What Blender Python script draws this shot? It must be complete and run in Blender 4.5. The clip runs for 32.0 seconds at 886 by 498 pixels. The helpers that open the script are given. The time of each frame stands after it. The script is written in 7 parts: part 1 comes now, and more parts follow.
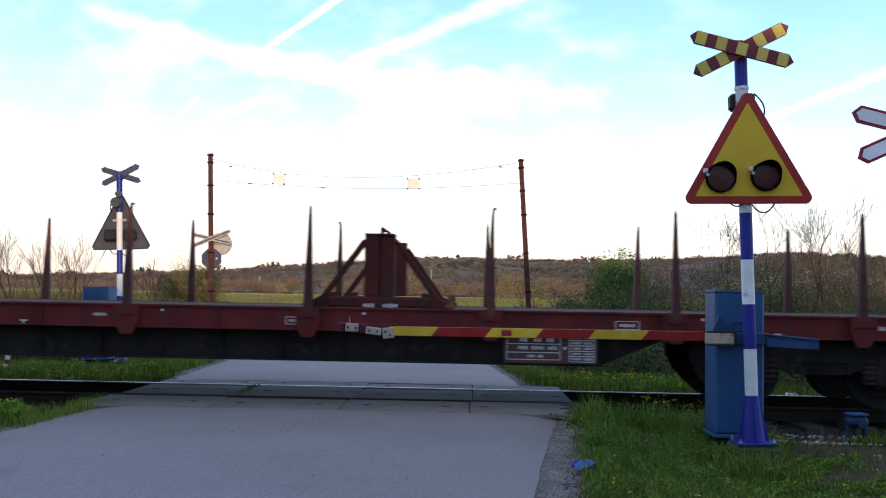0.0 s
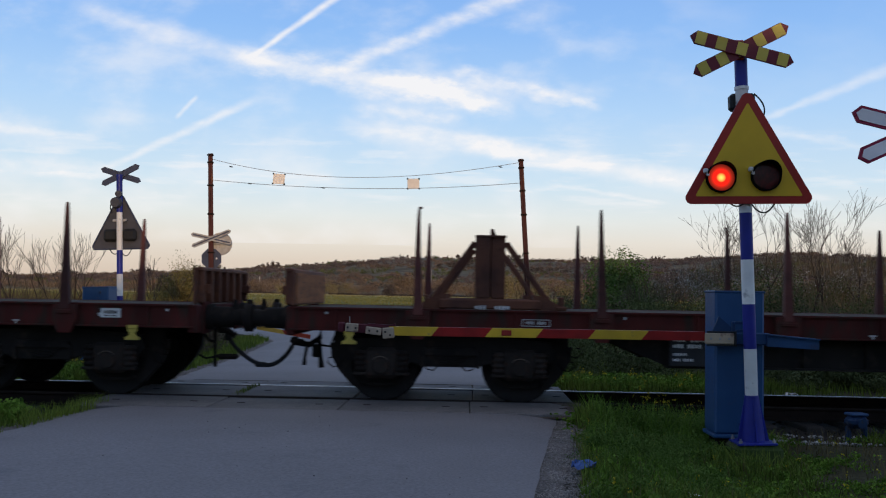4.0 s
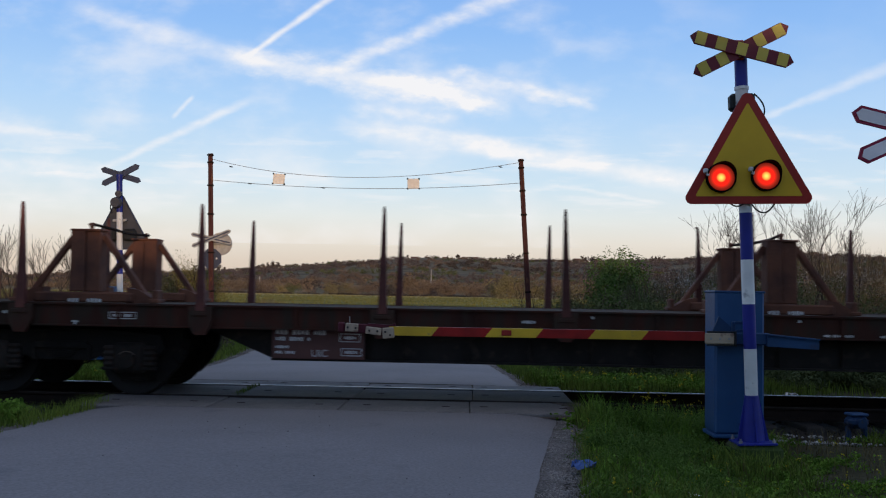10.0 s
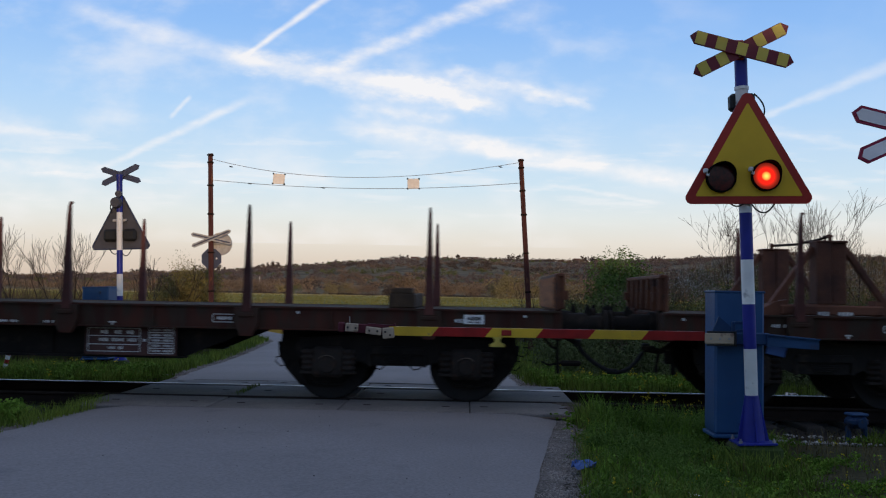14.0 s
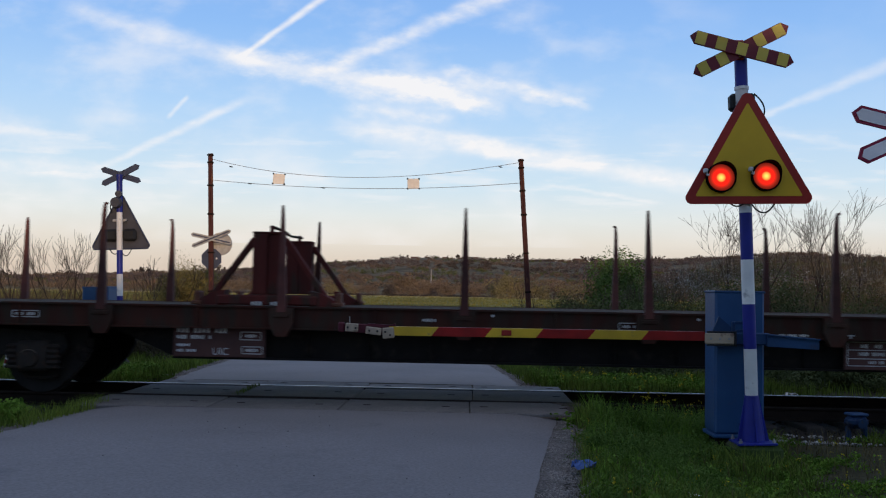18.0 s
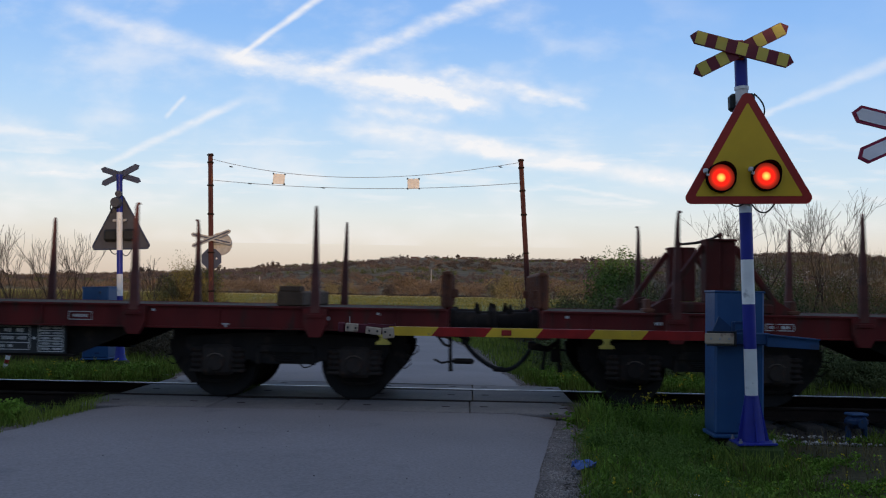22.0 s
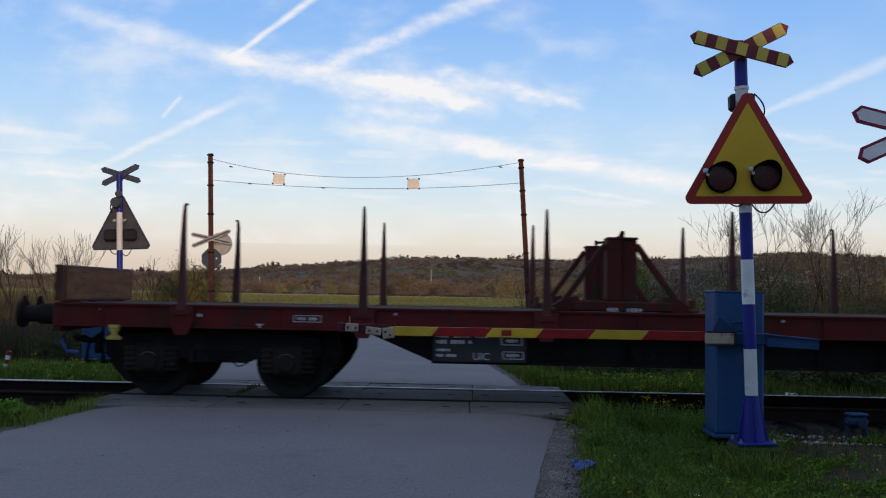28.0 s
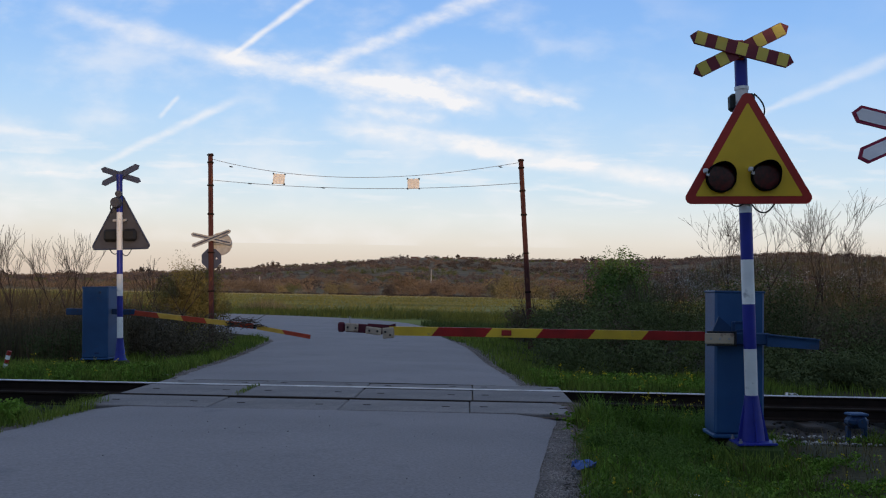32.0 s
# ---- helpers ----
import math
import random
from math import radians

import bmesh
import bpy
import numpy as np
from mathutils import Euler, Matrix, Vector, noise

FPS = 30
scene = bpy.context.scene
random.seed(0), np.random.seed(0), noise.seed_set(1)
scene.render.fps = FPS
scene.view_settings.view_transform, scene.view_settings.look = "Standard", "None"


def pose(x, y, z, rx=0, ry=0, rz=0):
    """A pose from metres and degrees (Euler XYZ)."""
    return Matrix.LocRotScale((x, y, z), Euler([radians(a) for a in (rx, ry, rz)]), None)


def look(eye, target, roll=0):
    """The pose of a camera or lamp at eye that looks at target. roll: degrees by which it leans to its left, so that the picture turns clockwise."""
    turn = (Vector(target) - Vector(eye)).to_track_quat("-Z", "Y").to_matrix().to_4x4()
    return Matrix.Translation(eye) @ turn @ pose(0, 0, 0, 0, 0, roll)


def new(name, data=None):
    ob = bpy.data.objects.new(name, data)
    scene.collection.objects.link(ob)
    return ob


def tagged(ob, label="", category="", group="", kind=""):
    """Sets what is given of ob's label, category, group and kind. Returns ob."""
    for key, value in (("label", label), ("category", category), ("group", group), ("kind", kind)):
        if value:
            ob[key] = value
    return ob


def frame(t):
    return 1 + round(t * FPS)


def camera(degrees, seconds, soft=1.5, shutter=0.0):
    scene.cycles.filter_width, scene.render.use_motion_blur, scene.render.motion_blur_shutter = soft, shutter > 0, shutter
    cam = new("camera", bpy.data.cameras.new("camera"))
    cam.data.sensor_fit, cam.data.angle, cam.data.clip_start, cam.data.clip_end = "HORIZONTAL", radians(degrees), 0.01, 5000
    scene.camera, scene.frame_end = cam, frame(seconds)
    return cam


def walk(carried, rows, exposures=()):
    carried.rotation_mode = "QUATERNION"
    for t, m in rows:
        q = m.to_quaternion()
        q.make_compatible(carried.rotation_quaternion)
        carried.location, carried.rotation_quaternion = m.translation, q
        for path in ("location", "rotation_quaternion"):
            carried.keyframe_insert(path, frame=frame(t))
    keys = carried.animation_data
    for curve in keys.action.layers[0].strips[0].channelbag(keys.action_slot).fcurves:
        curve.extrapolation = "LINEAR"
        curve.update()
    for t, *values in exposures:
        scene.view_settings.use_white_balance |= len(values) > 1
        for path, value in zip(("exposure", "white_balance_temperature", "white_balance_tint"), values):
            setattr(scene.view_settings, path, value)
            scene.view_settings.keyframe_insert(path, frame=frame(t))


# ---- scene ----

# The world's x runs along the railway, y across it, z = 0 is the top of the rails.
EYE = (0.0, 0.0, 1.421)
cam = camera(50.63, 32.0, soft=1.15, shutter=0.1)
POSE = look(EYE, (EYE[0] - 0.02887, EYE[1] + 0.99848, EYE[2] + 0.04688), 1.02)
walk(cam, [(0.0, POSE), (32.0, POSE)],
     exposures=[(0.0, 0.93), (0.25, 0.75), (0.5, 0.5), (1.0, 0.17), (1.5, 0.06), (2.0, 0.02), (3.0, 0.0), (32.0, 0.0)])

# ---- light ----
world = bpy.data.worlds.new("sky")
scene.world = world
world.use_nodes = True
wn, wl = world.node_tree.nodes, world.node_tree.links
wn.clear()
w_out = wn.new("ShaderNodeOutputWorld")
w_bg = wn.new("ShaderNodeBackground")
w_sky = wn.new("ShaderNodeTexSky")
w_sky.sky_type = "NISHITA"
w_sky.sun_disc = False
w_sky.sun_elevation, w_sky.sun_rotation = radians(4.7), radians(165.0)
w_geo = wn.new("ShaderNodeTexCoord")
w_sep = wn.new("ShaderNodeSeparateXYZ")
w_ramp = wn.new("ShaderNodeValToRGB")
w_mul = wn.new("ShaderNodeMix")
w_mul.data_type, w_mul.blend_type = "RGBA", "ADD"
wl.new(w_geo.outputs["Generated"], w_sep.inputs[0])
wl.new(w_sep.outputs["Z"], w_ramp.inputs[0])
SKY = [(0.0, (0.60, 0.49, 0.41)), (0.03, (0.66, 0.575, 0.51)), (0.055, (0.72, 0.68, 0.64)), (0.08, (0.70, 0.74, 0.76)), (0.113, (0.57, 0.71, 0.84)), (0.19, (0.395, 0.60, 0.885)),
       (0.27, (0.245, 0.465, 0.865)), (0.34, (0.19, 0.39, 0.82)), (1.0, (0.345, 0.335, 0.355))]
while len(w_ramp.color_ramp.elements) < len(SKY):
    w_ramp.color_ramp.elements.new(0.5)
for e, (p, c) in zip(w_ramp.color_ramp.elements, SKY):
    e.position, e.color = p, (*c, 1)
w_mul.inputs["Factor"].default_value = 0.02
wl.new(w_ramp.outputs[0], w_mul.inputs[6])
wl.new(w_sky.outputs[0], w_mul.inputs[7])
wl.new(w_mul.outputs[2], w_bg.inputs["Color"])
# the sky is brightest ahead; it is dimmed behind, towards the sun, for contrast
w_dot, w_map = wn.new("ShaderNodeVectorMath"), wn.new("ShaderNodeMapRange")
w_dot.operation = "DOT_PRODUCT"
w_dot.inputs[1].default_value = (0.42, 0.9, 0.1)
w_map.inputs["From Min"].default_value, w_map.inputs["From Max"].default_value = -0.9, 0.55
w_map.inputs["To Min"].default_value, w_map.inputs["To Max"].default_value = 0.66, 1.0
wl.new(w_geo.outputs["Generated"], w_dot.inputs[0])
wl.new(w_dot.outputs["Value"], w_map.inputs[0])
wl.new(w_map.outputs[0], w_bg.inputs["Strength"])
wl.new(w_bg.outputs[0], w_out.inputs[0])

sun = new("sun", bpy.data.lights.new("sun", "SUN"))
sun.data.energy, sun.data.angle, sun.data.color = 1.6, radians(1.0), (1.0, 0.68, 0.40)
sun.matrix_world = look((25, -97, 8.2), (0, 0, 0))


# ---- mesh and material helpers ----
class Mesh:
    """Collects vertices and faces of one mesh."""

    def __init__(self):
        self.v, self.f = [], []

    def add(self, verts, faces):
        n = len(self.v)
        self.v += [tuple(p) for p in verts]
        self.f += [tuple(i + n for i in f) for f in faces]
        return self

    def box(self, c, s, b=0.0, m=None):
        """A box with its centre, its sizes and chamfered edges."""
        b = min(b, min(s) * 0.45)
        h = [k / 2 for k in s]
        if b <= 0:
            vs = [Vector((sx * h[0], sy * h[1], sz * h[2])) for sx in (-1, 1) for sy in (-1, 1) for sz in (-1, 1)]
            fs = [(0, 1, 3, 2), (4, 6, 7, 5), (0, 4, 5, 1), (2, 3, 7, 6), (0, 2, 6, 4), (1, 5, 7, 3)]
        else:
            vs, at = [], {}
            for sg in [(x, y, z) for x in (-1, 1) for y in (-1, 1) for z in (-1, 1)]:
                for a in range(3):
                    at[sg, a] = len(vs)
                    vs.append(Vector([sg[k] * (h[k] if k == a else h[k] - b) for k in range(3)]))
            fs = []
            for a in range(3):
                p, q = [k for k in range(3) if k != a]
                for s1 in (-1, 1):
                    def sg(u, w):
                        t = [0, 0, 0]
                        t[a], t[p], t[q] = s1, u, w
                        return tuple(t)
                    fs.append([at[sg(u, w), a] for u, w in ((-1, -1), (1, -1), (1, 1), (-1, 1))])
                for s1 in (-1, 1):
                    for s2 in (-1, 1):
                        def se(u):
                            t = [0, 0, 0]
                            t[a], t[p], t[q] = u, s1, s2
                            return tuple(t)
                        fs.append([at[se(-1), p], at[se(1), p], at[se(1), q], at[se(-1), q]])
            for sg3 in [(x, y, z) for x in (-1, 1) for y in (-1, 1) for z in (-1, 1)]:
                fs.append([at[sg3, 0], at[sg3, 1], at[sg3, 2]])
            out = []
            for f in fs:
                mid = sum((vs[i] for i in f), Vector()) / len(f)
                nrm = (vs[f[1]] - vs[f[0]]).cross(vs[f[2]] - vs[f[0]])
                out.append(f if nrm.dot(mid) > 0 else f[::-1])
            fs = out
        vs = [(m @ p if m else p) + Vector(c) for p in vs]
        return self.add(vs, fs)

    def tube(self, pts, radii, seg=10, caps=True):
        """A round tube along points, with a radius at each."""
        pts = [Vector(p) for p in pts]
        if not isinstance(radii, (list, tuple)):
            radii = [radii] * len(pts)
        vs, fs = [], []
        for i, p in enumerate(pts):
            d = (pts[min(i + 1, len(pts) - 1)] - pts[max(i - 1, 0)]).normalized()
            up = Vector((0, 0, 1)) if abs(d.z) < 0.9 else Vector((1, 0, 0))
            a = d.cross(up).normalized()
            b = d.cross(a)
            for k in range(seg):
                t = 2 * math.pi * k / seg
                vs.append(p + (a * math.cos(t) + b * math.sin(t)) * radii[i])
        for i in range(len(pts) - 1):
            for k in range(seg):
                k2 = (k + 1) % seg
                fs.append((i * seg + k, (i + 1) * seg + k, (i + 1) * seg + k2, i * seg + k2))
        if caps:
            fs.append(tuple(range(seg)))
            fs.append(tuple(range(len(vs) - 1, len(vs) - seg - 1, -1)))
        return self.add(vs, fs)

    def prism(self, outline, lo, hi, axis="y"):
        """A flat outline pulled from lo to hi along an axis (outline in the two others)."""
        def at(p, q, k):
            return {"x": (k, p, q), "y": (p, k, q), "z": (p, q, k)}[axis]
        n = len(outline)
        vs = [at(p, q, lo) for p, q in outline] + [at(p, q, hi) for p, q in outline]
        fs = [tuple(range(n)), tuple(range(2 * n - 1, n - 1, -1))]
        fs += [(i, (i + 1) % n + 0, (i + 1) % n + n, i + n)[::-1] for i in range(n)]
        return self.add(vs, fs)

    def done(self, name, material, smooth=False, fix=True):
        me = bpy.data.meshes.new(name)
        me.from_pydata(self.v, [], self.f)
        me.materials.append(material)
        if fix:
            bm = bmesh.new()
            bm.from_mesh(me)
            bmesh.ops.recalc_face_normals(bm, faces=bm.faces)
            bm.to_mesh(me)
            bm.free()
        if smooth:
            me.polygons.foreach_set("use_smooth", [True] * len(me.polygons))
            me.set_sharp_from_angle(angle=radians(40))
        me.update()
        return me


def quick(name, verts, faces, material):
    """A mesh from arrays of vertices and of faces with one number of corners."""
    me = bpy.data.meshes.new(name)
    verts, faces = np.asarray(verts, np.float32), np.asarray(faces, np.int32)
    k = faces.shape[1]
    me.vertices.add(len(verts))
    me.vertices.foreach_set("co", verts.ravel())
    me.loops.add(faces.size)
    me.loops.foreach_set("vertex_index", faces.ravel())
    me.polygons.add(len(faces))
    me.polygons.foreach_set("loop_start", np.arange(0, faces.size, k, dtype=np.int32))
    me.polygons.foreach_set("loop_total", np.full(len(faces), k, np.int32))
    me.materials.append(material)
    me.update(calc_edges=True)
    return me


def part(name, mesh, parent, label="", m=None):
    """Links a mesh as one part under a thing or a part."""
    ob = new(name, mesh)
    ob.parent = parent
    if m is not None:
        ob.matrix_basis = m
    if label:
        ob["label"] = label
    if name in ("lettering", "pegs"):
        ob["kind"] = "stuff"
    return ob


def thing(name, m, label, category, group="", kind="", data=None):
    ob = new(name, data)
    ob.matrix_basis = m
    return tagged(ob, label, category, group, kind)


def setting(name, mesh, label, category, m=None):
    ob = new(name, mesh)
    if m is not None:
        ob.matrix_basis = m
    return tagged(ob, label, category, kind="structure")


def mat(name, base, dark=None, rough=0.7, metal=0.0, coarse=2.0, fine=40.0, bump=0.2, spread=0.15, stain=None, stain_at=0.62,
        island=0.0, gloss=0.3, stretch=(1, 1, 1), speck=0.0):
    """A surface with colour varied at two scales, stains, relief and a shade of its own for each object or island."""
    ma = bpy.data.materials.new(name)
    ma.use_nodes = True
    n, l = ma.node_tree.nodes, ma.node_tree.links
    bs = n["Principled BSDF"]
    co = n.new("ShaderNodeTexCoord")
    mp = n.new("ShaderNodeMapping")
    mp.inputs["Scale"].default_value = stretch
    l.new(co.outputs["Object"], mp.inputs[0])

    def tex(scale, detail):
        t = n.new("ShaderNodeTexNoise")
        t.inputs["Scale"].default_value, t.inputs["Detail"].default_value = scale, detail
        l.new(mp.outputs[0], t.inputs["Vector"])
        return t

    big, small = tex(coarse, 5), tex(fine, 3)
    dark = dark or tuple(c * 0.6 for c in base)
    mix = n.new("ShaderNodeMix")
    mix.data_type = "RGBA"
    mix.inputs[6].default_value, mix.inputs[7].default_value = (*dark, 1), (*base, 1)
    ramp = n.new("ShaderNodeMapRange")
    ramp.inputs["From Min"].default_value, ramp.inputs["From Max"].default_value = 0.32, 0.62
    l.new(big.outputs[0], ramp.inputs[0])
    l.new(ramp.outputs[0], mix.inputs[0])
    col = mix.outputs[2]
    if stain:
        st = n.new("ShaderNodeMapRange")
        st.inputs["From Min"].default_value, st.inputs["From Max"].default_value = stain_at - 0.06, stain_at + 0.08
        t2 = tex(coarse * 2.7, 6)
        l.new(t2.outputs[0], st.inputs[0])
        m2 = n.new("ShaderNodeMix")
        m2.data_type = "RGBA"
        m2.inputs[7].default_value = (*stain, 1)
        l.new(st.outputs[0], m2.inputs[0])
        l.new(col, m2.inputs[6])
        col = m2.outputs[2]
    if speck:
        sm = n.new("ShaderNodeMapRange")
        sm.inputs["From Min"].default_value, sm.inputs["From Max"].default_value = 0.3, 0.7
        sm.inputs["To Min"].default_value, sm.inputs["To Max"].default_value = 1 - speck, 1 + speck
        l.new(small.outputs[0], sm.inputs[0])
        h0 = n.new("ShaderNodeHueSaturation")
        l.new(sm.outputs[0], h0.inputs["Value"])
        l.new(col, h0.inputs["Color"])
        col = h0.outputs[0]
    if spread or island:
        info = n.new("ShaderNodeNewGeometry") if island else n.new("ShaderNodeObjectInfo")
        amount = island or spread
        mr = n.new("ShaderNodeMapRange")
        mr.inputs["To Min"].default_value, mr.inputs["To Max"].default_value = 1 - amount, 1 + amount
        l.new(info.outputs["Random Per Island" if island else "Random"], mr.inputs[0])
        hs = n.new("ShaderNodeHueSaturation")
        l.new(mr.outputs[0], hs.inputs["Value"])
        l.new(col, hs.inputs["Color"])
        col = hs.outputs[0]
    l.new(col, bs.inputs["Base Color"])
    r2 = n.new("ShaderNodeMapRange")
    r2.inputs["To Min"].default_value, r2.inputs["To Max"].default_value = max(rough - 0.12, 0.02), min(rough + 0.12, 1)
    l.new(small.outputs[0], r2.inputs[0])
    l.new(r2.outputs[0], bs.inputs["Roughness"])
    bs.inputs["Metallic"].default_value = metal
    bs.inputs["Specular IOR Level"].default_value = gloss
    if bump:
        bp = n.new("ShaderNodeBump")
        bp.inputs["Strength"].default_value, bp.inputs["Distance"].default_value = bump, 0.02
        l.new(small.outputs[0], bp.inputs["Height"])
        l.new(bp.outputs[0], bs.inputs["Normal"])
    return ma


# ---- materials ----
ASPHALT = mat("asphalt", (0.238, 0.213, 0.21), (0.2, 0.18, 0.178), 0.76, coarse=0.45, fine=38, bump=0.35, spread=0, stain=(0.165, 0.153, 0.154), stain_at=0.68, gloss=0.4, speck=0.2)
CONCRETE = mat("concrete", (0.205, 0.18, 0.168), (0.15, 0.132, 0.124), 0.78, coarse=1.6, fine=45, bump=0.3, spread=0.1, stain=(0.16, 0.145, 0.135), gloss=0.4, speck=0.22)
# two copies of one rail steel: without and with the sky's glint
RAIL_DARK = mat("rail_head_dark", (0.035, 0.025, 0.02), (0.022, 0.016, 0.013), 0.9, 0.0, coarse=3, fine=60, bump=0.05, gloss=0.08)
RAIL_GLINT = mat("rail_head_glint", (0.6, 0.56, 0.54), (0.4, 0.37, 0.35), 0.34, 0.85, coarse=3, fine=60, bump=0.05)
RUST = mat("rail_rust", (0.024, 0.0155, 0.012), (0.015, 0.011, 0.009), 0.95, 0.0, coarse=4, fine=70, bump=0.4, gloss=0.08)
BALLAST = mat("ballast", (0.042, 0.034, 0.028), (0.022, 0.018, 0.015), 0.95, coarse=3, fine=35, bump=0.8, spread=0)
SLEEPER = mat("sleeper_wood", (0.055, 0.045, 0.038), (0.03, 0.026, 0.022), 0.9, coarse=3, fine=40, bump=0.4)
STONE = mat("stone", (0.5, 0.48, 0.45), (0.3, 0.29, 0.27), 0.9, coarse=5, fine=60, bump=0.4, island=0.35)
EARTH = mat("earth", (0.13, 0.105, 0.075), (0.07, 0.065, 0.04), 0.95, coarse=0.4, fine=9, bump=0.6, spread=0, stain=(0.06, 0.085, 0.025), stain_at=0.5, gloss=0.15)
MAROON = mat("wagon_paint", (0.12, 0.026, 0.021), (0.068, 0.019, 0.0155), 0.75, coarse=1.6, fine=30, bump=0.15, spread=0.15, stain=(0.06, 0.034, 0.025), stain_at=0.56, gloss=0.12, stretch=(1.2, 1, 0.45))
BROWN_PAINT = mat("worn_brown_paint", (0.085, 0.032, 0.022), (0.05, 0.022, 0.017), 0.8, coarse=1.6, fine=30, bump=0.2, spread=0.15, stain=(0.055, 0.036, 0.026), stain_at=0.52, gloss=0.1, stretch=(1.2, 1, 0.45))
RED_PAINT = mat("fresh_red_paint", (0.165, 0.024, 0.021), (0.1, 0.019, 0.017), 0.7, coarse=1.6, fine=30, bump=0.12, spread=0.12, stain=(0.075, 0.034, 0.026), stain_at=0.6, gloss=0.15, stretch=(1.2, 1, 0.45))
RUSTY = mat("rusty_steel", (0.16, 0.062, 0.035), (0.08, 0.035, 0.025), 0.8, coarse=3, fine=40, bump=0.3, spread=0.2)
BLACK = mat("underframe", (0.026, 0.021, 0.018), (0.016, 0.0135, 0.012), 0.85, coarse=2, fine=30, bump=0.2, spread=0.3, stain=(0.04, 0.03, 0.023), gloss=0.15)
WOOD_DECK = mat("deck_wood", (0.10, 0.078, 0.06), (0.06, 0.045, 0.035), 0.95, gloss=0.08, coarse=1.5, fine=30, bump=0.4, stretch=(6, 0.6, 1))
FLAP_BOARD = mat("flap_board_wood", (0.33, 0.125, 0.045), (0.2, 0.08, 0.032), 0.85, coarse=2, fine=30, bump=0.3, spread=0.2, stain=(0.12, 0.06, 0.035), stretch=(1, 1, 5))
FLAP = mat("flap_paint", (0.18, 0.066, 0.032), (0.10, 0.038, 0.023), 0.7, coarse=2, fine=30, bump=0.2, spread=0.2, stain=(0.08, 0.04, 0.03))
CRIMSON = mat("crimson_paint", (0.17, 0.022, 0.03), (0.11, 0.018, 0.022), 0.55, coarse=2, fine=30, bump=0.1)
SCARLET = mat("scarlet_paint", (0.30, 0.035, 0.025), (0.2, 0.028, 0.02), 0.55, coarse=2, fine=30, bump=0.1)
GREY_PAINT = mat("grey_paint", (0.42, 0.39, 0.36), (0.26, 0.24, 0.22), 0.7, coarse=3, fine=30, bump=0.2, stain=(0.16, 0.09, 0.06), stain_at=0.6)
DULL_GREY = mat("dull_grey_paint", (0.25, 0.185, 0.14), (0.10, 0.07, 0.055), 0.7, coarse=3, fine=30, bump=0.2, stain=(0.1, 0.06, 0.045))
WHITE = mat("white_paint", (0.86, 0.84, 0.80), (0.72, 0.70, 0.67), 0.55, coarse=4, fine=50, bump=0.08, stain=(0.42, 0.40, 0.38), stain_at=0.68)
BLUE = mat("blue_paint", (0.028, 0.09, 0.215), (0.022, 0.07, 0.17), 0.45, coarse=2, fine=40, bump=0.06, stain=(0.05, 0.07, 0.14), stain_at=0.7)
DEEP_BLUE = mat("deep_blue_paint", (0.022, 0.03, 0.28), (0.018, 0.024, 0.2), 0.45, coarse=3, fine=40, bump=0.06)
SIGN_YELLOW = mat("sign_yellow", (0.76, 0.475, 0.026), (0.68, 0.42, 0.024), 0.5, coarse=3, fine=50, bump=0.03)
SIGN_RED = mat("sign_red", (0.35, 0.026, 0.018), (0.28, 0.022, 0.016), 0.5, coarse=3, fine=50, bump=0.03)
BOOM_YELLOW = mat("boom_yellow", (0.68, 0.43, 0.03), (0.56, 0.35, 0.028), 0.5, coarse=5, fine=50, bump=0.05, stain=(0.35, 0.25, 0.07), stain_at=0.7)
BOOM_RED = mat("boom_red", (0.33, 0.012, 0.009), (0.22, 0.01, 0.008), 0.5, coarse=5, fine=50, bump=0.05)
# far boom: the warm low sun on its bands is put into these colours
SUNLIT_RED = mat("sunlit_orange_red", (0.48, 0.06, 0.022), (0.36, 0.045, 0.018), 0.6, coarse=5, fine=50, bump=0.05)
SUNLIT_GOLD = mat("sunlit_golden_yellow", (0.72, 0.42, 0.06), (0.6, 0.34, 0.05), 0.6, coarse=5, fine=50, bump=0.05)
TIP_MAROON = mat("tip_maroon", (0.10, 0.011, 0.022), (0.07, 0.01, 0.016), 0.6, coarse=5, fine=50, bump=0.05)
DULL_BLUE = mat("dull_blue_paint", (0.022, 0.068, 0.165), (0.017, 0.05, 0.12), 0.6, coarse=2, fine=40, bump=0.08, stain=(0.035, 0.045, 0.08), stain_at=0.66)
HOOK_YELLOW = mat("hook_yellow", (0.56, 0.43, 0.08), (0.4, 0.3, 0.06), 0.5, coarse=5, fine=50, bump=0.1)
GALV = mat("galvanised_steel", (0.42, 0.40, 0.38), (0.3, 0.28, 0.26), 0.5, 0.6, coarse=5, fine=60, bump=0.1, stain=(0.2, 0.12, 0.08), stain_at=0.66)
RUBBER = mat("black_rubber", (0.018, 0.018, 0.019), (0.012, 0.012, 0.012), 0.6, coarse=5, fine=50, bump=0.1)
POLE_WOOD = mat("pole_rust", (0.09, 0.029, 0.023), (0.06, 0.022, 0.019), 0.8, coarse=2, fine=25, bump=0.3, stain=(0.17, 0.065, 0.03), stretch=(1, 1, 0.3))
PLATE_WHITE = mat("reflector_plate", (0.92, 0.83, 0.72), (0.84, 0.75, 0.64), 0.5, coarse=4, fine=30, bump=0.05)
SIGN_BACK = mat("sign_back", (0.075, 0.075, 0.09), (0.055, 0.055, 0.066), 0.65, 0.1, coarse=4, fine=40, bump=0.05)
CROSS_DARK = mat("cross_back", (0.06, 0.07, 0.11), (0.045, 0.05, 0.08), 0.5, 0.2, coarse=4, fine=40, bump=0.05)
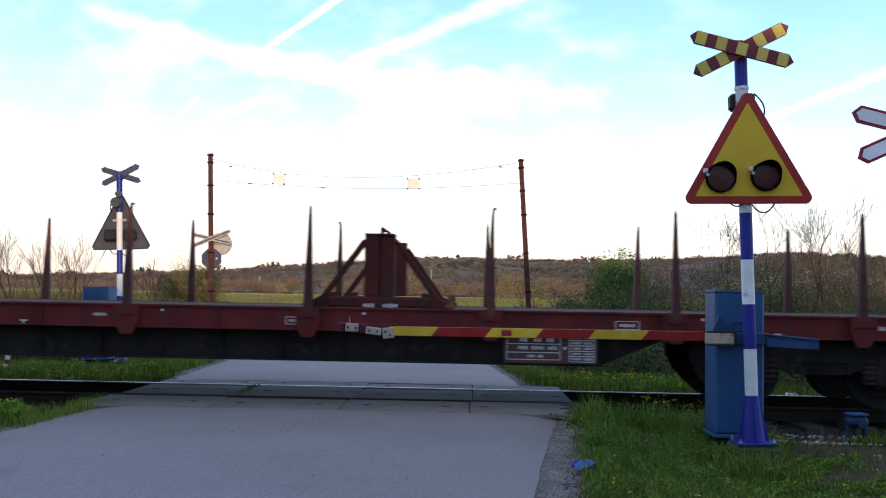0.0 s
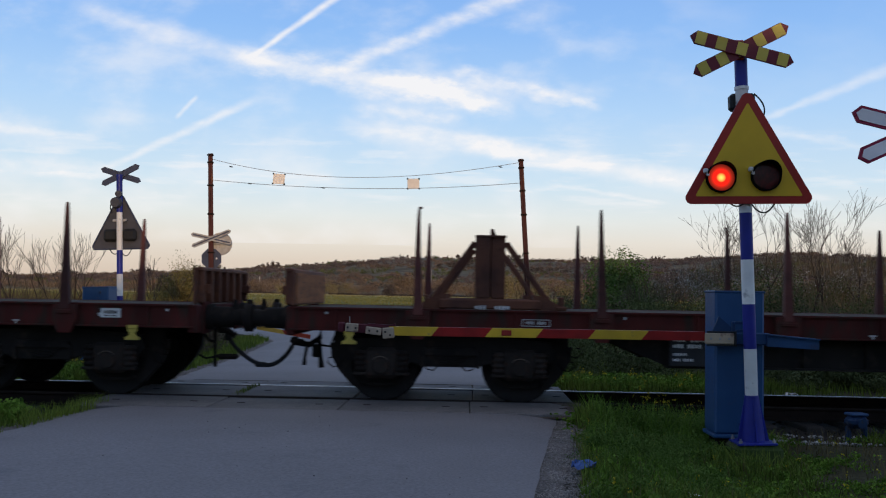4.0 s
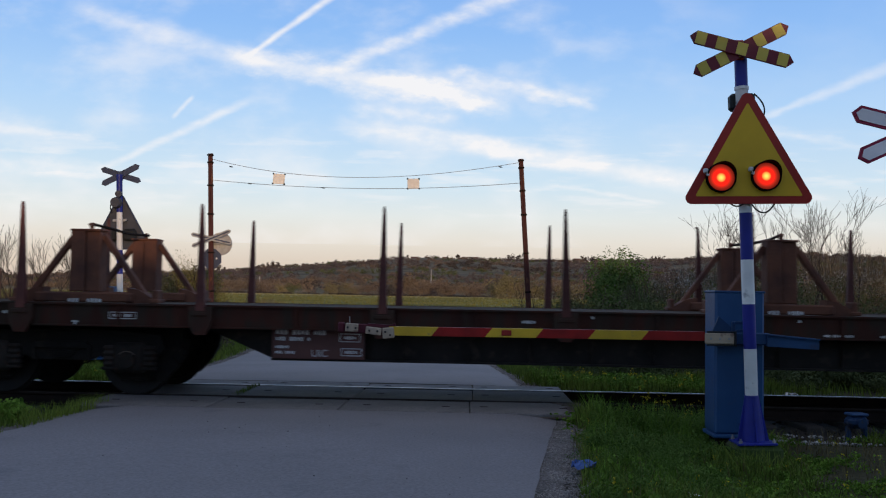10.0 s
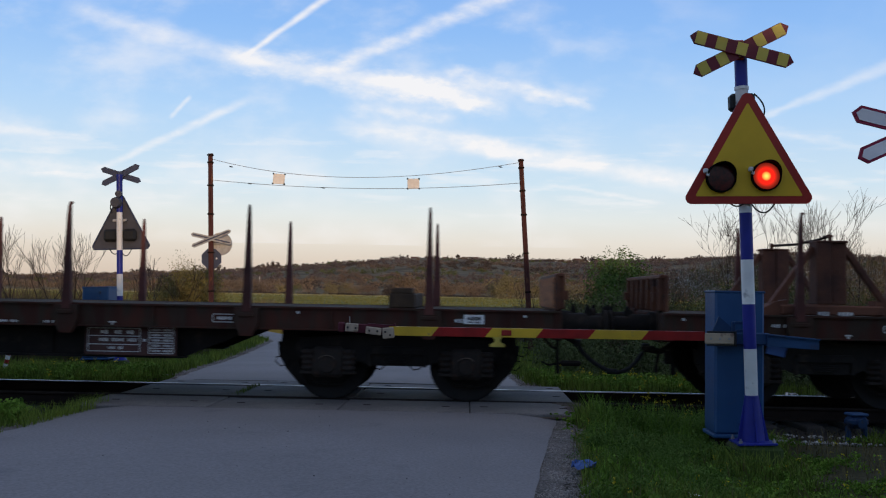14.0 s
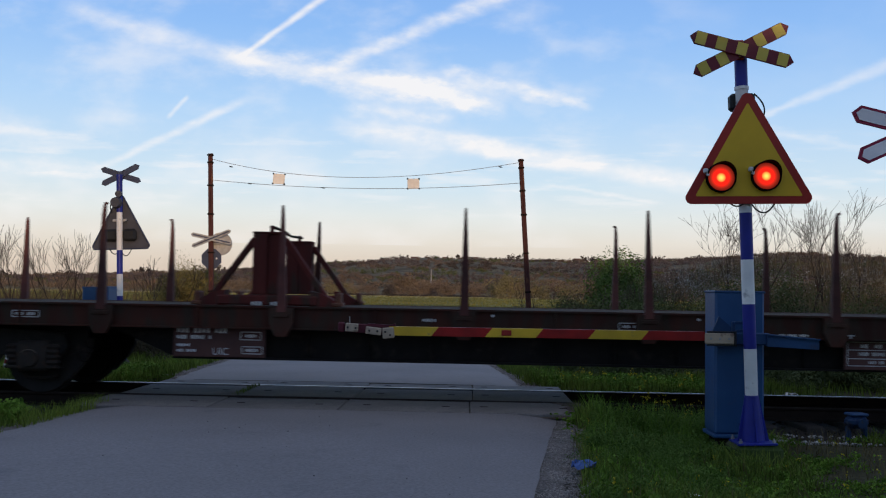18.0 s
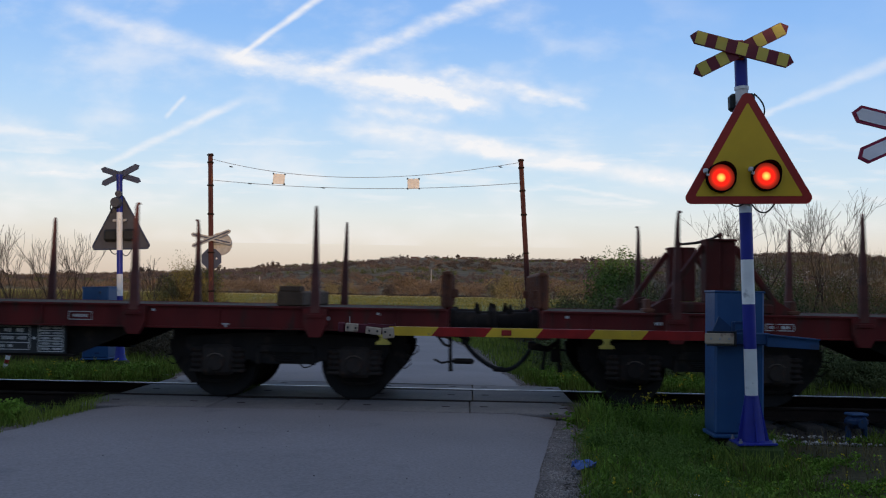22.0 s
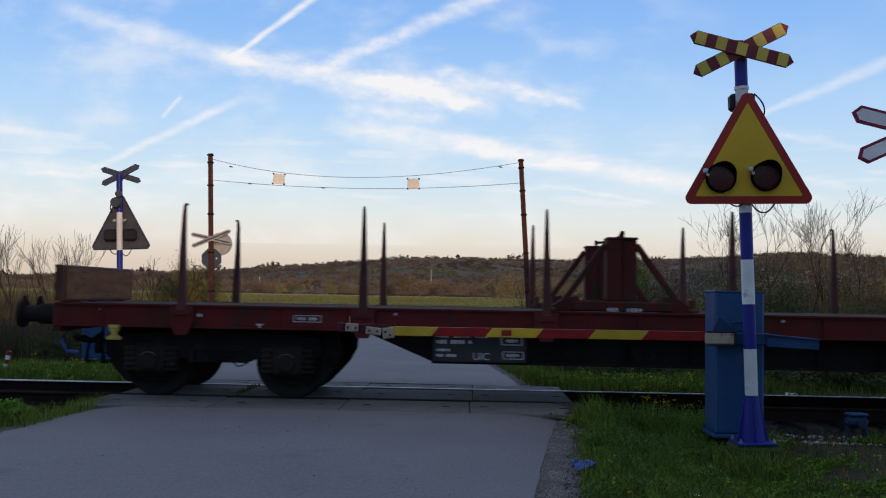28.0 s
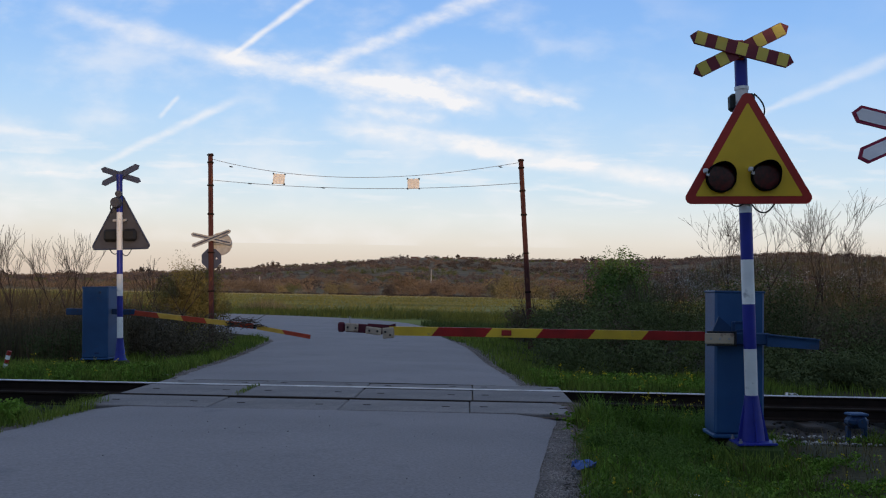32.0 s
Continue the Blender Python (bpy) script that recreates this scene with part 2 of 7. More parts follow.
PLATE_BROWN = mat("lettering_plate", (0.12, 0.05, 0.04), (0.085, 0.037, 0.03), 0.6, coarse=3, fine=30, bump=0.1)
PLATE_DARK = mat("lettering_plate_dark", (0.045, 0.042, 0.042), (0.03, 0.028, 0.028), 0.6, coarse=3, fine=30, bump=0.1)
MARK = mat("white_lettering", (0.74, 0.72, 0.69), (0.48, 0.46, 0.44), 0.6, coarse=8, fine=60, bump=0.0)
TAG_BLUE = mat("blue_tag", (0.08, 0.16, 0.42), (0.06, 0.12, 0.34), 0.5, coarse=6, fine=60, bump=0.0)
CREAM = mat("cream_metal", (0.52, 0.40, 0.28), (0.4, 0.3, 0.22), 0.6, coarse=4, fine=60, bump=0.1, stain=(0.22, 0.13, 0.09))


def glow(name, core, rim, power, radius):
    """A lit lamp: hot in the middle, red at the rim."""
    ma = bpy.data.materials.new(name)
    ma.use_nodes = True
    n, l = ma.node_tree.nodes, ma.node_tree.links
    n.clear()
    out, em = n.new("ShaderNodeOutputMaterial"), n.new("ShaderNodeEmission")
    co, rp = n.new("ShaderNodeTexCoord"), n.new("ShaderNodeValToRGB")
    sc = n.new("ShaderNodeMath")
    sc.operation, sc.inputs[1].default_value = "DIVIDE", radius
    sub, root = n.new("ShaderNodeMath"), n.new("ShaderNodeMath")
    sub.operation = "MULTIPLY_ADD"
    sub.inputs[1].default_value, sub.inputs[2].default_value = 1.0, -(0.0795 ** 2)
    sq = n.new("ShaderNodeVectorMath")
    sq.operation = "DOT_PRODUCT"
    l.new(co.outputs["Object"], sq.inputs[0])
    l.new(co.outputs["Object"], sq.inputs[1])
    l.new(sq.outputs["Value"], sub.inputs[0])
    root.operation, root.use_clamp = "SQRT", True
    l.new(sub.outputs[0], root.inputs[0])
    l.new(root.outputs[0], sc.inputs[0])
    l.new(sc.outputs[0], rp.inputs[0])
    el = rp.color_ramp.elements
    el[0].position, el[0].color = 0.1, (*core, 1)
    el[1].position, el[1].color = 1.0, (rim[0] * 0.07, rim[1] * 0.4, rim[2] * 0.4, 1)
    for at, part_of in ((0.38, 1.0), (0.62, 0.5), (0.82, 0.16)):
        rp.color_ramp.elements.new(at).color = (rim[0] * part_of, rim[1], rim[2], 1)
    l.new(rp.outputs[0], em.inputs["Color"])
    em.inputs["Strength"].default_value = power
    l.new(em.outputs[0], out.inputs[0])
    return ma


LAMP_ON = glow("lamp_glow", (1.0, 0.55, 0.10), (1.0, 0.012, 0.006), 2.0, 0.13)
LAMP_BLACK = mat("lamp_black", (0.004, 0.004, 0.004), (0.003, 0.003, 0.003), 0.95, coarse=9, fine=50, bump=0.0, spread=0, gloss=0.05)
LAMP_DIM = glow("lamp_fading", (0.9, 0.02, 0.02), (0.4, 0.006, 0.006), 1.0, 0.13)
LAMP_OFF = mat("lamp_dark_glass", (0.085, 0.013, 0.012), (0.03, 0.012, 0.012), 0.2, coarse=20, fine=80, bump=0.1, spread=0)


# ---- ground ----
def smooth(a, b, x):
    t = min(max((x - a) / (b - a), 0.0), 1.0)
    return t * t * (3 - 2 * t)


ROAD_LEFT = [(-60, -4.2), (4, -4.4), (8, -4.9), (11, -4.55), (14.5, -4.7), (22, -5.6), (28, -6.15), (32, -6.6), (36, -8.5), (42, -13), (50, -24), (56, -40), (60, -70), (90, -90)]
ROAD_RIGHT = [(-60, 0.0), (5, 0.27), (8.5, 0.68), (11.0, 1.02), (11.8, 1.2), (14.3, 0.9), (21.7, 0.5), (29, 0.0), (37, -1.0), (44, -1.8), (52, -2.4), (58, -3.6), (63, -5.6), (67, -8.5), (70, -12), (73, -17), (76, -24), (78, -40), (79, -70), (90, -95)]


def along(table, y):
    for (a, p), (b, q) in zip(table, table[1:]):
        if y <= b:
            return p + (q - p) * max(y - a, 0) / (b - a)
    return table[-1][1]


def road_mid(y):
    """The road's left and right edges at a distance y from the camera."""
    return sum(along(ROAD_LEFT, y + d) for d in (-1, 0, 1)) / 3, sum(along(ROAD_RIGHT, y + d) for d in (-1, 0, 1)) / 3


def road_z(y):
    return -0.2 * smooth(15.0, 24.0, y) - 0.25 * smooth(24.0, 60.0, y) - 0.01


RIDGE = [(-40, 0.35), (-27, 0.40), (-20, 0.75), (-15, 1.05), (-11.4, 1.35), (-8, 1.55), (-2.8, 1.98), (2.4, 2.08), (6, 2.02), (14, 2.15), (24, 2.2), (40, 1.6)]


def hill(x, y):
    r = math.hypot(x, y)
    if r < 700 or y < 10:
        return 0.0
    az = math.degrees(math.atan2(x, y))
    el = RIDGE[0][1] if az <= RIDGE[0][0] else RIDGE[-1][1]
    for (a0, e0), (a1, e1) in zip(RIDGE, RIDGE[1:]):
        if a0 <= az <= a1:
            el = e0 + (e1 - e0) * (az - a0) / (a1 - a0)
    top = 1900 * math.tan(radians(el)) + 2
    rough = noise.noise((x * 0.003, y * 0.003, 1.0)) * 0.3 + noise.noise((x * 0.009, y * 0.009, 4.0)) * 0.14
    if r < 1900:
        return top * smooth(720, 1900, r) ** 0.8 * (0.96 + rough * smooth(720, 1000, r) * (1 - smooth(1500, 1900, r)))
    return top * (1 - 0.5 * smooth(1900, 3800, r)) * 0.96


def ground_z(x, y):
    base = -0.22 if y < 11 else -0.22 - 0.16 * smooth(15, 22, y) - 0.45 * smooth(24, 70, y)
    if 10.7 < y < 16.2:
        base -= 0.22 * smooth(10.7, 11.6, y) * (1 - smooth(15.2, 16.2, y))
    bumps = 0.05 * noise.noise((x * 0.5, y * 0.5, 0.0)) + 0.03 * noise.noise((x * 1.7, y * 1.7, 3.0))
    if -300 < y < 120:
        l, r = road_mid(min(max(y, 4.0), 90.0))
        out = max(l - x, x - r)
        near = road_z(y) - 0.07
        k = smooth(0.1, 1.6, out)
        if 10.7 < y < 16.2:
            k = smooth(0.05, 0.4, out) if x < l else smooth(0.25, 0.75, out)
        base = near * (1 - k) + (base + bumps) * k
    # a low bank on the far side of the line, to the east of the road
    if y > 16:
        base += 0.6 * smooth(17, 30, y) * smooth(2.5, 9, x) * (1 - smooth(60, 120, y))
    return base + hill(x, y)


def build_ground():
    cols, ys = 240, []
    y = -300.0
    while y < 4700:
        ys.append(y)
        y += 0.35 if 3.0 <= y < 30 else (1.2 if 0 <= y < 60 else (6 if y < 60 else max(4.0, y * 0.035)))
        if -6.5 < y < 0:
            y = max(y, 0.0)
    verts, faces = [], []
    for y in ys:
        w = 470 + max(y, 0) * 0.75
        for i in range(cols + 1):
            s = -1 + 2 * i / cols
            x = w * (0.075 * s + 0.925 * s ** 5)
            verts.append((x, y, ground_z(x, y)))
    n = cols + 1
    for j in range(len(ys) - 1):
        for i in range(cols):
            faces.append((j * n + i, j * n + i + 1, (j + 1) * n + i + 1, (j + 1) * n + i))
    me = quick("ground", verts, faces, GROUND)
    me.polygons.foreach_set("use_smooth", [True] * len(me.polygons))
    return setting("ground", me, "uneven earth and grass running out to fields and scrub-covered hills", "ground")


def ground_material():
    """Grass and earth near the line, a green field, dry meadow, then brown scrub on the hills."""
    ma = mat("ground_cover", (0.075, 0.066, 0.036), (0.04, 0.042, 0.02), 0.95, coarse=0.5, fine=14, bump=0.6, spread=0, gloss=0.1, speck=0.35)
    n, l = ma.node_tree.nodes, ma.node_tree.links
    bs = n["Principled BSDF"]
    near = bs.inputs["Base Color"].links[0].from_socket
    co, sep = n.new("ShaderNodeTexCoord"), n.new("ShaderNodeSeparateXYZ")
    l.new(co.outputs["Object"], sep.inputs[0])
    wob = n.new("ShaderNodeTexNoise")
    wob.inputs["Scale"].default_value, wob.inputs["Detail"].default_value = 0.02, 5
    l.new(co.outputs["Object"], wob.inputs["Vector"])
    add = n.new("ShaderNodeMath")
    add.operation, add.inputs[1].default_value = "MULTIPLY_ADD", 50.0
    l.new(wob.outputs[0], add.inputs[0])
    l.new(sep.outputs["Y"], add.inputs[2])
    mr = n.new("ShaderNodeMapRange")
    mr.inputs["From Min"].default_value, mr.inputs["From Max"].default_value = 25, 2025
    l.new(add.outputs[0], mr.inputs[0])
    rp = n.new("ShaderNodeValToRGB")
    l.new(mr.outputs[0], rp.inputs[0])
    stops = [(0.0, (0.15, 0.18, 0.045)), (0.025, (0.17, 0.2, 0.045)), (0.11, (0.21, 0.2, 0.055)), (0.16, (0.24, 0.23, 0.065)), (0.19, (0.25, 0.24, 0.065)), (0.25, (0.42, 0.35, 0.13)), (0.29, (0.30, 0.22, 0.09)), (0.36, (0.19, 0.15, 0.075)),
             (0.5, (0.15, 0.125, 0.075)), (1.0, (0.14, 0.115, 0.085))]
    while len(rp.color_ramp.elements) < len(stops):
        rp.color_ramp.elements.new(0.5)
    for e, (p, c) in zip(rp.color_ramp.elements, stops):
        e.position, e.color = p, (*c, 1)
    pat = n.new("ShaderNodeTexNoise")
    pat.inputs["Scale"].default_value, pat.inputs["Detail"].default_value = 0.05, 8
    l.new(co.outputs["Object"], pat.inputs["Vector"])
    pm = n.new("ShaderNodeMapRange")
    pm.inputs["From Min"].default_value, pm.inputs["From Max"].default_value = 0.35, 0.7
    pm.inputs["To Min"].default_value, pm.inputs["To Max"].default_value = 0.55, 1.25
    l.new(pat.outputs[0], pm.inputs[0])
    hs = n.new("ShaderNodeHueSaturation")
    l.new(pm.outputs[0], hs.inputs["Value"])
    l.new(rp.outputs[0], hs.inputs["Color"])
    fade = n.new("ShaderNodeMapRange")
    fade.inputs["From Min"].default_value, fade.inputs["From Max"].default_value = 35, 70
    l.new(sep.outputs["Y"], fade.inputs[0])
    mx = n.new("ShaderNodeMix")
    mx.data_type = "RGBA"
    l.new(fade.outputs[0], mx.inputs[0])
    l.new(near, mx.inputs[6])
    l.new(hs.outputs[0], mx.inputs[7])
    l.new(mx.outputs[2], bs.inputs["Base Color"])
    return ma


GROUND = ground_material()
build_ground()

# road: in front of the panels and beyond them
def build_road():
    for name, y0, y1, step in (("road", 11.245, -40.0, -0.4), ("road", 14.72, 79.0, 0.5)):
        v, f, y = [], [], y0
        rows = []
        while (y > y1) if step < 0 else (y < y1):
            rows.append(y)
            y += step * (1 if abs(y - 13) < 25 else 2)
        for y in rows:
            l, r = road_mid(min(max(y, 4.0), 200.0))
            wob = 0.06 * noise.noise((y * 1.3, 2.0, 0)) + 0.04 * noise.noise((y * 4.1, 7.0, 0))
            wob2 = 0.025 * noise.noise((y * 1.3, 22.0, 0)) + 0.03 * noise.noise((y * 4.1, 17.0, 0))
            for k in range(13):
                t = k / 12
                x = (l + wob) * (1 - t) + (r + wob2) * t
                z = road_z(y) + 0.03 * (1 - (2 * t - 1) ** 2) * min(abs(y - 13) / 6, 1) - (0.05 if k in (0, 12) else 0)
                v.append((x, y, z))
        for j in range(len(rows) - 1):
            for k in range(12):
                q = (j * 13 + k, j * 13 + k + 1, (j + 1) * 13 + k + 1, (j + 1) * 13 + k)
                f.append(q if step > 0 else q[::-1])
        me = quick(name, v, f, ASPHALT)
        me.polygons.foreach_set("use_smooth", [True] * len(me.polygons))
        setting(name, me, "worn grey asphalt of a narrow country road at the crossing", "road")


build_road()


def gravel_shoulders():
    """Strips of crushed stone where the asphalt crumbles, on both sides of the line."""
    for side, sign, y0, y1, wide in ((1, 1, 4.2, 12.2, 0.36), (0, -1, 7.0, 12.0, 0.22), (1, 1, 14.9, 34.0, 0.24), (0, -1, 14.9, 33.0, 0.3)):
        v, f, y = [], [], y0
        while y < y1:
            e = road_mid(y)[side]
            w = wide * (0.8 + 0.3 * noise.noise((y * 1.1, 5.0 + side, 0)) + 0.35 * noise.noise((y * 4.7, 9.0 + side, 0)))
            for k in range(5):
                x = e + sign * (-0.06 + (w + 0.06) * k / 4)
                v.append((x, y, max(ground_z(x, y), road_z(y) - 0.075 if k < 3 else -9) + (0.014 if k < 4 else -0.02)))
            y += 0.12
        for j in range(len(v) // 5 - 1):
            for k in range(4):
                q = (j * 5 + k, j * 5 + k + 1, (j + 1) * 5 + k + 1, (j + 1) * 5 + k)
                f.append(q if sign > 0 else q[::-1])
        setting("road_shoulder", quick("road_shoulder", v, f, SHOULDER), "strip of grey-brown gravel along the road's crumbling edge", "gravel")


SHOULDER = mat("shoulder_gravel", (0.2, 0.172, 0.155), (0.12, 0.104, 0.094), 0.95, coarse=2.5, fine=70, bump=0.8, spread=0, stain=(0.085, 0.08, 0.05), stain_at=0.62, gloss=0.15, speck=0.5)
gravel_shoulders()

# ---- railway ----
YC, GAUGE = 13.295, 0.7525
X0, X1 = -440.0, 460.0


def build_track():
    bed = Mesh()
    bed.prism([(YC - 2.5, -0.62), (YC - 1.75, -0.26), (YC + 1.75, -0.26), (YC + 2.5, -0.62)], X0, -4.9, "x")
    bed.prism([(YC - 2.5, -0.62), (YC - 1.75, -0.26), (YC + 1.75, -0.26), (YC + 2.5, -0.62)], 1.5, X1, "x")
    setting("track_bed", bed.done("track_bed", BALLAST), "grey-brown ballast bed under the single railway line", "track bed")
    for side in (-1, 1):
        y = YC + side * GAUGE
        rail = thing("rail", pose(0, y, 0), "long rust-brown steel rail with its head's shine put into the colour", "rail", "rails of the line", "structure")
        web = Mesh()
        web.prism([(-0.07, -0.17), (0.07, -0.17), (0.07, -0.155), (0.015, -0.135), (0.01, -0.045), (0.036, -0.03), (0.036, -0.012), (-0.036, -0.012), (-0.036, -0.03), (-0.01, -0.045), (-0.015, -0.135), (-0.07, -0.155)], X0, X1, "x")
        part("web", web.done("web", RUST), rail)
        # the near head is coloured dark, the far one bright, to imitate reflected sky
        head_tone = RAIL_DARK if side < 0 else RAIL_GLINT
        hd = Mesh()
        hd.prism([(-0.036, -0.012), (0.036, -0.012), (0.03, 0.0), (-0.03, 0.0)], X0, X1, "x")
        part("head", hd.done("head", head_tone), rail, "steel rail head with its glint or lack of it in the colour")
    sl = Mesh()
    sl.box((0, 0, 0), (0.24, 2.5, 0.16), 0.02)
    sl_me = sl.done("sleeper", SLEEPER)
    far = Mesh()
    x = X0 + 0.4
    track = thing("sleepers", pose(0, YC, -0.265), "row of dark sleepers half sunk in the ballast", "sleepers", kind="structure")
    while x < X1:
        if not -4.9 < x < 1.75:
            if -16 < x < 16:
                part("sleeper", sl_me, track, m=pose(x, 0, 0))
            else:
                far.box((x, 0, 0), (0.24, 2.5, 0.16))
        x += 0.6
    o = part("sleepers_beyond", far.done("sleepers_beyond", SLEEPER, fix=False), track)
    o["kind"] = "stuff"
    # concrete panels of the crossing
    deck = thing("crossing_deck", pose(0, YC, 0), "grey concrete panels laid between and beside the rails", "crossing deck", kind="structure")
    for name, y0, y1 in (("panel", 11.30, 12.45), ("panel", 12.64, 13.95), ("panel", 14.13, 14.72)):
        for i in range(4):
            xa, wide = -4.75 + 1.6 * i + (-0.02 if y0 < 12 else 0.02), (1.35 if i == 3 else 1.6)
            jig = 0.003 * ((i * 7 + int(y0 * 10)) % 5 - 2)
            p = Mesh().box((0, 0, 0), (wide - 0.011, y1 - y0 - 0.03, 0.2), 0.012)
            ob = part("panel", p.done("panel", CONCRETE), deck, m=pose(xa + wide / 2, (y0 + y1) / 2 - YC, -0.107 + jig * 0.8, jig * 12, jig * 8, jig * 15))
            for u in (-0.5, 0.5):
                part("lifting_hole", Mesh().box((0, 0, 0), (0.1, 0.05, 0.01), 0.004).done("lifting_hole", RUST), ob, m=pose(u, 0.0, 0.0985))


build_track()


def dirt_spill():
    """Soil and gravel washed over the east end of the crossing panels."""
    n, m = 34, 40
    v, f = [], []
    for j in range(m + 1):
        for i in range(n + 1):
            x, y = 0.72 + 1.1 * i / n, 11.2 + 1.2 * j / m
            lump = noise.noise((x * 3.1, y * 3.1, 2.0)) + 0.6 * noise.noise((x * 9.0, y * 9.0, 6.0))
            under = -0.012 if x < 1.36 else ground_z(x, y)
            k = smooth(0.9, 1.4, x + 0.2 * lump) * smooth(0.0, 0.3, y - 11.2 + 0.05 * lump) * (1 - smooth(1.42, 1.8, x))
            v.append((x, y, (under - 0.03) * (1 - k) + (0.016 + 0.006 * lump) * k))
    for j in range(m):
        for i in range(n):
            a = j * (n + 1) + i
            f.append((a, a + 1, a + n + 2, a + n + 1))
    setting("dirt_spill", quick("dirt_spill", v, f, DIRT), "brown dirt and gravel spilled over the end of the panels", "dirt")


DIRT = mat("brown_dirt", (0.15, 0.115, 0.095), (0.09, 0.07, 0.058), 0.95, coarse=3, fine=60, bump=0.7, spread=0, stain=(0.07, 0.07, 0.035), stain_at=0.6, gloss=0.1, speck=0.45)
dirt_spill()

# ---- the near warning signal ----
def rounded(points, r, n=5):
    """A polygon with rounded corners."""
    out = []
    k = len(points)
    for i in range(k):
        p0, p, p1 = Vector(points[i - 1]), Vector(points[i]), Vector(points[(i + 1) % k])
        a, b = (p0 - p).normalized(), (p1 - p).normalized()
        half = math.acos(max(-1, min(1, a.dot(b)))) / 2
        d = r / math.tan(half)
        c = p + (a + b).normalized() * (r / math.sin(half))
        s, e = p + a * d, p + b * d
        for j in range(n + 1):
            q = s.lerp(e, j / n) - c
            out.append(tuple(c + q.normalized() * r))
    return out


def st_andrew(parent, z, length, width, angles, board, patch, blocks, y=-0.08, edge=None, tip=0.06):
    """A cross of two pointed arms, with painted blocks proud of the boards."""
    for k, ang in enumerate(angles):
        h, w = length / 2, width / 2
        out = [(-h, 0), (-h + tip, w), (h - tip, w), (h, 0), (h - tip, -w), (-h + tip, -w)]
        arm = part("arm", Mesh().prism(out, -0.012, 0.012).done("arm", board), parent, m=pose(0, y - 0.026 * k, z, 0, -ang, 0))
        if not patch:
            continue
        if blocks == 1:
            g = edge
            ins = [(-h + g * 1.3, 0), (-h + tip + g * 0.5, w - g), (h - tip - g * 0.5, w - g), (h - g * 1.3, 0), (h - tip - g * 0.5, -w + g), (-h + tip + g * 0.5, -w + g)]
            part("face", Mesh().prism(ins, -0.016, -0.0125).done("face", patch), arm)
            continue
        step, g = (length - 2 * tip) / blocks, 0.006
        for i in range(0, blocks, 2):
            a = -h + tip + i * step
            o2 = [(a, w - g), (a + step, w - g), (a + step, -w + g), (a, -w + g)]
            part("stripe", Mesh().prism(o2, -0.016, -0.0125).done("stripe", patch), arm)


def pole_bands(parent, r, bands):
    for z0, z1, ma in bands:
        part("pole_band", Mesh().tube([(0, 0, z0), (0, 0, z1)], r, 20).done("pole_band", ma, True), parent)


def cable(parent, pts, r=0.008, name="cable"):
    part(name, Mesh().tube(pts, r, 6).done(name, RUBBER, True), parent)


def arc_points(a, b, drop, n=12, side=(0, 0, -1)):
    a, b, s = Vector(a), Vector(b), Vector(side)
    return [a.lerp(b, i / n) + s * drop * 4 * (i / n) * (1 - i / n) for i in range(n + 1)]


FLASHERS = []


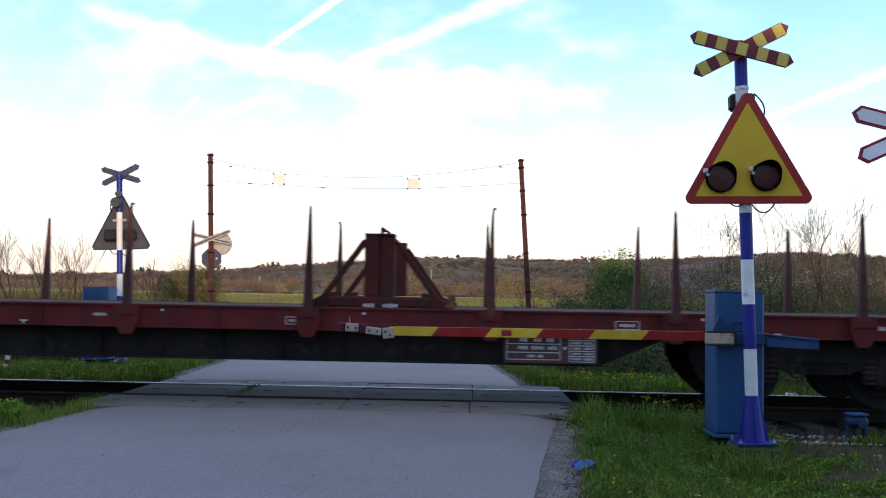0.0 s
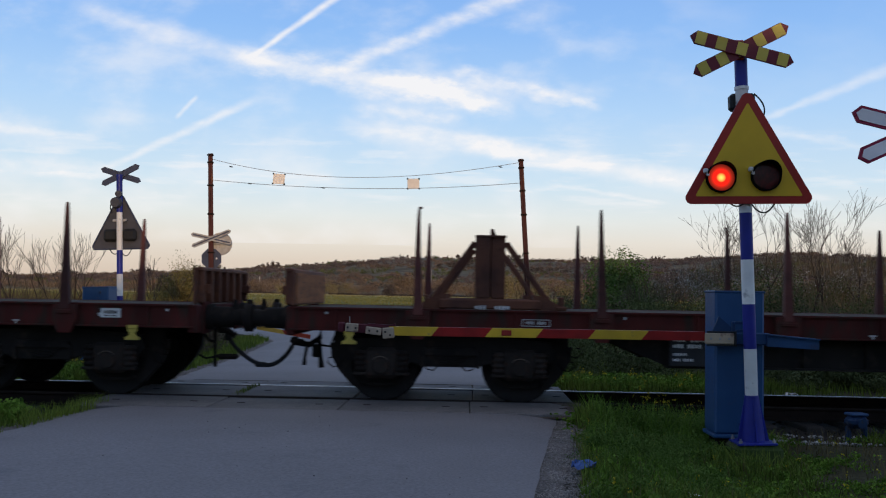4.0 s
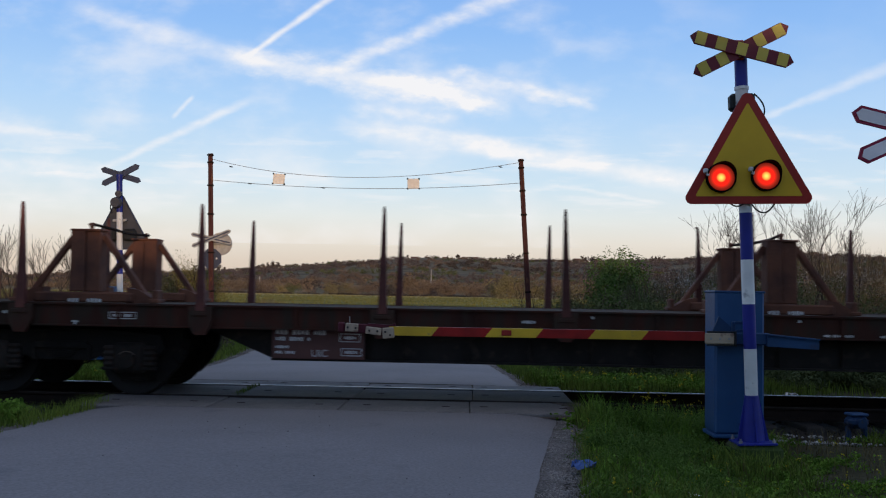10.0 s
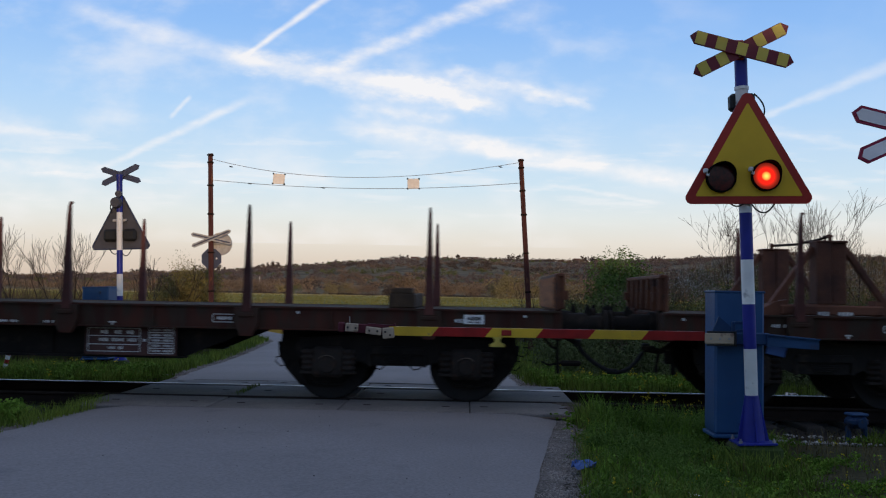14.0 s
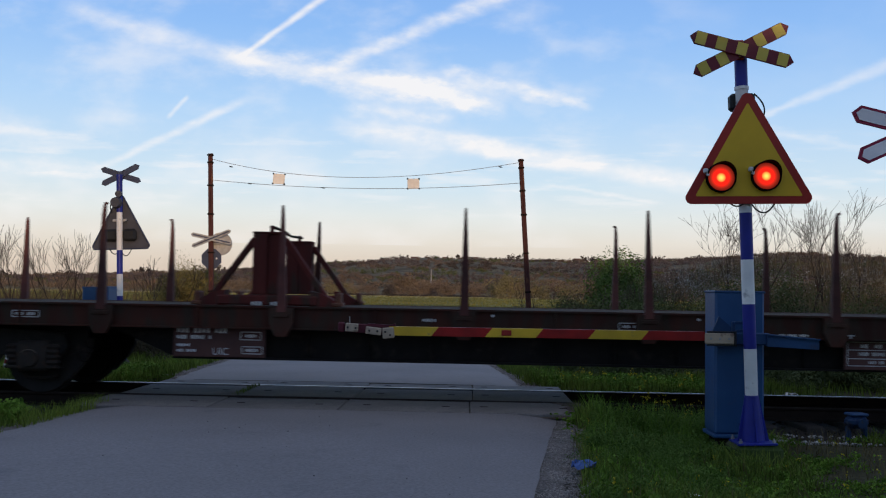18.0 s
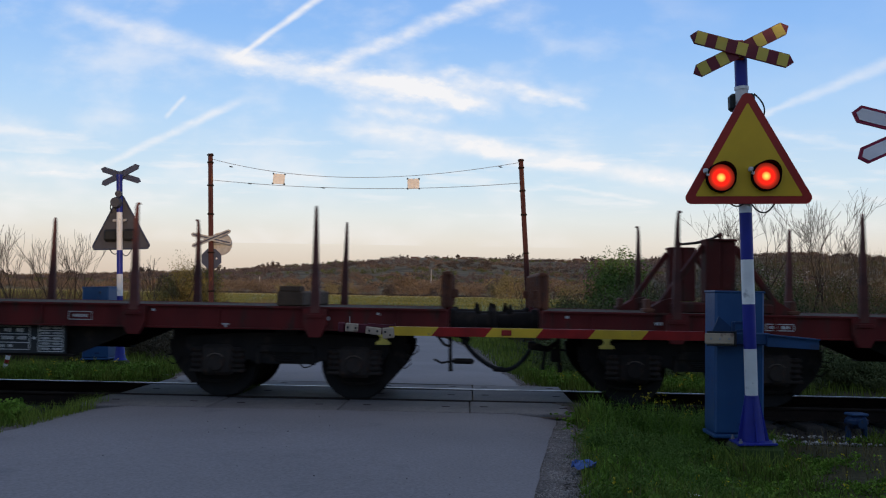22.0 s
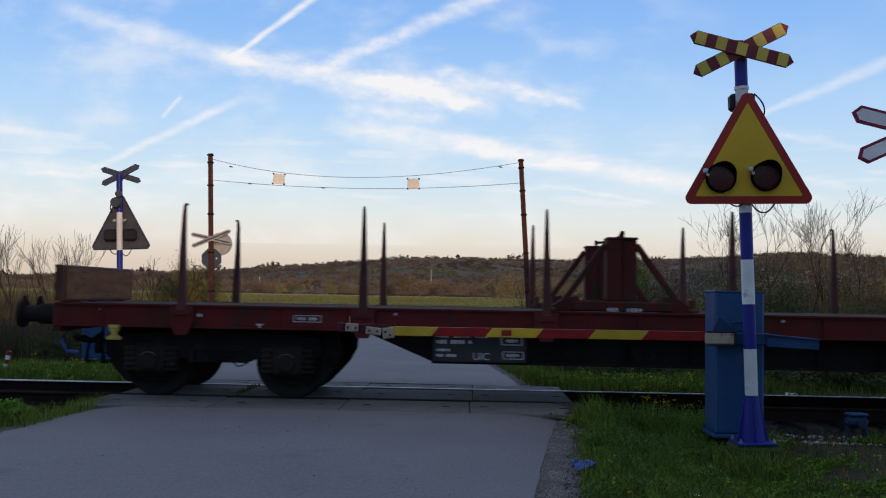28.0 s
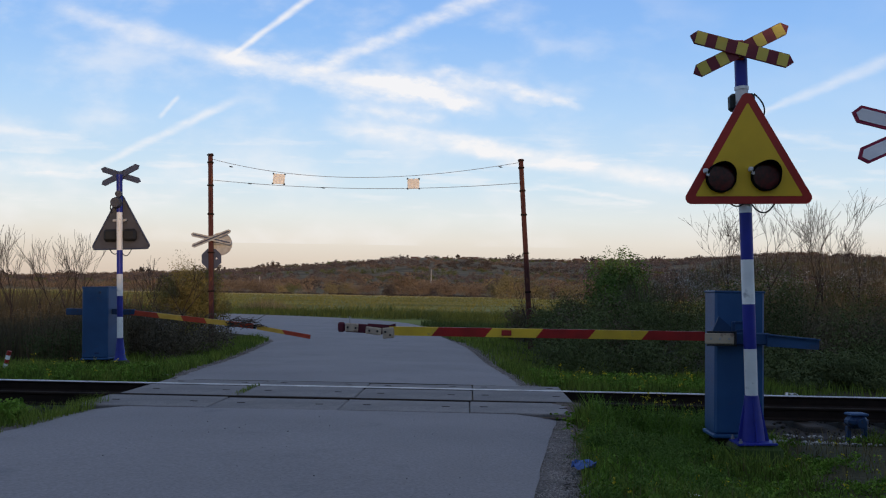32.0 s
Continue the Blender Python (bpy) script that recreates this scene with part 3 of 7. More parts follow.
def lamp_unit(parent, x, z, y, back=False):
    hood = Mesh()
    seg, r = 28, 0.146
    vs, fs = [], []
    for i in range(seg + 1):
        t = math.pi * (-0.5 + 2 * i / seg)
        out = 0.052 + 0.115 * max(0.0, math.sin(t))
        for rr in (r, r - 0.008):
            vs += [(rr * math.cos(t), 0.0, rr * math.sin(t)), (rr * math.cos(t), -out, rr * math.sin(t))]
    for i in range(seg):
        a, b = i * 4, i * 4 + 4
        fs += [(a, a + 1, b + 1, b), (a + 2, b + 2, b + 3, a + 3), (a + 1, a + 3, b + 3, b + 1)]
    hood.add(vs, fs)
    lamp = part("lamp_housing", hood.done("lamp_housing", LAMP_BLACK, True), parent, "black hooded lamp housing", pose(x, y, z))
    part("clip", Mesh().box((-0.15, -0.04, 0.07), (0.045, 0.05, 0.045), 0.01).box((-0.135, -0.06, 0.03), (0.022, 0.04, 0.035), 0.006).done("clip", WHITE), lamp, "bright metal clip")
    ring, sg = Mesh(), 28
    prof = [(0.144, -0.046), (0.131, -0.051), (0.132, -0.035)]
    for k in range(sg):
        t0, t1 = 2 * math.pi * k / sg, 2 * math.pi * (k + 1) / sg
        for (ra, ya), (rb, yb) in zip(prof, prof[1:]):
            ring.add([(r0 * math.cos(t), y0, r0 * math.sin(t)) for t in (t0, t1) for r0, y0 in ((ra, ya), (rb, yb))], [(0, 1, 3, 2)])
    part("lamp_ring", ring.done("lamp_ring", LAMP_BLACK), lamp, "black ring round the lens")
    # the light inside: a drum with a lit, a fading and a dark lens, of which one faces the road
    disc, fs = [(0, -0.0815, 0)], []
    rings, sg = 5, 28
    for j in range(1, rings + 1):
        q = j / rings
        for k in range(sg):
            t = 2 * math.pi * k / sg
            disc.append((0.1335 * q * math.cos(t), -0.0815 + 0.004 * q * q, 0.1335 * q * math.sin(t)))
    for k in range(sg):
        fs.append((0, 1 + k, 1 + (k + 1) % sg))
    for j in range(rings - 1):
        for k in range(sg):
            a, b = 1 + j * sg, 1 + (j + 1) * sg
            fs.append((a + k, b + k, b + (k + 1) % sg, a + (k + 1) % sg))
    drum = Mesh()
    for turn in (0, 120, 240):
        m = Matrix.Rotation(radians(turn), 3, "Z")
        drum.add([m @ Vector(p) for p in disc], fs)
    me = drum.done("lamp_lens", LAMP_ON, True, fix=False)
    me.materials.append(LAMP_DIM)
    me.materials.append(LAMP_OFF)
    me.polygons.foreach_set("material_index", [i // len(fs) for i in range(len(me.polygons))])
    part("lamp_case", Mesh().box((0, 0.135, 0), (0.24, 0.2, 0.28), 0.04).done("lamp_case", RUBBER), lamp, "black case behind the board")
    lens = part("lamp_lens", me, lamp, "round red signal lamp", pose(0, DRUM, 0, 0, 0, -240))
    FLASHERS.append(lens)
    return lamp


DRUM = 0.045
CROSS_RED = mat("crossbuck_red", (0.2, 0.022, 0.04), (0.15, 0.018, 0.03), 0.5, coarse=3, fine=50, bump=0.03)
PALE_YELLOW = mat("faded_yellow", (0.66, 0.52, 0.10), (0.56, 0.43, 0.07), 0.5, coarse=3, fine=50, bump=0.03)
SIGN_WHITE = mat("sign_white", (0.92, 0.88, 0.89), (0.86, 0.82, 0.83), 0.4, coarse=3, fine=50, bump=0.03)
MAGENTA_EDGE = mat("sign_edge_red", (0.36, 0.022, 0.07), (0.3, 0.02, 0.055), 0.5, coarse=3, fine=50, bump=0.03)


def near_signal():
    s = thing("warning_signal", pose(2.81, 9.36, 0.0, 0, -2.0, 0), "striped signal mast with yellow triangle and two red lamps", "crossing signal")
    foot = Mesh().box((0, 0, 0.012), (0.38, 0.34, 0.024), 0.006)
    for a in (0, 90, 180, 270):
        m = Matrix.Rotation(radians(a), 3, "Z")
        foot.add([m @ Vector(p) for p in ((0.05, -0.008, 0.02), (0.155, -0.008, 0.02), (0.07, -0.008, 0.45), (0.05, -0.008, 0.45), (0.05, 0.008, 0.02), (0.155, 0.008, 0.02), (0.07, 0.008, 0.45), (0.05, 0.008, 0.45))],
                 [(0, 1, 2, 3), (7, 6, 5, 4), (1, 5, 6, 2), (2, 6, 7, 3)])
    foot.tube([(0, 0, 0.02), (0, 0, 0.08), (0, 0, 0.47)], [0.115, 0.11, 0.068], 16)
    part("foot", foot.done("foot", DEEP_BLUE, True), s, "flared blue foot with ribs")
    for x in (-0.16, 0.16):
        for y in (-0.14, 0.14):
            part("bolt", Mesh().tube([(x, y, 0.024), (x, y, 0.045)], 0.018, 6).tube([(x, y, 0.045), (x, y, 0.065)], 0.009, 6).done("bolt", GALV), s)
    pole_bands(s, 0.062, [(0.47, 0.925, WHITE), (0.925, 1.365, DEEP_BLUE), (1.365, 1.805, WHITE), (1.805, 2.27, DEEP_BLUE), (2.27, 3.52, WHITE), (3.52, 3.89, DEEP_BLUE)])
    part("collar", Mesh().tube([(0, 0, 3.505), (0, 0, 3.535)], 0.07, 20).done("collar", WHITE, True), s)
    tri = [(-0.66, 0.0), (0.66, 0.0), (0.0, 1.165)]
    board = part("triangle_board", Mesh().prism(rounded(tri, 0.06), -0.012, 0.012).done("triangle_board", SIGN_RED), s, "yellow triangle with a dark red border", pose(0.008, -0.085, 2.352, 0, 1.0, 0))
    k = 0.075
    inner = [(-0.66 + k * 1.78, k), (0.66 - k * 1.78, k), (0.0, 1.165 - k * 2.1)]
    part("yellow_field", Mesh().prism(rounded(inner, 0.012), -0.017, -0.0125).done("yellow_field", SIGN_YELLOW), board)
    for z in (2.5, 3.0):
        part("bracket", Mesh().box((0, -0.055, z), (0.5 if z < 2.8 else 0.2, 0.03, 0.04), 0.006).done("bracket", GALV), s)
    lamp_unit(s, -0.266, 2.612, -0.1)
    lamp_unit(s, 0.174, 2.618, -0.1)
    part("junction_box", Mesh().box((0.015, 0.07, 3.39), (0.25, 0.13, 0.17), 0.025).done("junction_box", RUBBER), s)
    cable(s, arc_points((0.13, 0.03, 3.47), (0.19, 0.0, 3.2), 0.06, side=(1, 0, 0)))
    cable(s, arc_points((-0.18, -0.03, 2.39), (-0.02, -0.05, 2.37), 0.045))
    cable(s, arc_points((0.03, -0.07, 2.37), (0.3, -0.03, 2.39), 0.115))
    cross = part("crossbuck", Mesh().box((-0.01, -0.065, 3.89), (0.1, 0.03, 0.2), 0.01).done("crossbuck", SIGN_RED), s, "yellow and dark red striped crossbuck")
    st_andrew(cross, 3.885, 1.05, 0.135, (25.6, -16.5), CROSS_RED, PALE_YELLOW, 9, y=-0.095)
    cross.location.x = -0.022
    f = thing("foundation", pose(2.83, 9.4, 0.0), "rough concrete block under the signal mast", "foundation")
    me = Mesh().box((0, 0, -0.17), (0.46, 0.44, 0.34), 0.04).done("block", EARTH)
    part("block", me, f)


near_signal()


# ---- barriers ----
PIVOT_BLUE = mat("worn_dark_blue", (0.018, 0.05, 0.12), (0.012, 0.03, 0.075), 0.5, coarse=5, fine=50, bump=0.1, stain=(0.04, 0.035, 0.035), stain_at=0.62)


def barrier_box(x, y, z, w, d, h, ry=0.0):
    b = thing("barrier_machine", pose(x, y, z, 0, ry, 0), "blue steel cabinet that drives the barrier", "barrier machine", "barrier machines")
    part("cabinet", Mesh().box((0, 0, h / 2 + 0.02), (w, d, h - 0.04), 0.022).done("cabinet", BLUE), b)
    part("lid", Mesh().box((0, 0, h - 0.005), (w + 0.015, d + 0.015, 0.022), 0.006).done("lid", BLUE), b)
    part("lock_cap", Mesh().tube([(w * 0.18, -d / 2, h * 0.92), (w * 0.18, -d / 2 - 0.02, h * 0.92)], 0.03, 10).done("lock_cap", PIVOT_BLUE), b)
    part("vent", Mesh().box((w * 0.08, -d / 2 - 0.004, 0.14), (0.1, 0.01, 0.035), 0.003).done("vent", PIVOT_BLUE), b)
    part("base_rim", Mesh().box((0, 0, 0.02), (w + 0.03, d + 0.03, 0.04), 0.01).done("base_rim", BLUE), b)
    part("plinth", Mesh().box((-w * 0.3, 0, -0.1), (0.12, d * 0.8, 0.22), 0.01).done("plinth", RUST), b)
    part("plinth", Mesh().box((w * 0.3, 0, -0.1), (0.12, d * 0.8, 0.22), 0.01).done("plinth", RUST), b)
    return b


def striped_boom(parent, cuts, h, t, first, flip=1, yellow_paint=BOOM_YELLOW, red_paint=BOOM_RED):
    """A boom of red and yellow bands with slanting joints at the cuts."""
    n, sl = len(cuts) - 1, 0.075 * flip
    for i in range(n):
        a, b = cuts[i], cuts[i + 1]
        sa = 0 if i == 0 else sl
        sb = 0 if i == n - 1 else sl
        yellow = (i + first) % 2 == 0
        out = [(a - sa / 2, -h / 2), (b - sb / 2, -h / 2), (b + sb / 2, h / 2), (a + sa / 2, h / 2)]
        part("boom_band", Mesh().prism(out, -t / 2, t / 2).done("boom_band", yellow_paint if yellow else red_paint), parent)


def near_barrier():
    barrier_box(2.76, 9.86, 0.0, 0.5, 0.42, 1.49)
    b = thing("barrier_boom", pose(2.5, 9.49, 1.035, 0, -0.1, 0), "lowered red and yellow boom with a patched metal tip", "barrier boom", "barrier booms")
    striped_boom(b, (-3.3, -2.84, -2.3, -1.79, -1.265, -0.735, -0.14), 0.09, 0.06, 0)
    part("reflector", Mesh().box((-2.12, -0.034, 0.0), (0.1, 0.01, 0.055), 0.004).done("reflector", SIGN_RED), b)
    part("clamp", Mesh().box((0.0, -0.05, -0.02), (0.29, 0.03, 0.11), 0.01).done("clamp", CREAM), b, "cream steel clamp of the boom")
    part("clamp_bracket", Mesh().box((0.155, -0.052, -0.02), (0.02, 0.04, 0.15), 0.004).box((0.02, -0.045, 0.045), (0.29, 0.03, 0.018), 0.004).box((0.02, -0.045, -0.085), (0.29, 0.03, 0.018), 0.004).done("clamp_bracket", RUBBER), b, "dark steel bracket round the clamp")
    for x in (-0.09, 0.0, 0.09):
        part("bolt", Mesh().tube([(x, -0.064, -0.02), (x, -0.078, -0.02)], 0.012, 6).done("bolt", GALV), b)
    arm = Mesh().box((0.22, 0.03, -0.02), (0.6, 0.05, 0.12), 0.012)
    arm.prism([(0.48, -0.09), (0.99, -0.115), (0.99, -0.012), (0.48, 0.03)], -0.03, 0.03)
    arm.prism([(0.48, 0.02), (0.99, -0.022), (0.99, -0.008), (0.48, 0.034)], -0.06, 0.06)
    part("counterweight_arm", arm.done("counterweight_arm", DULL_BLUE), b, "blue counterweight arm")
    piv = Mesh().prism([(-0.12, -0.1), (0.27, -0.1), (0.3, -0.02), (0.24, 0.08), (0.1, 0.06), (-0.06, 0.2), (-0.12, 0.06)], -0.012, 0.012)
    piv.box((0.08, -0.02, 0.1), (0.03, 0.05, 0.1), 0.006).box((0.16, -0.02, 0.14), (0.14, 0.05, 0.03), 0.006)
    part("pivot_plate", piv.done("pivot_plate", DULL_BLUE), b, "dull blue steel plate round the boom's pivot", pose(0.08, 0.06, 0.0))
    tip = Mesh()
    part("tip_plate", tip.box((-3.31, -0.035, -0.02), (0.12, 0.03, 0.11), 0.01, Matrix.Rotation(radians(-6), 3, "Y")).done("tip_plate", CREAM), b)
    part("tip_plate", Mesh().box((-3.46, -0.04, -0.002), (0.16, 0.025, 0.075), 0.008, Matrix.Rotation(radians(6), 3, "Y")).done("tip_plate", CREAM), b)
    part("tip_plate", Mesh().box((-3.68, -0.04, 0.028), (0.13, 0.025, 0.085), 0.008, Matrix.Rotation(radians(4), 3, "Y")).done("tip_plate", CREAM), b)
    part("tip_core", Mesh().box((-3.5, 0.0, 0.015), (0.5, 0.045, 0.09), 0.01, Matrix.Rotation(radians(3), 3, "Y")).done("tip_core", TIP_MAROON), b, "dark maroon broken end of the boom")
    part("tip_core", Mesh().prism([(-3.52, 0.02), (-3.24, 0.03), (-3.24, 0.075), (-3.3, 0.06), (-3.52, 0.07)], -0.02, 0.02).done("tip_core", TIP_MAROON), b)
    part("tip_end", Mesh().box((-3.79, 0.0, 0.03), (0.07, 0.06, 0.1), 0.015).done("tip_end", TIP_MAROON), b)
    for x, z in ((-3.72, 0.03), (-3.64, 0.025), (-3.5, 0.0), (-3.42, -0.005), (-3.34, -0.01), (-3.29, -0.04)):
        part("bolt", Mesh().tube([(x, -0.05, z), (x, -0.062, z)], 0.011, 6).done("bolt", RUBBER), b)
    part("wire", Mesh().tube([(-3.7, -0.03, 0.06), (-3.705, -0.03, 0.14)], 0.005, 5).done("wire", GALV), b)


def far_barrier():
    barrier_box(-7.88, 19.95, -0.12, 0.56, 0.62, 1.54, -1.6)
    b = thing("barrier_boom", pose(-7.3, 19.78, 0.9), "sagging red and yellow boom with dead twigs caught on it", "barrier boom", "barrier booms")
    root = part("boom_arm", Mesh().box((-0.05, 0, 0), (0.5, 0.07, 0.12), 0.01).done("boom_arm", PIVOT_BLUE), b, m=pose(0, 0, 0))
    a = part("boom_inner", Mesh().box((0.1, 0, 0), (0.2, 0.06, 0.11), 0.01).done("boom_inner", SUNLIT_RED), b, m=pose(0, 0, 0, 0, 5.3, 0))
    striped_boom(a, [0.2 + 0.51 * i for i in range(6)], 0.105, 0.06, 1, -1, SUNLIT_GOLD, SUNLIT_RED)
    c = part("boom_outer", Mesh().box((0.02, 0, 0), (0.12, 0.05, 0.08), 0.01).done("boom_outer", RUST), b, m=pose(2.72, 0, -0.26, 0, 9.0, 0))
    striped_boom(c, (0.1, 0.675, 1.25), 0.085, 0.055, 0, -1, SUNLIT_GOLD, SUNLIT_RED)
    part("counterweight_arm", Mesh().box((-0.95, 0.1, -0.02), (0.75, 0.06, 0.14), 0.01).done("counterweight_arm", PIVOT_BLUE), b, "blue counterweight arm")
    tw = Mesh()
    rnd = random.Random(5)
    for i in range(90):
        p = Vector((2.45 + rnd.uniform(-0.25, 0.4), rnd.uniform(-0.12, 0.12), -0.2 + rnd.uniform(-0.1, 0.06)))
        d = Vector((rnd.uniform(-0.26, 0.3), rnd.uniform(-0.2, 0.2), rnd.uniform(-0.1, 0.13))) * (1.5 if i % 9 == 0 else 0.75)
        tw.tube([p, p + d * 0.5 + Vector((0, 0, rnd.uniform(-0.04, 0.04))), p + d], [0.01, 0.007, 0.004], 5)
    t = thing("dead_twigs", pose(-7.3, 19.72, 0.92), "bundle of dry dead twigs hanging on the far boom", "twigs", data=tw.done("dead_twigs", TWIG))


TWIG = mat("twig_bark", (0.09, 0.065, 0.045), (0.05, 0.04, 0.03), 0.9, coarse=6, fine=40, bump=0.2, spread=0.2)
near_barrier()
far_barrier()


def far_signal():
    s = thing("warning_signal", pose(-7.28, 19.49, -0.1, 0, -2.2, 0), "rear of a striped signal mast with grey triangle board", "crossing signal")
    part("foot", Mesh().tube([(0, 0, 0.0), (0, 0, 0.05), (0, 0, 0.46)], [0.14, 0.11, 0.066], 14).done("foot", DEEP_BLUE, True), s)
    pole_bands(s, 0.062, [(0.46, 0.9, WHITE), (0.9, 1.34, DEEP_BLUE), (1.34, 1.8, WHITE), (1.8, 2.3, DEEP_BLUE), (2.3, 3.1, WHITE), (3.1, 3.9, DEEP_BLUE)])
    tri = [(-0.64, 0.0), (0.64, 0.0), (0.0, 1.2)]
    part("triangle_board", Mesh().prism(rounded(tri, 0.06), 0.08, 0.105).done("triangle_board", SIGN_BACK), s, "grey metal back of the triangle", pose(0, 0, 2.33))
    corner = rounded(tri, 0.06)
    edge = [(p, 0.078, 2.33 + q) for p, q in corner]
    part("triangle_rim", Mesh().tube(edge + edge[:1], 0.019, 6, caps=False).done("triangle_rim", CROSS_DARK), s, "dark folded rim of the triangle")
    for x in (-0.2, 0.2):
        part("lamp_case", Mesh().box((x, 0.03, 2.62), (0.3, 0.12, 0.26), 0.05).done("lamp_case", RUBBER), s)
    part("bracket", Mesh().box((0, 0.02, 2.93), (0.3, 0.06, 0.06), 0.01).done("bracket", GALV), s)
    part("bell", Mesh().tube([(-0.04, -0.06, 3.3), (-0.04, -0.16, 3.3)], [0.125, 0.1], 18).done("bell", SIGN_BACK, True), s, "round grey warning bell")
    part("bell_cap", Mesh().tube([(0.02, -0.06, 3.48), (0.02, -0.13, 3.48)], 0.07, 14).done("bell_cap", SIGN_BACK, True), s)
    cable(s, arc_points((-0.1, 0.0, 3.4), (-0.16, 0.0, 3.1), 0.06, side=(-1, 0, 0)), 0.012)
    cable(s, arc_points((-0.22, 0.0, 2.34), (0.0, 0.0, 2.3), 0.1), 0.01)
    cable(s, arc_points((0.02, 0.0, 2.3), (0.26, 0.0, 2.34), 0.14), 0.01)
    cross = part("crossbuck", Mesh().box((0, 0.05, 3.88), (0.12, 0.04, 0.2), 0.01).done("crossbuck", CROSS_DARK), s, "dark grey back of the crossbuck")
    st_andrew(cross, 3.9, 0.9, 0.125, (-19.0, 26.0), CROSS_DARK, None, 0, y=0.09)
    fo = thing("foundation", pose(-7.28, 19.49, -0.1), "concrete block under the far signal mast", "foundation")
    part("block", Mesh().box((0, 0, -0.16), (0.3, 0.3, 0.32), 0.02).done("block", EARTH), fo)


far_signal()


def gate_poles():
    """Two poles with wires and plates over the road beyond the line."""
    for x, y, z, lean, h in ((-7.95, 28.9, -0.45, -2.0, 6.1), (1.93, 29.1, -0.3, -3.8, 5.95)):
        p = thing("wire_pole", pose(x, y, z, 0, lean, 0), "slender rust-brown steel pole of the height gauge over the road", "pole", "poles of the height gauge")
        part("shaft", Mesh().tube([(-0.035, 0, 0), (-0.03, 0, h)], [0.05, 0.045], 10).tube([(0.035, 0, 0), (0.03, 0, h)], [0.05, 0.045], 10).done("shaft", POLE_WOOD, True), p)
        for zz in (0.6, 1.8, 3.0, 4.2, h - 1.0, h - 0.28, h - 0.05):
            part("strap", Mesh().box((0, 0, zz), (0.19, 0.13, 0.05), 0.01).done("strap", RUST), p)
    g = thing("gauge_wires", pose(0, 28.9, 0), "two sagging wires with pale rectangular plates hung over the road", "wires")
    ax, bx = -8.1, 1.5
    def wire(za, zb, sag, shift):
        pts = []
        for i in range(41):
            t = i / 40
            pts.append((ax + (bx - ax) * t, 0, za + (zb - za) * t - sag * 4 * t * (1 - t) * (1 + shift * (0.5 - t))))
        return pts
    part("wire", Mesh().tube(wire(5.47, 5.5, 0.52, 0.3), 0.0085, 6).done("wire", GALV), g)
    part("wire", Mesh().tube(wire(4.82, 4.86, 0.22, 0.0), 0.0085, 6).done("wire", GALV), g)
    for x, z, r in ((-5.99, 4.88, 3.0), (-1.79, 4.79, -1.0)):
        pl = part("plate", Mesh().box((0, 0, 0), (0.37, 0.012, 0.32), 0.004).done("plate", PLATE_WHITE), g, "pale reflecting plate", pose(x, 0, z, 0, r, 0))
        for u in (-1, 1):
            for w in (-1, 1):
                part("corner_clip", Mesh().box((u * 0.18, -0.006, w * 0.155), (0.05, 0.02, 0.05), 0.005).done("corner_clip", RUBBER), pl)
    for x, z in ((-7.5, 5.24), (-6.9, 4.72), (-4.6, 4.62), (0.9, 5.35)):
        part("insulator", Mesh().tube([(x - 0.06, 0, z + 0.012), (x, 0, z), (x + 0.06, 0, z - 0.008)], [0.012, 0.022, 0.012], 8).done("insulator", RUBBER, True), g)
    # signs hung on the pole beside the road, seen from behind
    s = thing("crossbuck_sign", pose(-8.03, 28.82, 2.98, 0, -2.0, 0), "rear of a white crossbuck sign fixed to the pole", "crossing sign")
    st_andrew(s, 0.0, 1.32, 0.13, (-13.5, 21.0), GALV, CROSS_DARK, 1, y=0.0, edge=0.045)
    d = thing("round_sign", pose(-7.8, 29.06, 2.83), "pale back of a round road sign on the pole", "road sign")
    part("disc", Mesh().tube([(0, 0, 0), (0, 0.012, 0)], 0.36, 32).done("disc", GALV), d)
    part("bracket", Mesh().box((-0.12, -0.03, 0.0), (0.3, 0.05, 0.04), 0.006).done("bracket", GALV), d)
    o = thing("octagon_sign", pose(-8.06, 28.99, 2.36, 0, -2.0, 0), "dark grey back of an octagonal stop sign on the pole", "road sign")
    octa = [(0.335 * math.cos(radians(22.5 + 45 * i)), 0.335 * math.sin(radians(22.5 + 45 * i))) for i in range(8)]
    part("octagon", Mesh().prism(octa, 0, 0.012).done("octagon", CROSS_DARK), o)
    part("sticker", Mesh().prism([(0.12, -0.02), (0.2, -0.02), (0.16, 0.05)], -0.006, -0.002).done("sticker", WHITE), o)
    for z in (-0.2, 0.2):
        part("bracket", Mesh().box((0, -0.03, z), (0.1, 0.06, 0.05), 0.006).done("bracket", GALV), o)


gate_poles()


def side_sign():
    s = thing("crossbuck_sign", pose(3.83, 8.08, -0.2), "white crossbuck with red edges on a grey post", "crossing sign")
    part("post", Mesh().tube([(0, 0, -0.1), (0, 0, 3.35)], 0.04, 12).done("post", GALV, True), s)
    st_andrew(s, 3.08, 1.22, 0.15, (-13.5, 25.0), MAGENTA_EDGE, SIGN_WHITE, 1, y=-0.06, edge=0.024)


side_sign()


# ---- plants ----
def leafy(name, colour, dark, spread=0.45, coarse=0.6):
    return mat(name, colour, dark, 0.8, coarse=coarse, fine=20, bump=0.0, island=spread, gloss=0.08)


GRASS = leafy("grass_blades", (0.19, 0.24, 0.04), (0.09, 0.135, 0.022))
WEED = leafy("weed_leaves", (0.165, 0.275, 0.036), (0.085, 0.155, 0.02), 0.25, 3.0)
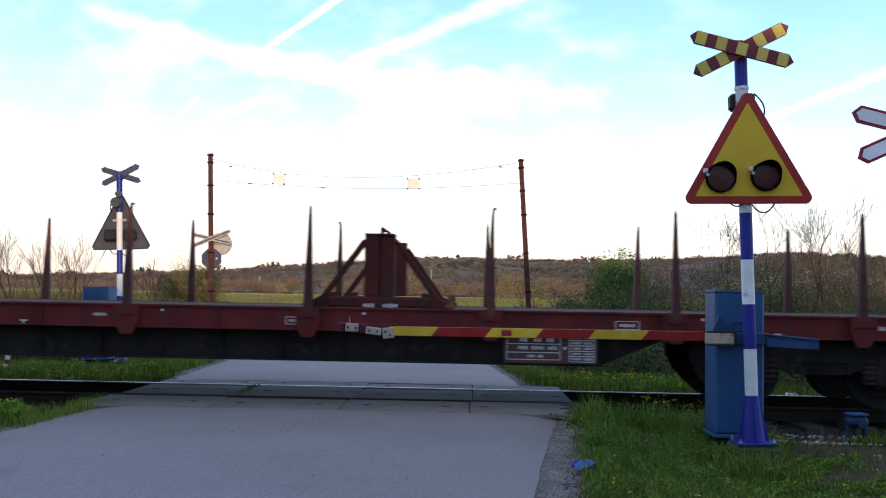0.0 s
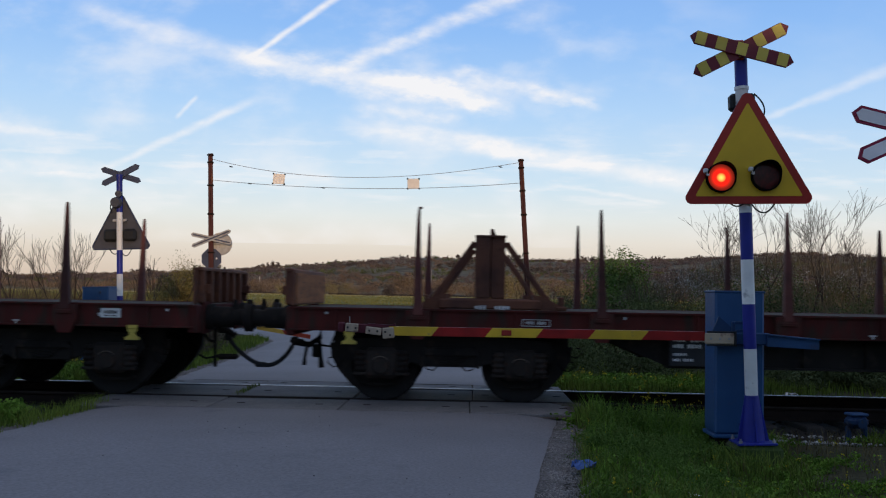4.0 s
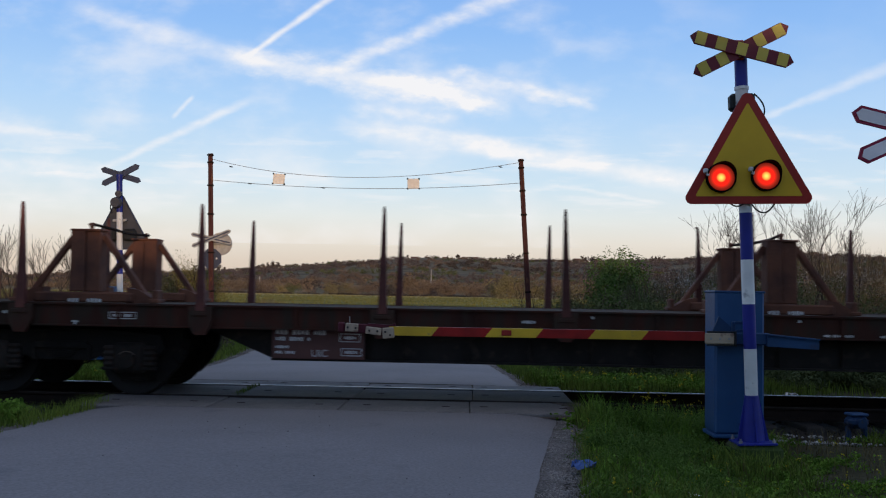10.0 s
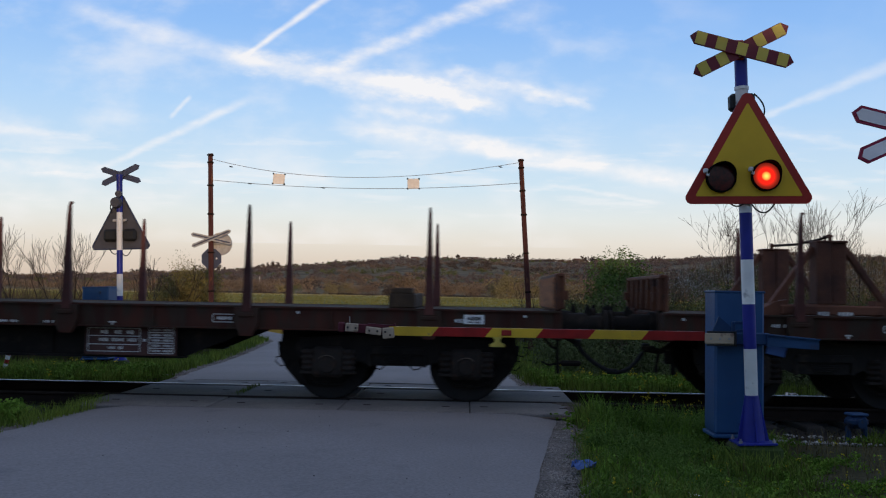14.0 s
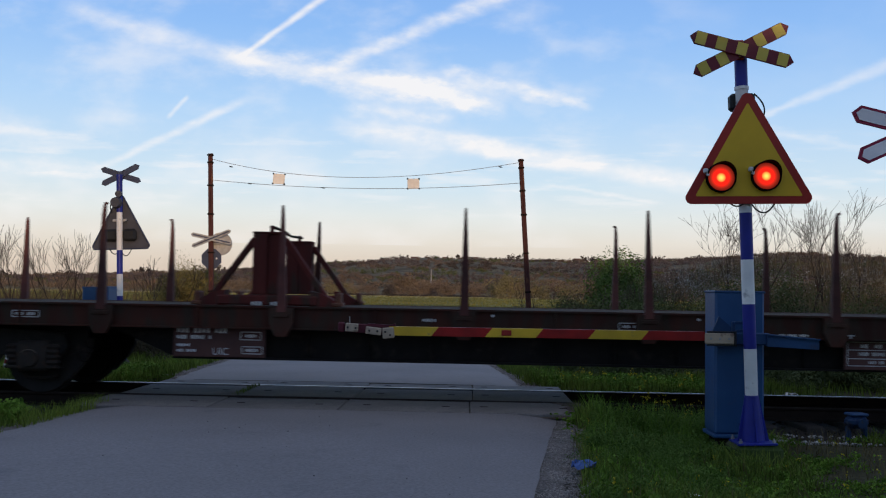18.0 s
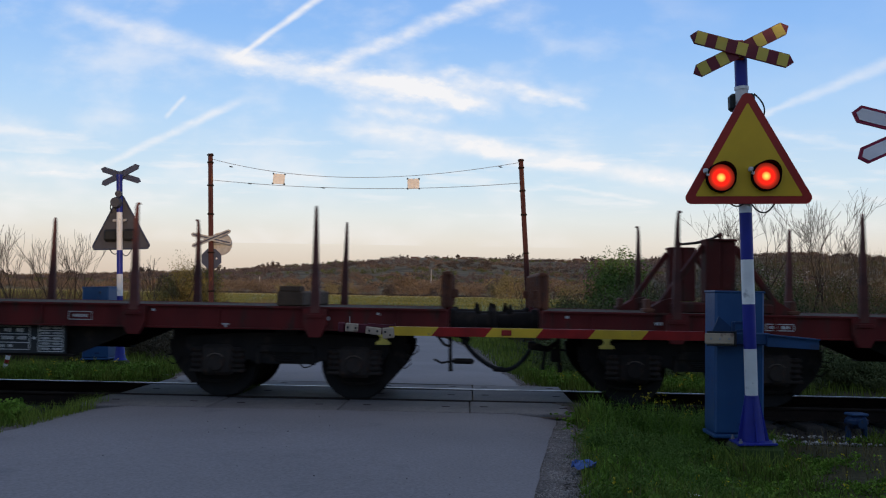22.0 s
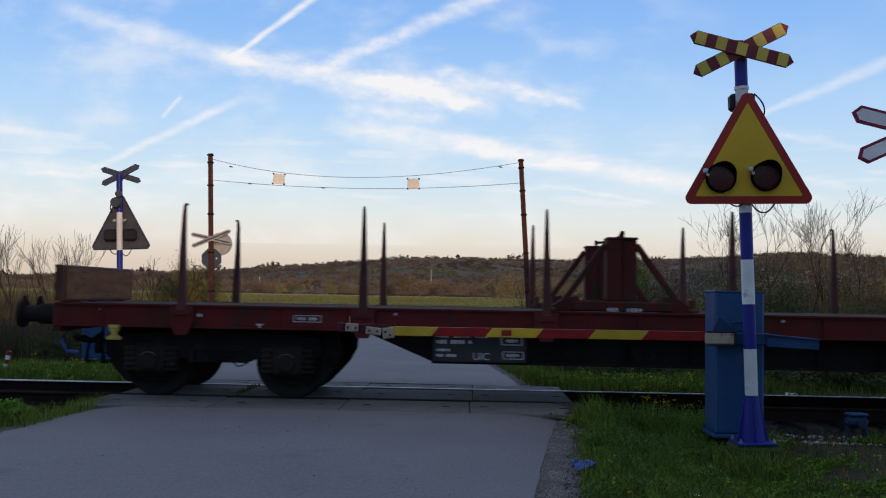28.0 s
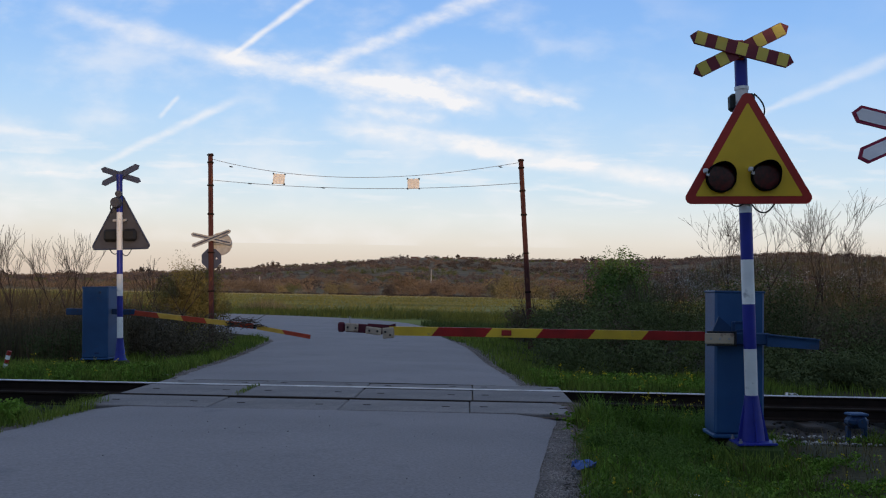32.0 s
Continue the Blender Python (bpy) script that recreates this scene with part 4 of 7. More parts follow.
WEED_DARK = leafy("dark_weed_leaves", (0.125, 0.2, 0.04), (0.08, 0.135, 0.026), 0.15, 1.2)
GRASS_DRY = leafy("dry_grass", (0.17, 0.13, 0.06), (0.085, 0.07, 0.03))
REED = leafy("dry_reeds", (0.12, 0.092, 0.052), (0.066, 0.058, 0.032), 0.25)
BRAMBLE = leafy("bramble_leaves", (0.105, 0.128, 0.045), (0.066, 0.078, 0.032), 0.15, 0.5)
BRAMBLE_BROWN = leafy("brown_scrub", (0.135, 0.108, 0.068), (0.08, 0.066, 0.044), 0.18)
BUSH_GREEN = leafy("bush_leaves", (0.13, 0.205, 0.045), (0.072, 0.12, 0.032), 0.2, 1.2)
BUSH_OLIVE = leafy("olive_leaves", (0.21, 0.175, 0.052), (0.12, 0.10, 0.042), 0.18, 0.8)
BLOSSOM = leafy("pale_blossom", (0.36, 0.34, 0.31), (0.15, 0.14, 0.12), 0.5)
FLOWER = leafy("yellow_flowers", (0.62, 0.50, 0.03), (0.45, 0.36, 0.03), 0.3)
SCRUB = leafy("hill_scrub", (0.20, 0.14, 0.10), (0.125, 0.09, 0.07), 0.2, 0.03)
SCRUB_MAUVE = leafy("bare_scrub", (0.145, 0.11, 0.098), (0.095, 0.075, 0.07), 0.2, 0.03)
SCRUB_DARK = leafy("dark_trees", (0.095, 0.072, 0.058), (0.06, 0.047, 0.04), 0.3, 0.03)
SCRUB_GREEN = leafy("green_scrub", (0.13, 0.135, 0.055), (0.075, 0.085, 0.04), 0.2, 0.03)
WILLOW = leafy("willow_scrub", (0.27, 0.22, 0.11), (0.17, 0.14, 0.075), 0.25, 0.06)
BARK = mat("bark", (0.05, 0.036, 0.027), (0.03, 0.022, 0.018), 0.9, coarse=6, fine=40, bump=0.3, spread=0.2)
FIELD = leafy("field_green", (0.205, 0.185, 0.05), (0.115, 0.118, 0.036), 0.2, 0.035)
MEADOW = leafy("rough_meadow", (0.085, 0.11, 0.03), (0.05, 0.068, 0.02), 0.3, 0.4)
STALK = leafy("pale_stalks", (0.2, 0.165, 0.095), (0.115, 0.1, 0.055), 0.3, 0.5)
STUBBLE = leafy("field_dry", (0.34, 0.28, 0.11), (0.25, 0.21, 0.08), 0.25, 0.02)
ORANGE_SCRUB = leafy("orange_scrub", (0.235, 0.165, 0.105), (0.16, 0.115, 0.08), 0.12, 0.04)
RNG = np.random.default_rng(11)


def fbm(x, y, s, seed):
    """Smooth uneven pattern, about -1 to 1."""
    r = np.random.default_rng(seed)
    out = np.zeros_like(x)
    for i in range(6):
        a, ph, k = r.uniform(0, 2 * np.pi), r.uniform(0, 6.28), s * r.uniform(0.6, 2.2)
        out += np.sin((x * np.cos(a) + y * np.sin(a)) * k + ph)
    return out / 3.0


def zs(x, y):
    return np.array([ground_z(float(a), float(b)) for a, b in zip(x, y)])


def blades(x, y, h, w, lean=0.35, z=None):
    """Bent blades or stems on the ground: vertices and triangles."""
    n = len(x)
    z = zs(x, y) if z is None else z
    a, b = RNG.uniform(0, 2 * np.pi, n), RNG.uniform(0, 2 * np.pi, n)
    l = RNG.uniform(0.05, lean, n) * h
    dx, dy = np.cos(a) * w / 2, np.sin(a) * w / 2
    bx, by = np.cos(b) * l, np.sin(b) * l
    v = np.empty((n, 5, 3))
    v[:, 0] = np.stack([x - dx, y - dy, z - 0.02], 1)
    v[:, 1] = np.stack([x + dx, y + dy, z - 0.02], 1)
    v[:, 2] = np.stack([x - dx * 0.75 + bx * 0.35, y - dy * 0.75 + by * 0.35, z + h * 0.58], 1)
    v[:, 3] = np.stack([x + dx * 0.75 + bx * 0.35, y + dy * 0.75 + by * 0.35, z + h * 0.58], 1)
    v[:, 4] = np.stack([x + bx, y + by, z + h], 1)
    f = np.array([(0, 1, 3), (0, 3, 2), (2, 3, 4)])[None] + (np.arange(n) * 5)[:, None, None]
    return v.reshape(-1, 3), f.reshape(-1, 3)


def leaves(c, size, flat=0.6):
    """Small leaves of four corners turned every way, at centres c."""
    n = len(c)
    a = RNG.normal(size=(n, 3))
    a /= np.linalg.norm(a, axis=1)[:, None]
    b = np.cross(a, RNG.normal(size=(n, 3)))
    b /= np.linalg.norm(b, axis=1)[:, None] + 1e-9
    s = (size * RNG.uniform(0.5, 1.3, n))[:, None]
    v = np.stack([c - a * s, c + b * s * flat * 0.5 - a * s * 0.1, c + a * s, c - b * s * flat * 0.5 + a * s * 0.1], 1)
    f = np.arange(n * 4).reshape(n, 4)
    return v.reshape(-1, 3), f


def clump_points(centre, radii, n, lumps=6, hollow=0.35):
    """Points in an uneven crown of several lumps."""
    centre, radii = np.array(centre, float), np.array(radii, float)
    lc = RNG.uniform(-0.62, 0.62, (lumps, 3))
    lr = RNG.uniform(0.3, 0.6, lumps)
    k = RNG.integers(0, lumps, n)
    d = RNG.normal(size=(n, 3))
    d /= np.linalg.norm(d, axis=1)[:, None]
    r = RNG.uniform(hollow, 1.0, n) ** 0.6
    p = lc[k] + d * (lr[k] * r)[:, None]
    return centre + p * radii


def puffs(centre, radii, n, lumps=6, size=0.1, hollow=0.75, wild=0.5, flat=0.8):
    """Foliage that lies along the rounded outsides of several lumps: vertices and faces."""
    centre, radii = np.array(centre, float), np.array(radii, float)
    lc = RNG.uniform(-0.6, 0.6, (lumps, 3))
    lr = RNG.uniform(0.32, 0.58, lumps)
    k = RNG.integers(0, lumps, n)
    d = RNG.normal(size=(n, 3))
    d /= np.linalg.norm(d, axis=1)[:, None]
    c = centre + (lc[k] + d * (lr[k] * RNG.uniform(hollow, 1.06, n))[:, None]) * radii
    nn = d + RNG.normal(size=(n, 3)) * wild
    nn /= np.linalg.norm(nn, axis=1)[:, None]
    a = np.cross(nn, RNG.normal(size=(n, 3)))
    a /= np.linalg.norm(a, axis=1)[:, None] + 1e-9
    b = np.cross(nn, a)
    s = (size * RNG.uniform(0.5, 1.3, n))[:, None]
    v = np.stack([c - a * s, c + b * s * flat * 0.6, c + a * s, c - b * s * flat * 0.6], 1)
    return v.reshape(-1, 3), np.arange(n * 4).reshape(n, 4)


def stuff(name, v, f, material, label, category):
    return tagged(new(name, quick(name, v, f, material)), label, category, kind="stuff")


def join(parts):
    vs, fs, n = [], [], 0
    for v, f in parts:
        vs.append(v)
        fs.append(f + n)
        n += len(v)
    return np.concatenate(vs), np.concatenate(fs)


def field(x0, x1, y0, y1, n, keep=None):
    x, y = RNG.uniform(x0, x1, n), RNG.uniform(y0, y1, n)
    if keep is not None:
        k = keep(x, y)
        x, y = x[k], y[k]
    return x, y


def off_road(margin):
    def keep(x, y):
        e = np.array([road_mid(min(max(float(b), 4.0), 90.0)) for b in y])
        return (x < e[:, 0] - margin) | (x > e[:, 1] + margin)
    return keep


def grasses():
    # verge beside the near signal
    x, y = field(0.7, 9.0, 5.6, 11.35, 46000, off_road(0.34))
    dens = fbm(x, y, 2.0, 3) + 0.35 * fbm(x, y, 7.0, 5)
    bare = np.exp(-(((x - 2.5) / 1.1) ** 2 + ((y - 8.35) / 0.5) ** 2)) + np.exp(-(((x - 4.2) / 1.2) ** 2 + ((y - 10.6) / 0.6) ** 2))
    k = dens > -0.85 + 1.7 * bare + 0.75 * (x > 3.1) * (y < 10.7)
    x, y, dens = x[k], y[k], dens[k]
    h = RNG.uniform(0.05, 0.15, len(x)) * (1 + 0.8 * np.clip(dens, -0.6, 1))
    stuff("verge_grass", *blades(x, y, h, RNG.uniform(0.007, 0.014, len(x)), 0.7), GRASS, "green rough grass and weeds on the verge beside the signal", "grass")
    # a lush mound of weeds between the road and the cabinet
    parts = []
    for x0, x1, y0, y1, n, lo, hi in ((1.45, 3.0, 10.3, 11.45, 170, 0.2, 0.36), (0.95, 2.6, 8.6, 10.4, 150, 0.1, 0.22), (0.75, 2.3, 6.4, 8.7, 150, 0.06, 0.15), (2.6, 5.0, 6.2, 7.6, 50, 0.06, 0.14), (4.6, 6.0, 8.6, 10.2, 40, 0.06, 0.14), (-7.6, -4.7, 10.1, 11.5, 130, 0.1, 0.26), (-7.0, -4.8, 9.2, 10.2, 50, 0.06, 0.14)):
        x, y = field(x0, x1, y0, y1, n, off_road(0.42))
        for a, b in zip(x, y):
            h, r = RNG.uniform(lo, hi), RNG.uniform(0.1, 0.2)
            parts.append(puffs((a, b, ground_z(float(a), float(b)) + h * 0.5), (r * 1.3, r * 1.2, h * 0.8), 260, 9, 0.017, 0.35, 0.9, 0.45))
    stuff("mound_weeds", *join(parts), WEED_DARK, "lush dark green weeds heaped up beside the road", "weeds")
    x, y = field(0.9, 3.0, 7.4, 11.4, 3800, off_road(0.4))
    x, y = x[fbm(x, y, 2.2, 81) > -0.2], y[fbm(x, y, 2.2, 81) > -0.2]
    stuff("weed_stalks", *blades(x, y, RNG.uniform(0.45, 1.0, len(x)) * np.interp(y, [7.4, 9.5, 10.4, 11.0], [0.16, 0.22, 0.42, 0.56]), RNG.uniform(0.009, 0.018, len(x)), 0.6), WEED, "tall leafy stalks standing above the weeds", "weeds")
    x, y = field(0.9, 9.0, 6.0, 11.3, 3500, off_road(0.25))
    stuff("dry_grass", *blades(x, y, RNG.uniform(0.08, 0.22, len(x)), RNG.uniform(0.006, 0.01, len(x)), 0.9), GRASS_DRY, "scattered dry straw-coloured grass on the verge", "grass")
    parts = []
    for x0, x1, y0, y1, n, big in ((1.0, 6.5, 5.8, 11.2, 900, 1.0), (1.2, 3.0, 10.2, 11.4, 110, 1.7), (-10.5, -4.9, 9.9, 11.7, 420, 1.8), (-9.5, -5.2, 15.9, 18.6, 200, 1.6), (1.2, 4.6, 15.9, 18.8, 180, 1.6)):
        x, y = field(x0, x1, y0, y1, n, off_road(0.3))
        keep = fbm(x, y, 2.4, 71) > -0.45 + 0.5 * (x > 3.2) * (y < 15)
        for a, b in zip(x[keep], y[keep]):
            r, h = RNG.uniform(0.07, 0.17) * big, RNG.uniform(0.05, 0.13) * big
            parts.append(puffs((a, b, ground_z(float(a), float(b)) + h * 0.45), (r * 1.4, r * 1.2, h * 0.9), 90, 7, 0.017 * big, 0.6, 0.7, 1.0))
    stuff("broad_weeds", *join(parts), WEED, "low rounded clumps of green broad-leaved weeds", "weeds")
    # taller weeds along the line
    x, y = field(1.25, 3.1, 10.6, 11.5, 3200)
    k = fbm(x, y, 3.0, 9) > -0.4
    x, y = x[k], y[k]
    p = [blades(x, y, RNG.uniform(0.14, 0.36, len(x)), RNG.uniform(0.008, 0.016, len(x)), 0.5)]
    x = RNG.uniform(-3.2, -3.08, 160)
    y = RNG.uniform(12.7, 14.0, 160)
    stuff("joint_grass", *blades(x, y, RNG.uniform(0.015, 0.05, 160), np.full(160, 0.008), 0.9, np.full(160, -0.004)), GRASS, "tufts of grass in a joint between the panels", "grass")
    stuff("line_weeds", *join(p), GRASS, "taller green weeds along the edge of the track", "weeds")
    # grass by the near left of the road
    x, y = field(-11.5, -4.2, 9.2, 11.75, 22000, off_road(-0.12))
    k = fbm(x, y, 2.0, 13) > -0.9
    x, y = x[k], y[k]
    stuff("verge_grass", *blades(x, y, RNG.uniform(0.06, 0.22, len(x)), RNG.uniform(0.006, 0.011, len(x)), 0.8), GRASS, "green rough grass between road and railway", "grass")
    # verges beyond the line
    x, y = field(-16, -4.9, 15.6, 20.5, 26000, off_road(0.15))
    stuff("far_verge_grass", *blades(x, y, RNG.uniform(0.07, 0.26, len(x)), RNG.uniform(0.012, 0.02, len(x)), 0.6), GRASS, "green grass on the far verge under the signal", "grass")
    x, y = field(-8.6, -5.3, 20, 34, 9000, off_road(0.15))
    stuff("far_verge_grass", *blades(x, y, RNG.uniform(0.07, 0.24, len(x)), RNG.uniform(0.014, 0.022, len(x)), 0.6), GRASS, "green grass strip at the far roadside", "grass")
    x, y = field(0.3, 16, 15.6, 21.0, 32000, off_road(0.12))
    k = RNG.uniform(0, 1, len(x)) > 0.85 * np.clip((x - 4.5) / 2.5, 0, 1)
    k &= fbm(x, y, 1.6, 61) + 0.4 * fbm(x, y, 4.5, 62) > -0.35
    x, y = x[k], y[k]
    stuff("far_verge_grass", *blades(x, y, RNG.uniform(0.07, 0.25, len(x)), RNG.uniform(0.012, 0.02, len(x)), 0.6), GRASS, "green grass on the far verge below the brambles", "grass")
    x, y = field(-2.6, 3.5, 21, 46, 12000, off_road(0.15))
    stuff("far_verge_grass", *blades(x, y, RNG.uniform(0.08, 0.24, len(x)), RNG.uniform(0.016, 0.028, len(x)), 0.6), GRASS, "green grass at the far roadside", "grass")
    # meadow edge behind the road's bend
    x, y = field(-45, 14, 77, 100, 16000)
    stuff("meadow_grass", *blades(x, y, RNG.uniform(0.25, 0.8, len(x)) * (0.8 + 0.5 * fbm(x, y, 0.4, 65)).clip(0.2, 1.6), RNG.uniform(0.04, 0.07, len(x)), 0.7), MEADOW, "long green grass at the edge of the field", "grass")
    x, y = field(-3.0, 16, 46, 78, 15000, off_road(0.5))
    x, y = x[x > -0.12 * y + 2], y[x > -0.12 * y + 2]
    stuff("meadow_grass", *blades(x, y, RNG.uniform(0.15, 0.5, len(x)), RNG.uniform(0.025, 0.05, len(x)), 0.7), MEADOW, "rough dark green grass beside the far bend of the road", "grass")
    # the fields
    for ma, y0, y1, n, w, label in ((FIELD, 98, 300, 30000, 0.09, "short green crop in the far field"), (FIELD, 300, 450, 9000, 0.1, "second green field before the hill"), (STUBBLE, 445, 590, 7000, 0.1, "pale dry meadow beyond the green fields")):
        y = RNG.uniform(y0, y1, n)
        x = RNG.uniform(-0.62, 0.5, n) * y
        k = ~((x > 0.12 * y) & (y < 130))
        x, y = x[k], y[k]
        stuff("field_grass", *blades(x, y, RNG.uniform(0.15, 0.35, len(x)), np.full(len(x), w) * y / 100, 0.5), ma, label, "field")
    # flowers
    for x0, x1, y0, y1, n, lo, hi, s in ((1.9, 3.0, 10.5, 11.3, 34, 0.38, 0.56, 0.014), (1.0, 4.5, 6.2, 10.5, 60, 0.08, 0.16, 0.011), (-14, -6.0, 15.8, 18.5, 40, 0.2, 0.4, 0.02), (1.6, 4.2, 15.8, 18.0, 26, 0.15, 0.35, 0.02), (-9, -5.2, 10.2, 11.6, 22, 0.2, 0.36, 0.018)):
        x, y = field(x0, x1, y0, y1, n)
        z = zs(x, y)
        h = RNG.uniform(lo, hi, n)
        c = np.repeat(np.stack([x, y, z + h], 1), 7, 0) + RNG.normal(0, s * 1.1, (n * 7, 3))
        stuff("yellow_flowers", *leaves(c, s, 1.0), FLOWER, "small yellow flowers scattered in the grass", "flowers")
        stuff("flower_stems", *blades(x, y, h, np.full(n, 0.006), 0.1, z), GRASS, "thin green stems of the yellow flowers", "stems")


grasses()


def reed_beds():
    # tall dry growth behind the far signal
    x, y = field(-30, -7.9, 20.6, 30, 15000)
    k = (x < -8.6) | (y > 24)
    k &= fbm(x, y, 0.6, 21) > -0.8
    k &= ~((y > 24) & (x / y > -0.335) & (x / y < -0.27))
    x, y = x[k], y[k]
    h = RNG.uniform(0.9, 1.85, len(x)) * (0.82 + 0.18 * fbm(x, y, 0.5, 23))
    stuff("dry_reeds", *blades(x, y, h, RNG.uniform(0.014, 0.03, len(x)), 0.3), REED, "tall dry brown reeds and dead stalks", "reeds")
    x, y = field(-60, -9, 30, 62, 14000, off_road(1.0))
    k = x / y < -0.35
    x, y = x[k], y[k]
    h = RNG.uniform(1.5, 2.5, len(x)) * (0.85 + 0.15 * fbm(x, y, 0.3, 25))
    stuff("dry_reeds", *blades(x, y, h, RNG.uniform(0.03, 0.06, len(x)), 0.3), REED, "tall dry reeds farther from the line", "reeds")
    p = [puffs((cx, cy, cz), (w, 1.2, h), n, 14, 0.035, 0.6, 0.8, 0.6) for cx, cy, cz, w, h, n in ((-7.4, 23.6, 0.1, 1.1, 0.75, 6000), (-8.6, 24.6, 0.25, 1.3, 0.95, 8000), (-9.9, 24.0, 0.25, 1.3, 0.9, 7000), (-11.8, 22.6, 0.1, 2.6, 0.9, 9000), (-6.9, 25.5, -0.1, 0.9, 0.6, 3500))]
    low = []
    for i in range(46):
        x, y = RNG.uniform(-15.5, -8.5), RNG.uniform(20.6, 22.6)
        h = RNG.uniform(0.5, 0.95)
        low.append(puffs((x, y, ground_z(float(x), float(y)) + h * 0.5), (RNG.uniform(0.5, 0.9), 0.6, h * 0.75), 900, 10, 0.032, 0.6, 0.8, 0.6))
    stuff("green_undergrowth", *join(low), BRAMBLE, "dull green thicket in front of the dry reeds", "undergrowth")
    stuff("dark_undergrowth", *join(p), BRAMBLE_BROWN, "dark tangled undergrowth below the far boom", "undergrowth")
    # standing dry stalks on the right
    x, y = field(8.5, 26, 23.5, 34, 19000)
    k = fbm(x, y, 0.7, 31) > -0.7
    x, y = x[k], y[k]
    h = RNG.uniform(1.2, 2.35, len(x)) * (0.82 + 0.18 * fbm(x, y, 0.5, 33))
    stuff("dry_stalks", *blades(x, y, h, RNG.uniform(0.012, 0.026, len(x)), 0.3), STALK, "dense dry brown stalks above the brambles", "stalks")


reed_beds()


def bramble_bank():
    green, brown, pale, olive = [], [], [], []

    def top_of(x, y):
        """Height of the thicket's upper outline."""
        h = 1.05 + 0.6 * smooth(1.5, 5.0, x) + 0.8 * smooth(5.0, 8.0, x)
        return min(0.3 + 0.42 * (y - 19.6), h) if y > 19.6 else 0.35

    for i in range(420):
        y = 19.6 + 13.5 * RNG.uniform() ** 1.3
        x = RNG.uniform(0.4, 21.0)
        if x > 5.5 and i % 3 == 0:
            y = RNG.uniform(17.4, 20.0)
        lim = 0.9 + 0.12 * (y - 20) + 0.4 * math.sin(y * 1.7)
        if x < lim + 0.5:
            continue
        g = ground_z(x, y)
        top = max(top_of(x, y) + RNG.uniform(-0.3, 0.12) - g, 0.45)
        r = RNG.uniform(0.45, 1.0)
        p = puffs((x, y, g + top * 0.45), (r, r * 0.8, top * 0.6), int(1200 * r), 9, 0.036, 0.8, 0.32)
        q = RNG.uniform()
        b = 0.1 + 0.35 * smooth(8, 13, x) + 0.3 * smooth(1.6, 2.2, top)
        (brown if q < b else (olive if q > 0.96 and y > 24 else green)).append(p)
    for x, y, w, h, n in ((5.6, 25.8, 0.8, 0.55, 500), (6.4, 25.5, 0.9, 0.7, 800), (6.0, 24.6, 0.7, 0.5, 420), (7.2, 26.2, 0.9, 0.6, 700), (11.0, 26.0, 1.2, 0.5, 340), (8.6, 25.6, 0.9, 0.6, 420), (10.0, 25.0, 1.0, 0.5, 260), (12.2, 26.0, 1.2, 0.6, 260)):
        pale.append(leaves(clump_points((x, y, 1.75 + h * 0.2), (w, 0.8, h), n, 14), 0.022, 0.9))
    stuff("brambles", *join(green), BRAMBLE, "dense dark green brambles on the bank behind the line", "brambles")
    stuff("brown_scrub", *join(brown), BRAMBLE_BROWN, "brown leafless scrub among the brambles", "scrub")
    stuff("olive_scrub", *join(olive), BUSH_OLIVE, "olive budding thicket above the brambles", "scrub")
    stuff("blossom", *join(pale), BLOSSOM, "greyish white blossom on thorn bushes", "blossom")
    # thin upright shoots that stand out of the thicket
    x, y = field(4.5, 15, 24.5, 29, 1500)
    z = np.array([top_of(a, b) for a, b in zip(x, y)]) - 0.35
    stuff("shoots", *blades(x, y, RNG.uniform(0.4, 0.85, len(x)), RNG.uniform(0.009, 0.016, len(x)), 0.5, z), BRAMBLE_BROWN, "thin brown shoots standing out of the thicket", "shoots")


bramble_bank()


def grow(m, p, d, length, radius, depth, rnd, spread=0.55, up=0.25):
    """A limb with side limbs, as thin tapering tubes."""
    pts, rad = [p], [radius]
    for i in range(4):
        d = (d + Vector((rnd.uniform(-1, 1), rnd.uniform(-1, 1), rnd.uniform(-0.5, 1))) * 0.14).normalized()
        p = p + d * length / 4
        pts.append(p)
        rad.append(radius * (1 - 0.17 * (i + 1)))
    rad = [max(r, 0.0036) for r in rad]
    m.tube(pts, rad, 5 if depth > 1 else 4, caps=False)
    if depth <= 0:
        return pts[-1:]
    ends = []
    for i in range(rnd.choice((3, 4, 4))):
        k = rnd.choice((2, 3, 4)) if i else 4
        nd = (d + Vector((rnd.uniform(-1, 1), rnd.uniform(-1, 1), rnd.uniform(-0.4, 1.0) + up)) * spread * 1.3).normalized()
        ends += grow(m, pts[k], nd, length * rnd.uniform(0.5, 0.8), rad[k] * 0.62, depth - 1, rnd, spread, up)
    return ends


